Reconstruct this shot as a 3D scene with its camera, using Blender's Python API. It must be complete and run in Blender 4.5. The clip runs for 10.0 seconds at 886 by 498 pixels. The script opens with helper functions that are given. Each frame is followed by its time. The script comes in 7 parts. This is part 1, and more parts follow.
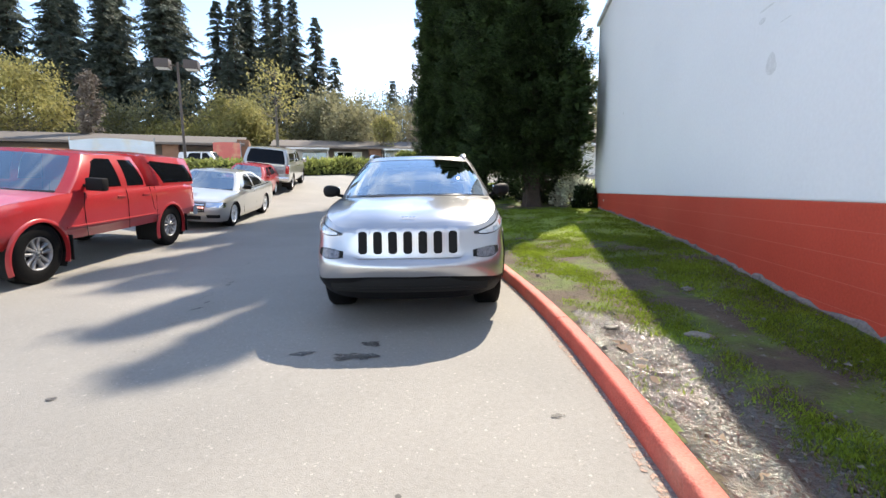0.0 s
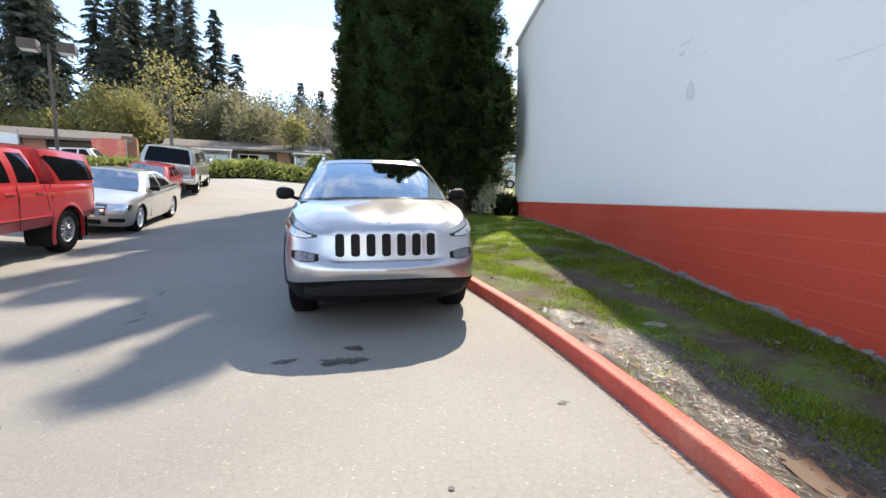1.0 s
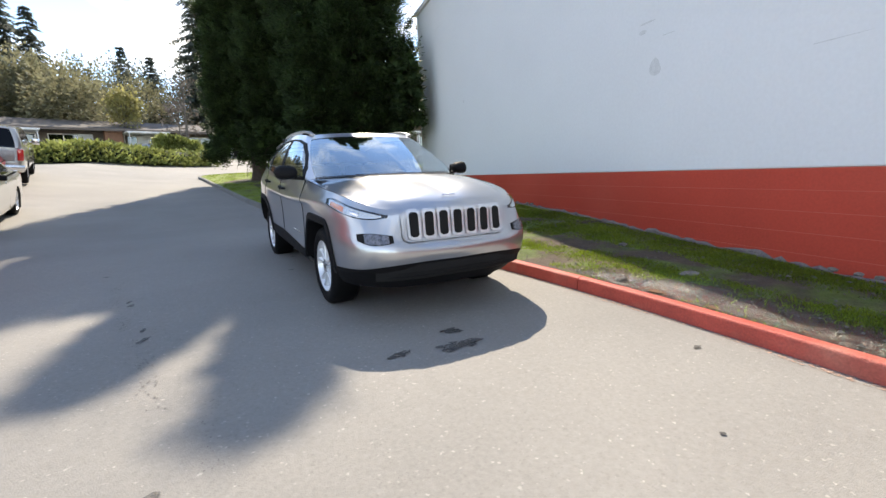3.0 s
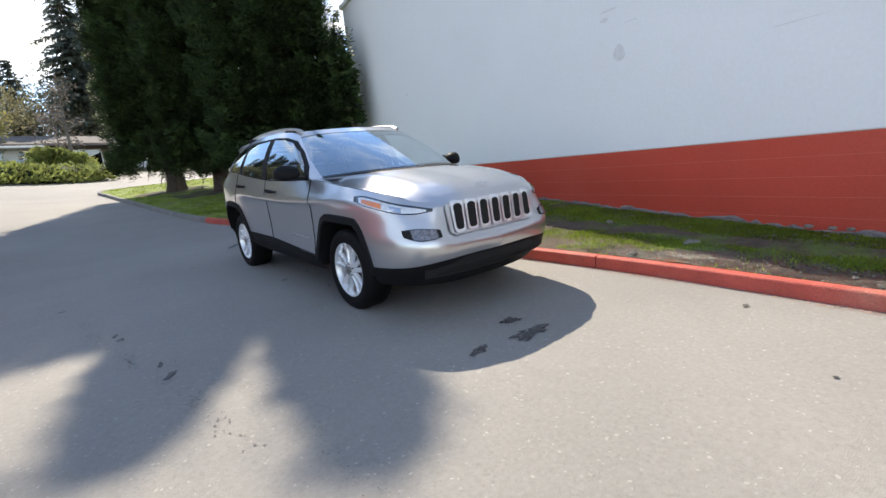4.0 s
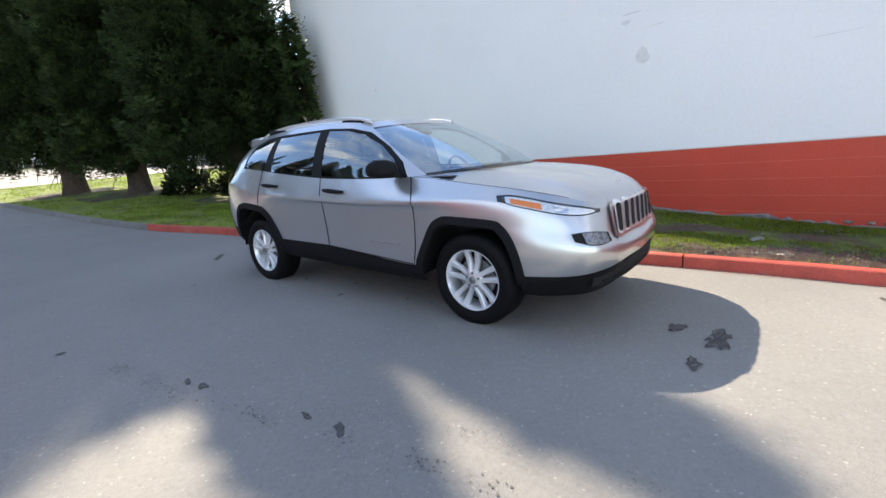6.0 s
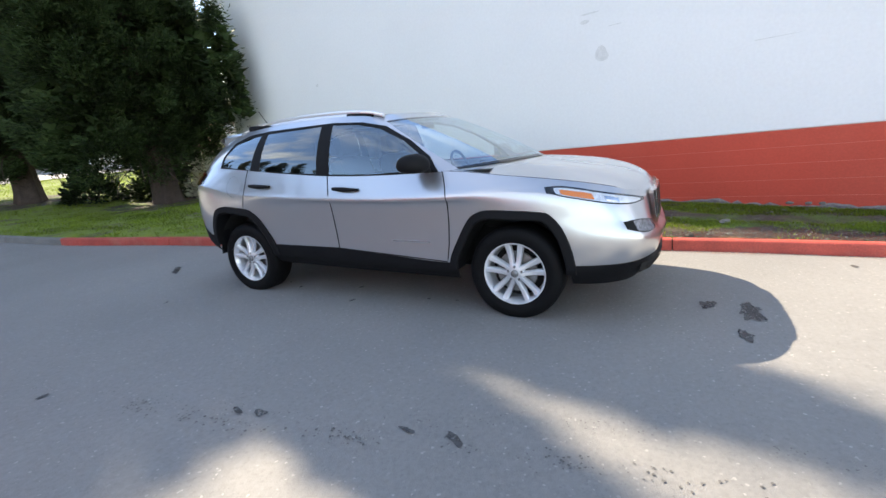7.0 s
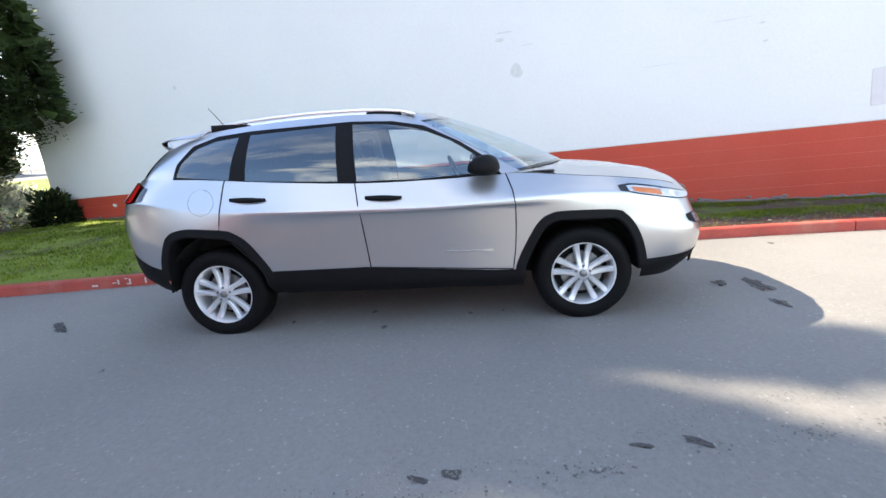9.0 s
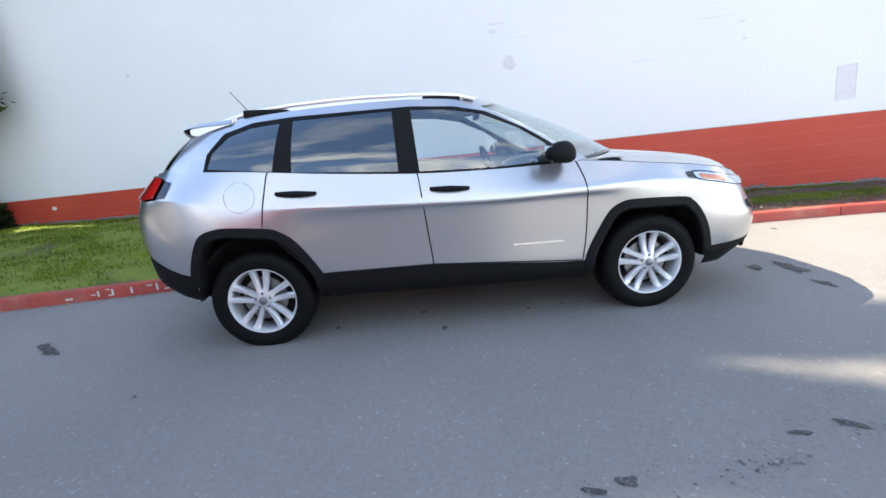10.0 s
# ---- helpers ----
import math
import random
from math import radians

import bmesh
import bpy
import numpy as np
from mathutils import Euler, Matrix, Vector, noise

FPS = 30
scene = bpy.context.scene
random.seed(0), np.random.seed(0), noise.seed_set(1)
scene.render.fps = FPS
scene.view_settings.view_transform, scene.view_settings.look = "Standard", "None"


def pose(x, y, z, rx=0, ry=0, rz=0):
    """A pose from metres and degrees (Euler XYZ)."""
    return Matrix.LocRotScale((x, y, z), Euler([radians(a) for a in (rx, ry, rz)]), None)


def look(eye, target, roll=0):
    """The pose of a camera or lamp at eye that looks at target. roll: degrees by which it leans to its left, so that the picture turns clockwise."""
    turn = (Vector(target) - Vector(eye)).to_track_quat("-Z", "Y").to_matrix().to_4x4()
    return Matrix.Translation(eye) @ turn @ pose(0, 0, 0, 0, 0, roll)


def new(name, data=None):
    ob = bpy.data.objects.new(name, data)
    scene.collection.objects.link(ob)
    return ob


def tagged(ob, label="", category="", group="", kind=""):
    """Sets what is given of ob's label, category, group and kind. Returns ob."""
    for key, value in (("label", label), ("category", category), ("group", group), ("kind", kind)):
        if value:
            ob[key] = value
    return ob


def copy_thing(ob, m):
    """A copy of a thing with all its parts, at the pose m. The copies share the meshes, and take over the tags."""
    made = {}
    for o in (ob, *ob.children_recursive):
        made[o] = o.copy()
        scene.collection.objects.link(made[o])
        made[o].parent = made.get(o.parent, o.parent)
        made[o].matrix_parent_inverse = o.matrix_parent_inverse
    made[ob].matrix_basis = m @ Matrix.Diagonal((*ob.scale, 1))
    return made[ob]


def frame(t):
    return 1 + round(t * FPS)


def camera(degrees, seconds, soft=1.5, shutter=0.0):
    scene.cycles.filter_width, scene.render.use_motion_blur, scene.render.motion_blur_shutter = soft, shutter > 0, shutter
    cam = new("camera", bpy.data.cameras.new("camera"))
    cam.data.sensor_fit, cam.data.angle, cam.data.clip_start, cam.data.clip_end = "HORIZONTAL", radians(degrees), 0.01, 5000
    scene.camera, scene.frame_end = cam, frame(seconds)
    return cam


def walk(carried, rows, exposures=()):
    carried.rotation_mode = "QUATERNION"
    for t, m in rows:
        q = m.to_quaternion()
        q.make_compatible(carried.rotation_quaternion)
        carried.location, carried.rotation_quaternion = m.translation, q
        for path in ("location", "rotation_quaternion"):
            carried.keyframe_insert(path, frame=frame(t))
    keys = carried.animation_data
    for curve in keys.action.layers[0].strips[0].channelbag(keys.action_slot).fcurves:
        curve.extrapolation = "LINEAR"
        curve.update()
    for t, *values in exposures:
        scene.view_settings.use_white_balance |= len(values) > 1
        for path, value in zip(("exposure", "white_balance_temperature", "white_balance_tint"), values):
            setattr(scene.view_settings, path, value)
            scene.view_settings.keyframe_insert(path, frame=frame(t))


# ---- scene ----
cam = camera(90.0, 10.0)
# the path was laid out on the car's own ground plane; this turns it so that the wall runs along y and its courses lie level
WORLD = pose(0, 0, 0, 1.43) @ pose(0, 0, 0, 0, 0, 6.3)
PATH = [
    (0, (0.19, 0.122, 1.267), (0.063, 2.095, 0.96), -1.0),
    (0.5, (-0.058, 0.081, 1.256), (0.114, 2.045, 0.922), -1.3),
    (1, (-0.386, 0.075, 1.232), (-0.108, 2.037, 0.957), 0.3),
    (1.5, (-0.748, 0.219, 1.198), (-0.392, 2.159, 0.868), -1.0),
    (2, (-1.174, 0.342, 1.206), (-0.62, 2.23, 0.848), -2.1),
    (2.5, (-1.59, 0.482, 1.219), (-0.89, 2.323, 0.867), -1.6),
    (2.7, (-1.728, 0.542, 1.21), (-0.979, 2.361, 0.85), -1.5),
    (3.8, (-2.576, 1.099, 1.218), (-1.476, 2.715, 0.795), -4.1),
    (4, (-2.698, 1.229, 1.207), (-1.559, 2.819, 0.79), -5.1),
    (4.5, (-2.955, 1.577, 1.236), (-1.766, 3.127, 0.807), -5.2),
    (5, (-3.244, 1.916, 1.26), (-1.896, 3.331, 0.838), -5.0),
    (5.5, (-3.462, 2.299, 1.263), (-2.079, 3.676, 0.822), -5.8),
    (5.7, (-3.529, 2.458, 1.273), (-2.137, 3.823, 0.827), -4.9),
    (6.8, (-4.038, 3.272, 1.289), (-2.414, 4.349, 0.836), -5.1),
    (7, (-4.098, 3.441, 1.308), (-2.444, 4.461, 0.833), -5.0),
    (7.5, (-4.256, 3.85, 1.318), (-2.51, 4.721, 0.88), -3.4),
    (8, (-4.39, 4.25, 1.335), (-2.572, 4.942, 0.872), -3.7),
    (8.5, (-4.385, 4.687, 1.325), (-2.515, 5.207, 0.845), -3.8),
    (9, (-4.401, 5.123, 1.323), (-2.478, 5.424, 0.86), -4.8),
    (9.5, (-4.374, 5.546, 1.314), (-2.434, 5.682, 0.847), -4.9),
    (10, (-4.277, 5.985, 1.319), (-2.339, 6.035, 0.827), -4.9),
]
walk(cam, [(t, WORLD @ look(eye, target, roll)) for t, eye, target, roll in PATH],
     exposures=[(0.0, 1.48, 7150.0), (1.0, 1.4, 7250.0), (2.7, 1.32, 7300.0), (3.8, 1.24, 7200.0), (5.5, 1.44, 7300.0), (7.0, 1.74, 7400.0), (8.5, 1.88, 7350.0), (10.0, 1.95, 7300.0)])

# ---- daylight: sun behind the cedars and the white wall, broken cloud ----
SUN_EL, SUN_AZ = 46.0, 12.0      # elevation; azimuth from +y towards +x
world = bpy.data.worlds.new("daylight")
scene.world = world
world.use_nodes = True
wn, wl = world.node_tree.nodes, world.node_tree.links
wn.clear()
w_out = wn.new("ShaderNodeOutputWorld")
w_bg = wn.new("ShaderNodeBackground")
w_sky = wn.new("ShaderNodeTexSky")
w_sky.sky_type, w_sky.sun_disc = "NISHITA", False
w_sky.sun_elevation, w_sky.sun_rotation = radians(SUN_EL), radians(SUN_AZ)
w_sky.air_density, w_sky.dust_density, w_sky.ozone_density = 0.8, 0.0, 1.6
w_co = wn.new("ShaderNodeTexCoord")
w_map = wn.new("ShaderNodeMapping")
w_map.inputs["Scale"].default_value = (1.0, 1.0, 2.6)
w_map.inputs["Location"].default_value = (0.9, 0.45, 0.2)
w_noise = wn.new("ShaderNodeTexNoise")
w_noise.inputs["Scale"].default_value, w_noise.inputs["Detail"].default_value = 2.9, 9.0
w_noise.inputs["Roughness"].default_value = 0.55
w_ramp = wn.new("ShaderNodeValToRGB")
w_ramp.color_ramp.elements[0].position, w_ramp.color_ramp.elements[1].position = 0.49, 0.62
w_mix = wn.new("ShaderNodeMix")
w_mix.data_type = "RGBA"
w_puff, w_grey, w_tone = wn.new("ShaderNodeTexNoise"), wn.new("ShaderNodeMapRange"), wn.new("ShaderNodeCombineColor")
w_puff.inputs["Scale"].default_value, w_puff.inputs["Detail"].default_value = 5.5, 6.0
w_grey.inputs["From Min"].default_value, w_grey.inputs["From Max"].default_value = 0.36, 0.62
w_grey.inputs["To Min"].default_value, w_grey.inputs["To Max"].default_value = 4.0, 7.0
wl.new(w_puff.outputs["Fac"], w_grey.inputs["Value"])
for channel in ("Red", "Green", "Blue"):
    wl.new(w_grey.outputs["Result"], w_tone.inputs[channel])
wl.new(w_tone.outputs["Color"], w_mix.inputs["B"])
wl.new(w_co.outputs["Generated"], w_map.inputs["Vector"])
wl.new(w_map.outputs["Vector"], w_noise.inputs["Vector"])
wl.new(w_map.outputs["Vector"], w_puff.inputs["Vector"])
wl.new(w_noise.outputs["Fac"], w_ramp.inputs["Fac"])
# the cover thins overhead and thickens towards the horizon
w_sep, w_thin, w_mul = wn.new("ShaderNodeSeparateXYZ"), wn.new("ShaderNodeMapRange"), wn.new("ShaderNodeMath")
wl.new(w_co.outputs["Generated"], w_sep.inputs["Vector"])
wl.new(w_sep.outputs["Z"], w_thin.inputs["Value"])
w_thin.inputs["From Min"].default_value, w_thin.inputs["From Max"].default_value = 0.3, 0.85
w_thin.inputs["To Min"].default_value, w_thin.inputs["To Max"].default_value = 1.0, 0.18
w_mul.operation = "MULTIPLY"
wl.new(w_ramp.outputs["Color"], w_mul.inputs[0])
wl.new(w_thin.outputs["Result"], w_mul.inputs[1])
wl.new(w_mul.outputs["Value"], w_mix.inputs["Factor"])
wl.new(w_sky.outputs["Color"], w_mix.inputs["A"])
wl.new(w_mix.outputs["Result"], w_bg.inputs["Color"])
w_bg.inputs["Strength"].default_value = 0.16
wl.new(w_bg.outputs["Background"], w_out.inputs["Surface"])

sun_data = bpy.data.lights.new("sun", "SUN")
sun_data.energy, sun_data.angle, sun_data.color = 3.3, radians(0.55), (1.0, 0.93, 0.83)
sun = new("sun", sun_data)
sun.matrix_world = look((60 * math.sin(radians(SUN_AZ)), 60 * math.cos(radians(SUN_AZ)), 60 * math.tan(radians(SUN_EL))), (0, 0, 0))

# ---- materials ----
def mat(name, color=(0.5, 0.5, 0.5), rough=0.6, metal=0.0, vary=0.0, scale=8.0, fine=120.0, bump=0.0, bump_scale=60.0,
        coat=0.0, island=0.0, spec=0.5, second=None, blend=(0.45, 0.6), trans=0.0, emit=None, rough_vary=0.0):
    """A principled material. vary: share by which two noises (scale, fine) change the colour; second: a colour that comes in patches;
    island: brightness spread from object to object."""
    m = bpy.data.materials.new(name)
    m.use_nodes = True
    n, l = m.node_tree.nodes, m.node_tree.links
    b = n["Principled BSDF"]
    b.inputs["Base Color"].default_value = (*color, 1)
    b.inputs["Roughness"].default_value, b.inputs["Metallic"].default_value = rough, metal
    b.inputs["Coat Weight"].default_value, b.inputs["Specular IOR Level"].default_value = coat, spec
    b.inputs["Coat Roughness"].default_value = 0.03
    b.inputs["Transmission Weight"].default_value = trans
    if emit:
        b.inputs["Emission Color"].default_value, b.inputs["Emission Strength"].default_value = (*emit[0], 1), emit[1]
    co = n.new("ShaderNodeTexCoord")
    if vary or second or rough_vary:
        big, small = n.new("ShaderNodeTexNoise"), n.new("ShaderNodeTexNoise")
        big.inputs["Scale"].default_value, big.inputs["Detail"].default_value = scale, 6.0
        small.inputs["Scale"].default_value, small.inputs["Detail"].default_value = fine, 3.0
        l.new(co.outputs["Object"], big.inputs["Vector"])
        l.new(co.outputs["Object"], small.inputs["Vector"])
        add = n.new("ShaderNodeMath")
        add.operation = "ADD"
        l.new(big.outputs["Fac"], add.inputs[0])
        l.new(small.outputs["Fac"], add.inputs[1])
        rng = n.new("ShaderNodeMapRange")
        rng.inputs["From Min"].default_value, rng.inputs["From Max"].default_value = 0.6, 1.4
        rng.inputs["To Min"].default_value, rng.inputs["To Max"].default_value = 1 - vary, 1 + vary
        l.new(add.outputs["Value"], rng.inputs["Value"])
        hsv = n.new("ShaderNodeHueSaturation")
        hsv.inputs["Color"].default_value = (*color, 1)
        l.new(rng.outputs["Result"], hsv.inputs["Value"])
        if second:
            mix, ramp, patch = n.new("ShaderNodeMix"), n.new("ShaderNodeValToRGB"), n.new("ShaderNodeTexNoise")
            patch.inputs["Scale"].default_value, patch.inputs["Detail"].default_value = scale * 0.35, 8.0
            mix.data_type = "RGBA"
            mix.inputs["A"].default_value, mix.inputs["B"].default_value = (*color, 1), (*second, 1)
            ramp.color_ramp.elements[0].position, ramp.color_ramp.elements[1].position = blend
            l.new(co.outputs["Object"], patch.inputs["Vector"])
            l.new(patch.outputs["Fac"], ramp.inputs["Fac"])
            l.new(ramp.outputs["Color"], mix.inputs["Factor"])
            l.new(mix.outputs["Result"], hsv.inputs["Color"])
        last = hsv.outputs["Color"]
        if island:
            last = spread(n, l, last, island)
        l.new(last, b.inputs["Base Color"])
        if rough_vary:
            rr = n.new("ShaderNodeMapRange")
            rr.inputs["From Min"].default_value, rr.inputs["From Max"].default_value = 0.6, 1.4
            rr.inputs["To Min"].default_value, rr.inputs["To Max"].default_value = rough - rough_vary, rough + rough_vary
            l.new(add.outputs["Value"], rr.inputs["Value"])
            l.new(rr.outputs["Result"], b.inputs["Roughness"])
    if bump:
        bn, bt = n.new("ShaderNodeBump"), n.new("ShaderNodeTexNoise")
        bt.inputs["Scale"].default_value, bt.inputs["Detail"].default_value = bump_scale, 5.0
        bn.inputs["Strength"].default_value, bn.inputs["Distance"].default_value = bump, 0.02
        l.new(co.outputs["Object"], bt.inputs["Vector"])
        l.new(bt.outputs["Fac"], bn.inputs["Height"])
        l.new(bn.outputs["Normal"], b.inputs["Normal"])
    return m


def spread(n, l, socket, amount, per_island=False):
    """Brightness that differs from object to object, or from island to island of a joined mesh."""
    info = n.new("ShaderNodeNewGeometry" if per_island else "ShaderNodeObjectInfo")
    rng, hsv = n.new("ShaderNodeMapRange"), n.new("ShaderNodeHueSaturation")
    rng.inputs["To Min"].default_value, rng.inputs["To Max"].default_value = 1 - amount, 1 + amount
    l.new(info.outputs["Random Per Island" if per_island else "Random"], rng.inputs["Value"])
    l.new(rng.outputs["Result"], hsv.inputs["Value"])
    l.new(socket, hsv.inputs["Color"])
    return hsv.outputs["Color"]


def leaf_mat(name, color, amount=0.45, glow=0.35, bough_scale=1.2, bough_vary=0.3):
    """Leaves: diffuse with some light let through, each clump a little different."""
    m = bpy.data.materials.new(name)
    m.use_nodes = True
    n, l = m.node_tree.nodes, m.node_tree.links
    b = n["Principled BSDF"]
    b.inputs["Roughness"].default_value, b.inputs["Specular IOR Level"].default_value = 0.6, 0.25
    rgb = n.new("ShaderNodeRGB")
    rgb.outputs[0].default_value = (*color, 1)
    co, bough, tone, hsv = n.new("ShaderNodeTexCoord"), n.new("ShaderNodeTexNoise"), n.new("ShaderNodeMapRange"), n.new("ShaderNodeHueSaturation")
    bough.inputs["Scale"].default_value, bough.inputs["Detail"].default_value = bough_scale, 2.0
    tone.inputs["From Min"].default_value, tone.inputs["From Max"].default_value = 0.32, 0.68
    tone.inputs["To Min"].default_value, tone.inputs["To Max"].default_value = 1 - bough_vary, 1 + bough_vary
    l.new(co.outputs["Object"], bough.inputs["Vector"])
    l.new(bough.outputs["Fac"], tone.inputs["Value"])
    l.new(tone.outputs["Result"], hsv.inputs["Value"])
    l.new(rgb.outputs[0], hsv.inputs["Color"])
    c = spread(n, l, hsv.outputs["Color"], amount, True)
    l.new(c, b.inputs["Base Color"])
    tr, mix = n.new("ShaderNodeBsdfTranslucent"), n.new("ShaderNodeMixShader")
    l.new(c, tr.inputs["Color"])
    mix.inputs["Fac"].default_value = glow
    l.new(b.outputs["BSDF"], mix.inputs[1])
    l.new(tr.outputs["BSDF"], mix.inputs[2])
    l.new(mix.outputs["Shader"], n["Material Output"].inputs["Surface"])
    return m


def glass_mat(name, tint=(0.9, 0.95, 0.93), through_share=0.85, film_share=0.19):
    """Thin vehicle glass: a see-through tint under a glossy film."""
    m = bpy.data.materials.new(name)
    m.use_nodes = True
    n, l = m.node_tree.nodes, m.node_tree.links
    n.remove(n["Principled BSDF"])
    clear, gloss, mix = (n.new("ShaderNodeBsdfTransparent"), n.new("ShaderNodeBsdfGlossy"), n.new("ShaderNodeMixShader"))
    # both faces of a pane mirror alike: a share of 0.07 head on, rising to all at a grazing look
    facing, power, share = n.new("ShaderNodeLayerWeight"), n.new("ShaderNodeMath"), n.new("ShaderNodeMapRange")
    facing.inputs["Blend"].default_value = 0.5
    power.operation = "POWER"
    power.inputs[1].default_value = 3.0
    l.new(facing.outputs["Facing"], power.inputs[0])
    l.new(power.outputs["Value"], share.inputs["Value"])
    share.inputs["To Min"].default_value, share.inputs["To Max"].default_value = film_share, 1.0
    clear.inputs["Color"].default_value = (*[c * through_share for c in tint], 1)
    gloss.inputs["Roughness"].default_value = 0.0
    gloss.inputs["Color"].default_value = (0.86, 0.95, 1.0, 1)
    l.new(share.outputs["Result"], mix.inputs["Fac"])
    l.new(clear.outputs["BSDF"], mix.inputs[1])
    l.new(gloss.outputs["BSDF"], mix.inputs[2])
    l.new(mix.outputs["Shader"], n["Material Output"].inputs["Surface"])
    return m


def asphalt_mat():
    m = mat("asphalt", (0.268, 0.254, 0.232), 0.8, vary=0.13, scale=0.7, fine=38, bump=0.28, bump_scale=140, second=(0.215, 0.206, 0.191), blend=(0.4, 0.66))
    n, l = m.node_tree.nodes, m.node_tree.links
    b = n["Principled BSDF"]
    # pale and dark chips of stone in the binder
    co, vor, ramp, mix = n.new("ShaderNodeTexCoord"), n.new("ShaderNodeTexVoronoi"), n.new("ShaderNodeValToRGB"), n.new("ShaderNodeMix")
    vor.inputs["Scale"].default_value = 95
    l.new(co.outputs["Object"], vor.inputs["Vector"])
    sep = n.new("ShaderNodeSeparateColor")
    l.new(vor.outputs["Color"], sep.inputs["Color"])
    e = ramp.color_ramp.elements
    e[0].position, e[0].color = 0.0, (0.55, 0.55, 0.55, 1)
    e[1].position, e[1].color = 1.0, (3.0, 2.95, 2.8, 1)
    for p, v in ((0.12, 0.88), (0.9, 1.02), (0.982, 1.08)):
        k = ramp.color_ramp.elements.new(p)
        k.color = (v, v, v, 1)
    l.new(sep.outputs["Red"], ramp.inputs["Fac"])
    mix.data_type, mix.blend_type = "RGBA", "MULTIPLY"
    mix.inputs["Factor"].default_value = 0.26
    was = b.inputs["Base Color"].links[0].from_socket
    l.new(was, mix.inputs["A"])
    l.new(ramp.outputs["Color"], mix.inputs["B"])
    l.new(mix.outputs["Result"], b.inputs["Base Color"])
    return m


def worn_film(m, scale, edge):
    """Lets the ground show through a thin film where it has worn away."""
    n, l = m.node_tree.nodes, m.node_tree.links
    co, wear, ramp = n.new("ShaderNodeTexCoord"), n.new("ShaderNodeTexNoise"), n.new("ShaderNodeMapRange")
    clear, mix = n.new("ShaderNodeBsdfTransparent"), n.new("ShaderNodeMixShader")
    wear.inputs["Scale"].default_value, wear.inputs["Detail"].default_value = scale, 7.0
    wear.inputs["Roughness"].default_value = 0.65
    ramp.inputs["From Min"].default_value, ramp.inputs["From Max"].default_value = edge
    l.new(co.outputs["Object"], wear.inputs["Vector"])
    l.new(wear.outputs["Fac"], ramp.inputs["Value"])
    l.new(ramp.outputs["Result"], mix.inputs["Fac"])
    l.new(clear.outputs["BSDF"], mix.inputs[1])
    l.new(n["Principled BSDF"].outputs["BSDF"], mix.inputs[2])
    l.new(mix.outputs["Shader"], n["Material Output"].inputs["Surface"])
    return m


M_ASPHALT = asphalt_mat()
M_CRUMB = mat("dark_crumbs", (0.125, 0.118, 0.108), 0.75, vary=0.4, scale=20, bump=0.4)
M_TAR = worn_film(mat("tar_stain", (0.075, 0.071, 0.066), 0.6, vary=0.4, scale=20, bump=0.4), 30, (0.38, 0.52))
M_SOIL = mat("soil", (0.075, 0.053, 0.036), 0.9, vary=0.5, scale=6, fine=70, bump=0.9, bump_scale=40, second=(0.085, 0.12, 0.02), blend=(0.46, 0.6))
M_LAWN = mat("lawn_soil", (0.17, 0.22, 0.026), 0.9, vary=0.35, scale=4, fine=50, bump=0.8, bump_scale=40, second=(0.10, 0.085, 0.045), blend=(0.55, 0.7))
M_EARTH = mat("far_ground", (0.10, 0.11, 0.05), 0.9, vary=0.3, scale=0.4, fine=6)
M_MUD = mat("mud", (0.052, 0.039, 0.028), 0.15, vary=0.75, scale=9, fine=45, bump=1.0, bump_scale=48, rough_vary=0.15, spec=1.0)
M_WATER = mat("puddle_water", (0.17, 0.115, 0.072), 0.05, vary=0.2, scale=4, bump=0.04, bump_scale=14, spec=0.8)
M_STONE = mat("stone", (0.2, 0.18, 0.155), 0.85, vary=0.3, scale=14, fine=90, bump=0.6, bump_scale=50, island=0.3)
M_KERB_RED = mat("red_kerb_paint", (0.45, 0.068, 0.045), 0.62, vary=0.3, scale=5, fine=70, bump=0.35, bump_scale=70, second=(0.42, 0.13, 0.09), blend=(0.56, 0.72), island=0.08)
M_KERB_GREY = mat("bare_concrete", (0.2, 0.195, 0.18), 0.85, vary=0.25, scale=5, fine=80, bump=0.5, bump_scale=70, island=0.1)
M_WALL_WHITE = mat("white_wall_paint", (0.80, 0.81, 0.82), 0.7, vary=0.035, scale=0.7, fine=25, bump=0.12, bump_scale=35)
M_WALL_RED = mat("red_wall_paint", (0.54, 0.066, 0.038), 0.58, vary=0.12, scale=1.1, fine=40, bump=0.18, bump_scale=45, second=(0.56, 0.09, 0.055), blend=(0.5, 0.72), spec=0.35)
M_FOOTING = mat("rough_footing", (0.18, 0.148, 0.138), 0.9, vary=0.4, scale=9, fine=50, bump=1.0, bump_scale=25)
M_WALL_MARK = mat("scuffed_paint", (0.68, 0.69, 0.69), 0.8, vary=0.15, scale=18, fine=80, bump=0.3)
M_WALL_GHOST = mat("pinkish_sign_ghost", (0.72, 0.69, 0.715), 0.75, vary=0.06, scale=12, fine=60)
M_WHITE_PAINT = mat("worn_white_lettering", (0.62, 0.58, 0.55), 0.8, vary=0.3, scale=25, fine=90)
M_BARK = mat("cedar_bark", (0.07, 0.05, 0.039), 0.9, vary=0.4, scale=6, fine=40, bump=0.9, bump_scale=22)
M_BARK_GREY = mat("grey_bark", (0.13, 0.115, 0.1), 0.9, vary=0.35, scale=6, fine=40, bump=0.6, bump_scale=22)
M_GRASS = leaf_mat("grass_blades", (0.19, 0.26, 0.03), 0.5, 0.6)
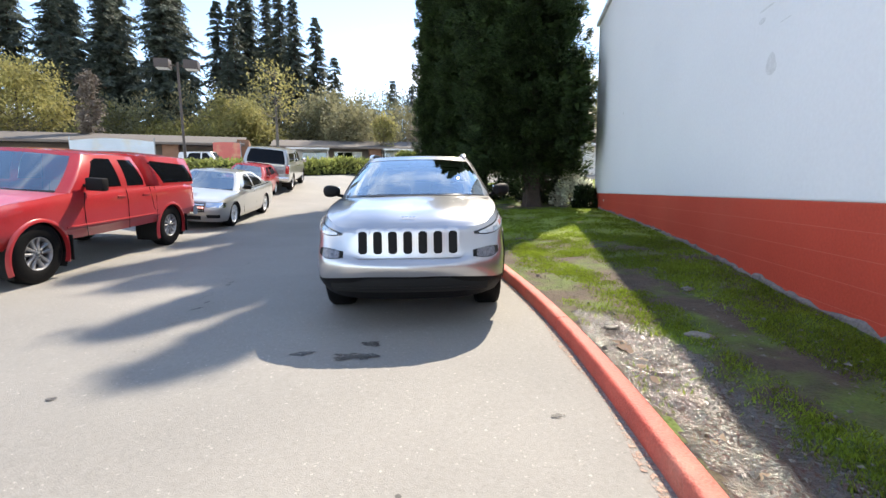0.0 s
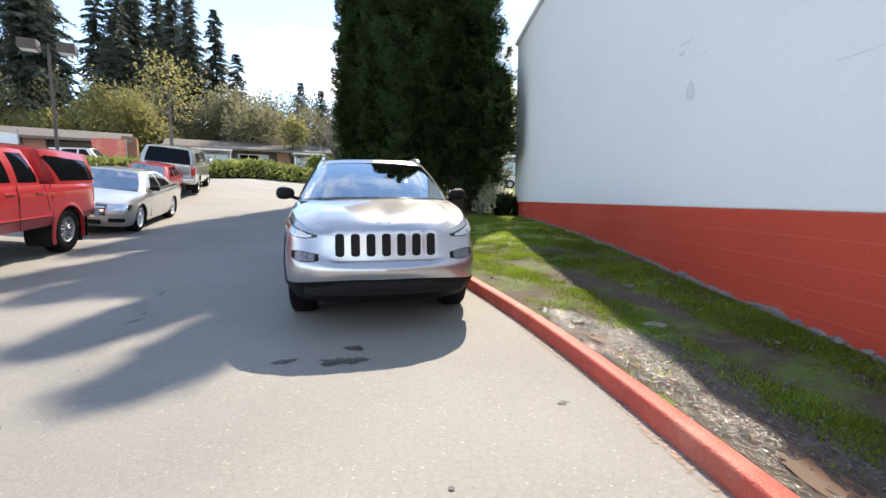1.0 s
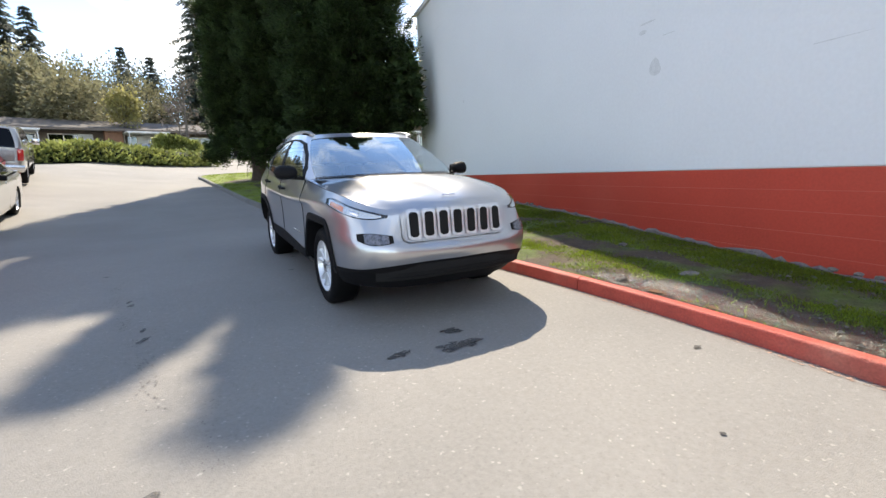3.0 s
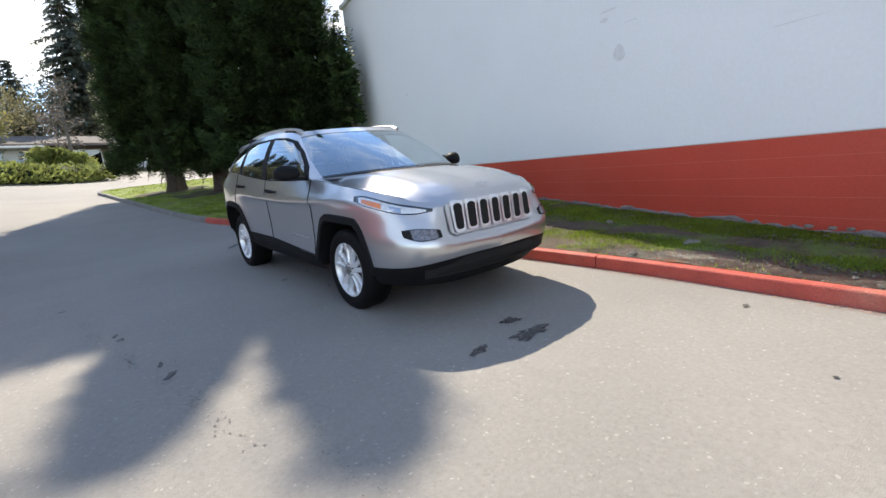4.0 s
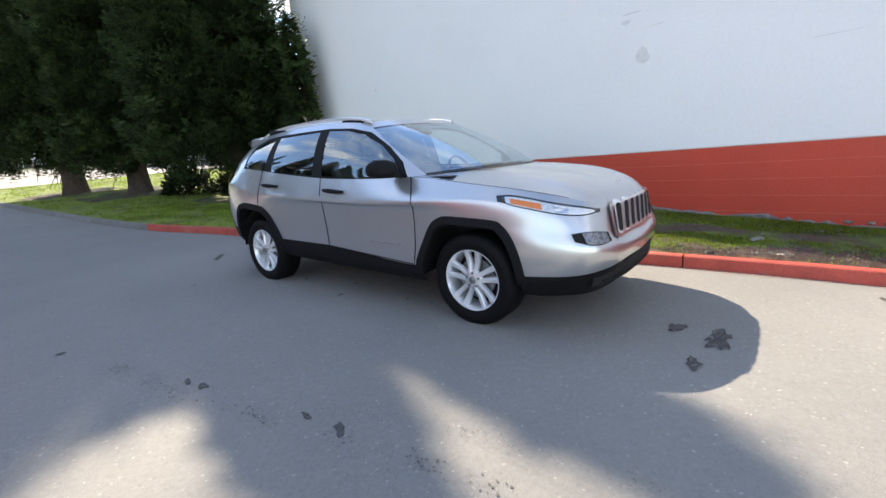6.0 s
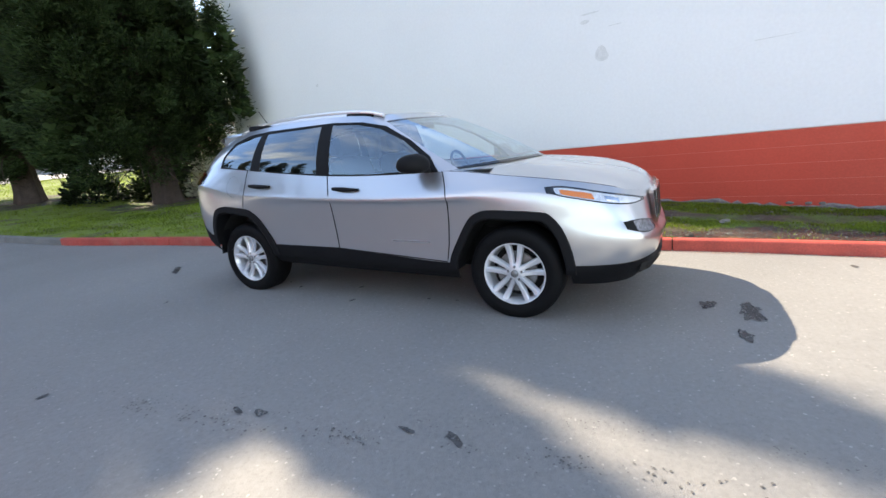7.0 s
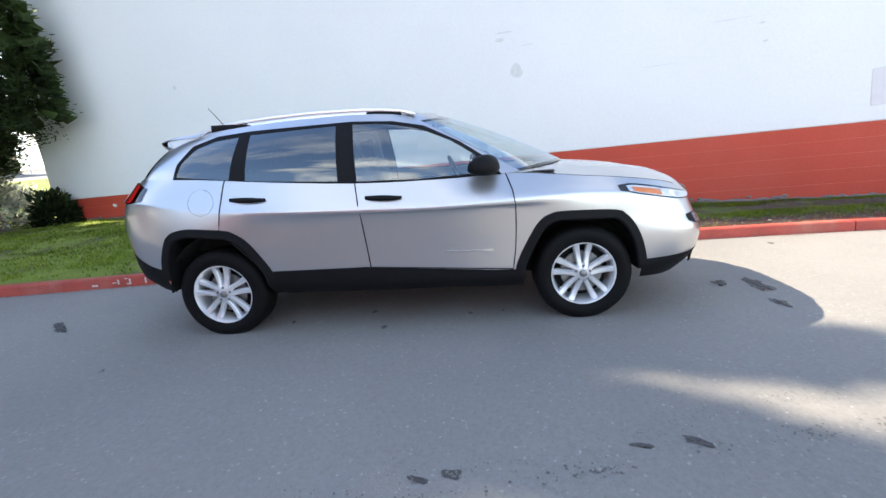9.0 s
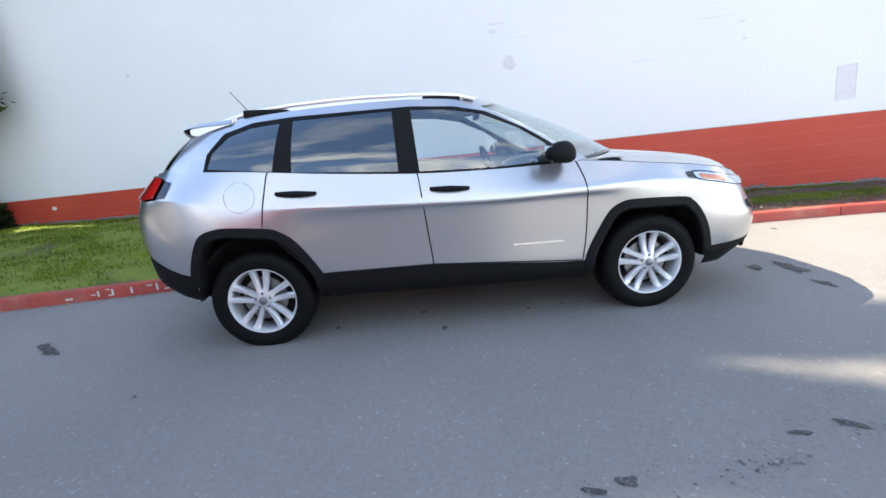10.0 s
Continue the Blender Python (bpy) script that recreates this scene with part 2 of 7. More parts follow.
M_CEDAR = leaf_mat("cedar_leaves", (0.05, 0.08, 0.028), 0.45, 0.4, 1.7, 0.55)
# fir, spring and olive leaves: haze of the distance is mixed into these pale colours
M_FIR = leaf_mat("fir_needles", (0.1, 0.12, 0.098), 0.25, 0.3, 0.3, 0.3)
M_SPRING = leaf_mat("spring_leaves", (0.32, 0.295, 0.115), 0.22, 0.45, 0.35, 0.3)
M_WOOD_FAR = leaf_mat("olive_leaves", (0.23, 0.22, 0.13), 0.22, 0.45, 0.25, 0.35)
M_TWIG = mat("bare_twigs", (0.2, 0.16, 0.13), 0.9, vary=0.3)
M_HEDGE = leaf_mat("hedge_leaves", (0.25, 0.28, 0.085), 0.35, 0.4, 0.8, 0.3)
M_PALE_LEAF = leaf_mat("pale_variegated_leaves", (0.6, 0.62, 0.5), 0.35, 0.3)
M_BUSH = leaf_mat("dark_shrub_leaves", (0.02, 0.035, 0.012), 0.5, 0.2)
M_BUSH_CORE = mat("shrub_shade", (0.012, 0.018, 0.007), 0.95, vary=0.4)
M_ROOF = mat("grey_shingles", (0.12, 0.108, 0.1), 0.9, vary=0.2, scale=1.5, fine=14, bump=0.3, bump_scale=8)
M_BRICK = mat("brown_brick", (0.25, 0.13, 0.08), 0.85, vary=0.25, scale=2, fine=18)
M_FACADE = mat("dark_facade", (0.16, 0.13, 0.11), 0.8, vary=0.2, scale=1, fine=12)
M_TRIM = mat("white_trim", (0.75, 0.75, 0.74), 0.6, vary=0.06)
M_POLE = mat("lamp_pole_brown", (0.07, 0.052, 0.048), 0.6, vary=0.15)

M_SILVER = mat("silver_metallic_paint", (0.53, 0.538, 0.56), 0.28, metal=0.85, coat=1.0, vary=0.015, fine=900)
M_TRIMBLACK = mat("black_plastic_cladding", (0.008, 0.008, 0.009), 0.6, spec=0.14, vary=0.15, fine=300, bump=0.12, bump_scale=400)
M_GLOSSBLACK = mat("gloss_black_trim", (0.01, 0.01, 0.011), 0.12, coat=0.6)
M_CORE = mat("dark_cavity", (0.006, 0.006, 0.006), 0.9)
M_RUBBER = mat("tyre_rubber", (0.005, 0.005, 0.0055), 0.6, spec=0.14, vary=0.25, fine=80, bump=0.2, bump_scale=120)
M_ALLOY = mat("bright_alloy", (0.80, 0.81, 0.83), 0.33, metal=0.6, coat=0.6)
M_BOWL = mat("lamp_bowl", (0.74, 0.76, 0.8), 0.3, metal=0.35, vary=0.4, scale=26, fine=90)
M_STEEL = mat("dull_steel", (0.3, 0.3, 0.3), 0.45, metal=0.9, vary=0.15)
M_FRAME = mat("bright_grille_frame", (0.82, 0.82, 0.84), 0.22, metal=0.35, coat=0.8)
M_CHROME = mat("chrome", (0.82, 0.82, 0.83), 0.09, metal=1.0)
M_SATIN = mat("satin_silver", (0.74, 0.75, 0.77), 0.32, metal=0.8, coat=0.3)
M_GLASS = glass_mat("clear_car_glass", (0.92, 0.96, 0.94), 0.95)
M_WINDSHIELD = glass_mat("windshield_glass", (0.86, 0.95, 0.92), 0.95, 0.36)
M_PRIVACY = glass_mat("privacy_glass", (0.5, 0.52, 0.55), 0.12, 0.16)
M_DARKGLASS = mat("dark_tinted_glass", (0.006, 0.007, 0.009), 0.05, spec=0.16)
M_LENS = glass_mat("lamp_lens", (0.95, 0.96, 0.97), 0.97, 0.05)
M_AMBER = mat("amber_reflector", (0.85, 0.22, 0.02), 0.2, coat=0.8)
M_TAIL = mat("red_tail_lens", (0.55, 0.012, 0.012), 0.12, coat=1.0)
M_REFLECTOR = mat("lamp_reflector", (0.8, 0.8, 0.82), 0.12, metal=1.0)
M_SEAT = mat("black_cloth_seat", (0.022, 0.022, 0.024), 0.85, vary=0.2, fine=200)
M_DASH = mat("dark_dashboard", (0.03, 0.03, 0.032), 0.7, vary=0.1)
M_LINER = mat("grey_headliner", (0.3, 0.29, 0.28), 0.9)
M_REDPAINT = mat("red_paint", (0.42, 0.014, 0.02), 0.32, coat=1.0, vary=0.05, scale=2, fine=30)
M_TRUCKRED = mat("dusty_red_paint", (0.43, 0.016, 0.024), 0.34, coat=0.9, vary=0.1, scale=2, fine=30, second=(0.45, 0.055, 0.055), blend=(0.48, 0.8))
M_DULLALLOY = mat("dull_alloy", (0.36, 0.36, 0.37), 0.42, metal=0.7, vary=0.2)
M_SEDAN = mat("pale_silver_paint", (0.50, 0.495, 0.47), 0.32, metal=0.6, coat=1.0)
M_WHITEPAINT = mat("white_vehicle_paint", (0.72, 0.72, 0.72), 0.25, coat=1.0)
M_BLUEPAINT = mat("blue_grey_paint", (0.2, 0.27, 0.4), 0.3, metal=0.4, coat=1.0)
M_PLATE = mat("plate_white", (0.7, 0.72, 0.75), 0.4)

# ---- mesh helpers ----
def link(name, bm, material, parent=None, smooth=True, label=""):
    me = bpy.data.meshes.new(name)
    bm.to_mesh(me)
    bm.free()
    for m in material if isinstance(material, (list, tuple)) else [material]:
        me.materials.append(m)
    if smooth:
        me.shade_smooth()
        me.set_sharp_from_angle(angle=radians(38))
    ob = new(name, me)
    if parent:
        ob.parent = parent
    if label:
        ob["label"] = label
    return ob


def part(name, bm, material, parent, label="", smooth=True):
    return link(name, bm, material, parent, smooth, label)


def raw(name, verts, faces, material, parent=None, smooth=False, label=""):
    me = bpy.data.meshes.new(name)
    me.from_pydata([tuple(v) for v in verts], [], [tuple(f) for f in faces])
    for m in material if isinstance(material, (list, tuple)) else [material]:
        me.materials.append(m)
    if smooth:
        me.shade_smooth()
    me.update()
    ob = new(name, me)
    if parent:
        ob.parent = parent
    if label:
        ob["label"] = label
    return ob


def thing(name, label, category, group="", m=None):
    ob = tagged(new(name), label, category, group)
    ob.empty_display_size = 0.2
    if m is not None:
        ob.matrix_world = m
    return ob


def box(bm, c, s, bevel=0.0, turn=None):
    """A box of size s round c, its edges rounded by bevel."""
    m = Matrix.Translation(c) @ (turn or Matrix()) @ Matrix.Diagonal((*s, 1))
    r = bmesh.ops.create_cube(bm, size=1, matrix=m)
    if bevel:
        es = {e for v in r["verts"] for e in v.link_edges}
        bmesh.ops.bevel(bm, geom=list(es), offset=bevel, segments=2, affect="EDGES", profile=0.6)
    return bm


def rod(bm, a, b, r1, r2=None, sides=8):
    a, b = Vector(a), Vector(b)
    d = b - a
    m = Matrix.Translation((a + b) / 2) @ d.to_track_quat("Z", "Y").to_matrix().to_4x4()
    bmesh.ops.create_cone(bm, cap_ends=True, segments=sides, radius1=r1, radius2=r1 if r2 is None else r2, depth=d.length, matrix=m)
    return bm


def lathe(bm, profile, sides=40, m=Matrix(), close=False):
    """Turns a profile of (radius, height) about the local z axis."""
    rings = [[bm.verts.new(m @ Vector((r * math.cos(2 * math.pi * k / sides), r * math.sin(2 * math.pi * k / sides), h))) for k in range(sides)] for r, h in profile]
    for i in range(len(rings) - 1 + close):
        a, b = rings[i], rings[(i + 1) % len(rings)]
        for k in range(sides):
            bm.faces.new((a[k], a[(k + 1) % sides], b[(k + 1) % sides], b[k]))
    return bm


def catmull(p, u):
    """The point at the running index u on a curve through p."""
    i = min(int(u), len(p) - 2)
    t = u - i
    a = p[i - 1] if i > 0 else 2 * p[0] - p[1]
    b, c = p[i], p[i + 1]
    d = p[i + 2] if i + 2 < len(p) else 2 * p[-1] - p[-2]
    return 0.5 * (2 * b + (c - a) * t + (2 * a - 5 * b + 4 * c - d) * t * t + (3 * b - a - 3 * c + d) * t ** 3)


def tube(bm, pts, w, h, caps=True):
    """A rounded bar of width w (across, in y) and height h along pts."""
    prof = [(math.copysign(abs(math.cos(a)) ** 0.6, math.cos(a)) * w / 2, math.copysign(abs(math.sin(a)) ** 0.6, math.sin(a)) * h / 2) for a in np.linspace(0, 2 * math.pi, 13)[:-1]]
    rings = []
    pts = [Vector(p) for p in pts]
    for i, p in enumerate(pts):
        d = (pts[min(i + 1, len(pts) - 1)] - pts[max(i - 1, 0)]).normalized()
        side = d.cross(Vector((0, 0, 1)))
        side = side.normalized() if side.length > 1e-4 else Vector((0, 1, 0))
        up = side.cross(d)
        rings.append([bm.verts.new(p + side * a + up * b) for a, b in prof])
    for a, b in zip(rings, rings[1:]):
        for k in range(12):
            bm.faces.new((a[k], a[(k + 1) % 12], b[(k + 1) % 12], b[k]))
    if caps:
        bm.faces.new(rings[0][::-1])
        bm.faces.new(rings[-1])
    bmesh.ops.recalc_face_normals(bm, faces=bm.faces)
    return bm


def grid_patch(rows, side=1):
    """A skin over rows of points."""
    bm = bmesh.new()
    g = [[bm.verts.new((p[0], side * p[1], p[2])) for p in r] for r in rows]
    for a, b in zip(g, g[1:]):
        for i in range(len(a) - 1):
            q = [a[i], a[i + 1], b[i + 1], b[i]]
            bm.faces.new(q if side > 0 else q[::-1])
    bmesh.ops.recalc_face_normals(bm, faces=bm.faces)
    return bm


def spline(points, n):
    """n points on a Catmull-Rom curve through the given points, even in index."""
    p = np.array(points, float)
    p = np.vstack([2 * p[0] - p[1], p, 2 * p[-1] - p[-2]])
    out = []
    for u in np.linspace(0, len(points) - 1, n):
        i = min(int(u), len(points) - 2)
        t = u - i
        a, b, c, d = p[i:i + 4]
        out.append(0.5 * (2 * b + (c - a) * t + (2 * a - 5 * b + 4 * c - d) * t * t + (3 * b - a - 3 * c + d) * t ** 3))
    return np.array(out)


def smooth_of(xs, ys):
    """A function that glides through the given values."""
    xs, ys = np.array(xs, float), np.array(ys, float)
    m = np.gradient(ys, xs)

    def f(x):
        x = min(max(x, xs[0]), xs[-1])
        i = min(max(int(np.searchsorted(xs, x)) - 1, 0), len(xs) - 2)
        h = xs[i + 1] - xs[i]
        t = (x - xs[i]) / h
        return float((2 * t**3 - 3 * t * t + 1) * ys[i] + (t**3 - 2 * t * t + t) * h * m[i] + (3 * t * t - 2 * t**3) * ys[i + 1] + (t**3 - t * t) * h * m[i + 1])
    return f


def kites(centres, outs, size, droop=0.4, width=0.55, rng=None, fold=0.15):
    """Small pointed leaf sprays: one folded kite each, growing along outs from the centres."""
    rng = rng or np.random.default_rng(1)
    c, o = np.asarray(centres, float), np.asarray(outs, float)
    o = o / (np.linalg.norm(o, axis=1, keepdims=True) + 1e-9)
    o = o + rng.normal(0, 0.35, o.shape)
    o[:, 2] -= droop
    o /= np.linalg.norm(o, axis=1, keepdims=True) + 1e-9
    side = np.cross(o, np.array([0, 0, 1.0]) + rng.normal(0, 0.5, o.shape))
    side /= np.linalg.norm(side, axis=1, keepdims=True) + 1e-9
    up = np.cross(side, o)
    s = np.asarray(size, float) * rng.uniform(0.7, 1.3, len(c))
    s = s[:, None]
    v = np.stack([c, c + o * s * 0.5 + side * s * width * 0.5 - up * s * fold, c + o * s, c + o * s * 0.5 - side * s * width * 0.5 - up * s * fold], 1).reshape(-1, 3)
    i = np.arange(len(c)) * 4
    f = np.concatenate([np.stack([i, i + 1, i + 2], 1), np.stack([i, i + 2, i + 3], 1)])
    return v, f


def leaf_part(name, v, f, material, parent, label=""):
    me = bpy.data.meshes.new(name)
    me.vertices.add(len(v))
    me.vertices.foreach_set("co", np.asarray(v, np.float32).ravel())
    me.loops.add(len(f) * 3)
    me.loops.foreach_set("vertex_index", np.asarray(f, np.int32).ravel())
    me.polygons.add(len(f))
    me.polygons.foreach_set("loop_start", np.arange(len(f), dtype=np.int32) * 3)
    me.materials.append(material)
    me.update(calc_edges=True)
    ob = new(name, me)
    ob.parent = parent
    if label:
        ob["label"] = label
    return ob


# ---- the lie of the land: asphalt that rises away from the camera and to the left ----
def land(x, y):
    yy = min(y, 62.0)
    z = 0.025 * yy + 0.0015 * max(0.0, min(yy, 20.0) - 4) ** 2 + (0.048 * (yy - 20) if yy > 20 else 0.0)
    d = max(0.0, min(-x, 34.0) - 3)
    return z + (0.0109 * d * d if d < 9 else 0.883 + 0.02 * (d - 9))


def sheet(name, xs, ys, height, material, label, kind="structure", category=""):
    verts = [(x, y, height(x, y)) for y in ys for x in xs]
    w = len(xs)
    faces = [(j * w + i, j * w + i + 1, (j + 1) * w + i + 1, (j + 1) * w + i) for j in range(len(ys) - 1) for i in range(w - 1)]
    return tagged(raw(name, verts, faces, material, smooth=True), label, category or name, kind=kind)


def steps(*runs):
    return sorted({round(float(v), 3) for a, b, s in runs for v in np.arange(a, b + s / 2, s)})


sheet("ground", steps((-900, -60, 60), (-60, 60, 6), (60, 900, 60)), steps((-300, -30, 30), (-30, 90, 6), (90, 1400, 80)),
      lambda x, y: land(x, y) - 0.12, M_EARTH, "grassy ground that rises gently to the woods")
sheet("road", steps((-48, -12, 1.5), (-12, 3, 0.5), (3, 30, 3)), steps((-30, -4, 2), (-4, 16, 0.5), (16, 52, 1.5)),
      lambda x, y: land(x, y) + 0.006 * noise.noise((x * 0.8, y * 0.8, 0)), M_ASPHALT, "worn grey asphalt of a sloping parking lot")

# kerb line: x of the kerb's foot along y
KERB = [(1.25, -7.0), (1.17, -4.9), (1.08, -2.0), (0.98, -0.4), (0.861, 1.42), (0.476, 3.815), (-0.15, 6.16), (-0.93, 8.5), (-1.72, 10.78), (-2.52, 12.75), (-3.2, 15.1), (-3.8, 17.5), (-4.45, 19.9), (-5.1, 22.2), (-5.75, 24.5)]
ks = spline(KERB, 400)
kerb_x = lambda y: float(np.interp(y, ks[:, 1], ks[:, 0]))
ISLE = spline([(-5.75, 24.5), (-6.15, 26.0), (-5.9, 27.3), (-4.7, 28.6), (-2.0, 30.0), (3.0, 31.2), (12.0, 32.0), (26.0, 32.4)], 60)
WALL_X, WALL_END, WALL_TOP, RED_TOP = 2.594, 15.6, 6.4, 1.15
foot_z = smooth_of([-12, -1, 0, 1.7, 2.7, 3.8, 4.9, 6.3, 10.5, 12, 15, 18], [0.05, 0.18, 0.2, 0.24, 0.27, 0.34, 0.4, 0.5, 0.67, 0.71, 0.76, 0.8])


def verge_left(y):
    if y <= 24.5:
        return kerb_x(y)
    return float(np.interp(y, ISLE[5:, 1], ISLE[5:, 0])) if y > 26.0 else float(np.interp(y, [24.5, 26.0], [-5.75, -6.15]))


def muddy(x, y):
    """How bare and muddy the verge is: 1 in the wheel-worn strip behind the kerb near the camera."""
    d = x - kerb_x(y)
    a = max(0.0, 1 - abs(d - 0.42) / 0.42) * max(0.0, min(1.0, (4.3 - y) / 0.8))
    return min(1.0, 1.5 * a)


def verge_z(x, y):
    l = verge_left(y) + 0.105
    r = WALL_X if y < 17 else WALL_X + (y - 17) * 2
    f = min(max((x - l) / max(r - l, 0.5), 0), 1)
    lo = land(l, y) + 0.105
    if y < 17:
        z = lo + (max(foot_z(y) - .085, lo) - lo) * (f * f * (3 - 2 * f))
    else:
        z = lo + 0.18 * math.sin(math.pi * min(f * 1.5, 1.0)) * min(1, (y - 17) / 3)
    n = 0.018 * noise.noise((x * 2.3, y * 2.3, 1)) + 0.008 * noise.noise((x * 9, y * 9, 4))
    w = muddy(x, y)
    return z + n * min(1.0, (x - l) * 4 + 0.2) - 0.035 * w + w * (0.014 * noise.noise((x * 11, y * 11, 9)) + 0.014 * noise.noise((x * 27, y * 27, 3)))


def verge_mesh():
    verts, faces = [], []
    ys = steps((-8, -1, 0.5), (-1, 4.5, 0.035), (4.5, 6, 0.07), (6, 18, 0.3), (18, 32, 0.6))
    n = 58
    for y in ys:
        l = verge_left(y) + 0.095
        r = WALL_X if y < WALL_END else 26.0
        r = max(r, l + 0.1)
        for i in range(n + 1):
            f = i / n
            x = l + (r - l) * (f if y < WALL_END else f ** 1.8)
            verts.append((x, y, verge_z(x, y)))
    w = n + 1
    for j in range(len(ys) - 1):
        for i in range(n):
            faces.append((j * w + i, j * w + i + 1, (j + 1) * w + i + 1, (j + 1) * w + i))
    return verts, faces


VERGE = tagged(raw("verge", *verge_mesh(), [M_SOIL, M_MUD, M_LAWN], smooth=True), "patchy grass verge of damp soil between kerb and wall", "verge", kind="structure")

for face in VERGE.data.polygons:
    c = face.center
    if c.y < 4.6 and muddy(c.x, c.y) + .35 * noise.noise((c.x * 5, c.y * 5, 2)) > .42:
        face.material_index = 1
    elif c.y > 8.0 + 1.5 * noise.noise((c.x, c.y, 3)):
        face.material_index = 2


# ---- the white and red building ----
def wall_of_building():
    wall = thing("wall_east", "tall windowless wall, white above a red base", "wall")
    wall["kind"] = "structure"
    bm = bmesh.new()
    y0, y1 = -14.0, WALL_END
    box(bm, (WALL_X + 9, (y0 + y1) / 2, (RED_TOP + WALL_TOP) / 2), (18, y1 - y0, WALL_TOP - RED_TOP), 0.02)
    part("upper_wall", bm, M_WALL_WHITE, wall, "white painted masonry", False)
    # red courses of block with recessed joints between them
    z = RED_TOP - 0.004
    for k in range(6):
        lo = z - 0.203
        bm = bmesh.new()
        box(bm, (WALL_X + 9.002, (y0 + y1) / 2, (z + lo) / 2), (18, y1 - y0, z - lo - 0.004), 0.0015)
        part("block_course", bm, M_WALL_RED, wall, "course of red painted block", False)
        z = lo
    bm = bmesh.new()
    box(bm, (WALL_X + 9.004, (y0 + y1) / 2, 0.55), (18, y1 - y0 - 0.01, 1.2))
    part("mortar", bm, mat("red_mortar", (0.60, 0.14, 0.10), 0.7, vary=0.12), wall)
    bm = bmesh.new()
    box(bm, (WALL_X + 9.0, (y0 + y1) / 2, WALL_TOP + 0.06), (18.16, y1 - y0 + 0.16, 0.12), 0.015)
    part("coping", bm, M_TRIM, wall, "white coping along the roof edge", False)
    # crumbling footing showing along the ground
    bm = bmesh.new()
    ys = np.arange(-8, WALL_END, 0.07)
    rows = []
    for y in ys:
        h = foot_z(y) + 0.0 + 0.05 * noise.noise((y * 2.3, 0, 2)) + 0.045 * noise.noise((y * 11, 3, 2)) + 0.02 * noise.noise((y * 31, 1, 2)) - .042
        d = 0.018 + 0.026 * noise.noise((y * 5, 7, 1))
        rows.append([bm.verts.new((WALL_X - d - 0.03, y, h - 0.2)), bm.verts.new((WALL_X - d, y, h - 0.03)), bm.verts.new((WALL_X + 0.01, y, h))])
    for a, b in zip(rows, rows[1:]):
        for i in range(2):
            bm.faces.new((a[i], b[i], b[i + 1], a[i + 1]))
    part("footing", bm, M_FOOTING, wall, "rough grey footing, paint flaking off", smooth=False)
    return wall


wall_of_building()

# ---- kerb: cast lengths of 2.44 m with open joints, red by the wall, bare beyond ----
def kerb_piece(p, q, material, parent, name="kerb_stone"):
    """One cast length that follows the kerb line from y=p to y=q."""
    bm = bmesh.new()
    rows = []
    n = 9
    for i in range(n):
        y = p + 0.006 + (q - p - 0.012) * i / (n - 1)
        x = verge_left(y)
        t = (verge_left(y + .05) - verge_left(y - .05)) / .1
        nx, ny = Vector((1, -t)).normalized()
        z = land(x, y)
        j = 0.003 * noise.noise((x * 3, y * 3, 5))
        prof = ((0.0, -0.08), (0.005, 0.094 + j), (0.009, 0.108 + j), (0.018, 0.117 + j), (0.034, 0.120 + j), (0.094, 0.121 - j), (0.108, 0.116), (0.115, 0.10), (0.117, -0.05))
        rows.append([bm.verts.new((x + nx * a, y + ny * a, z + b)) for a, b in prof])
    for a, b in zip(rows, rows[1:]):
        for i in range(len(a) - 1):
            bm.faces.new((a[i], a[i + 1], b[i + 1], b[i]))
    bm.faces.new(rows[0])
    bm.faces.new(rows[-1][::-1])
    bmesh.ops.recalc_face_normals(bm, faces=bm.faces)
    return part(name, bm, material, parent)


kerb = thing("kerb", "cast concrete kerb, painted red along the wall", "kerb")
kerb["kind"] = "structure"
joints = [-5.9, -3.46, -1.02, 1.42, 3.815, 6.16, 8.5, 10.6, 12.75, 15.1, 17.5, 19.9, 22.2, 24.5]
for p, q in zip(joints, joints[1:]):
    kerb_piece(p, q, M_KERB_RED if q < 12.8 else M_KERB_GREY, kerb)
bm = bmesh.new()
isle = [np.array((*p, land(*p))) for p in ISLE]
tube(bm, [(x + .05, y, z + .02) for x, y, z in isle], .15, .2)
part("island_kerb", bm, M_KERB_GREY, kerb, "bare grey kerb round the island's tip")
# old paint and washed grit on the asphalt along the kerb's foot
M_GUTTER = worn_film(mat("gutter_grit", (0.40, 0.27, 0.21), 0.85, vary=0.4, scale=12, fine=80), 32, (0.46, 0.62))
verts, faces = [], []
for k, y in enumerate(np.arange(-4.0, 12.7, 0.1)):
    wide = .06 + .035 * noise.noise((y * 1.3, 2, 5)) + .02 * noise.noise((y * 6, 1, 5))
    verts += [(kerb_x(y) - q, y, land(kerb_x(y) - q, y) + .006 * noise.noise(((kerb_x(y) - q) * .8, y * .8, 0)) + .0045) for q in (wide, wide * .5, .003)]
    if k:
        a = 3 * k
        faces += [(a - 3, a - 2, a + 1, a), (a - 2, a - 1, a + 2, a + 1)]
tagged(raw("gutter_grit", verts, faces, M_GUTTER), "flaked red paint and pale grit along the kerb", "grit", kind="stuff")

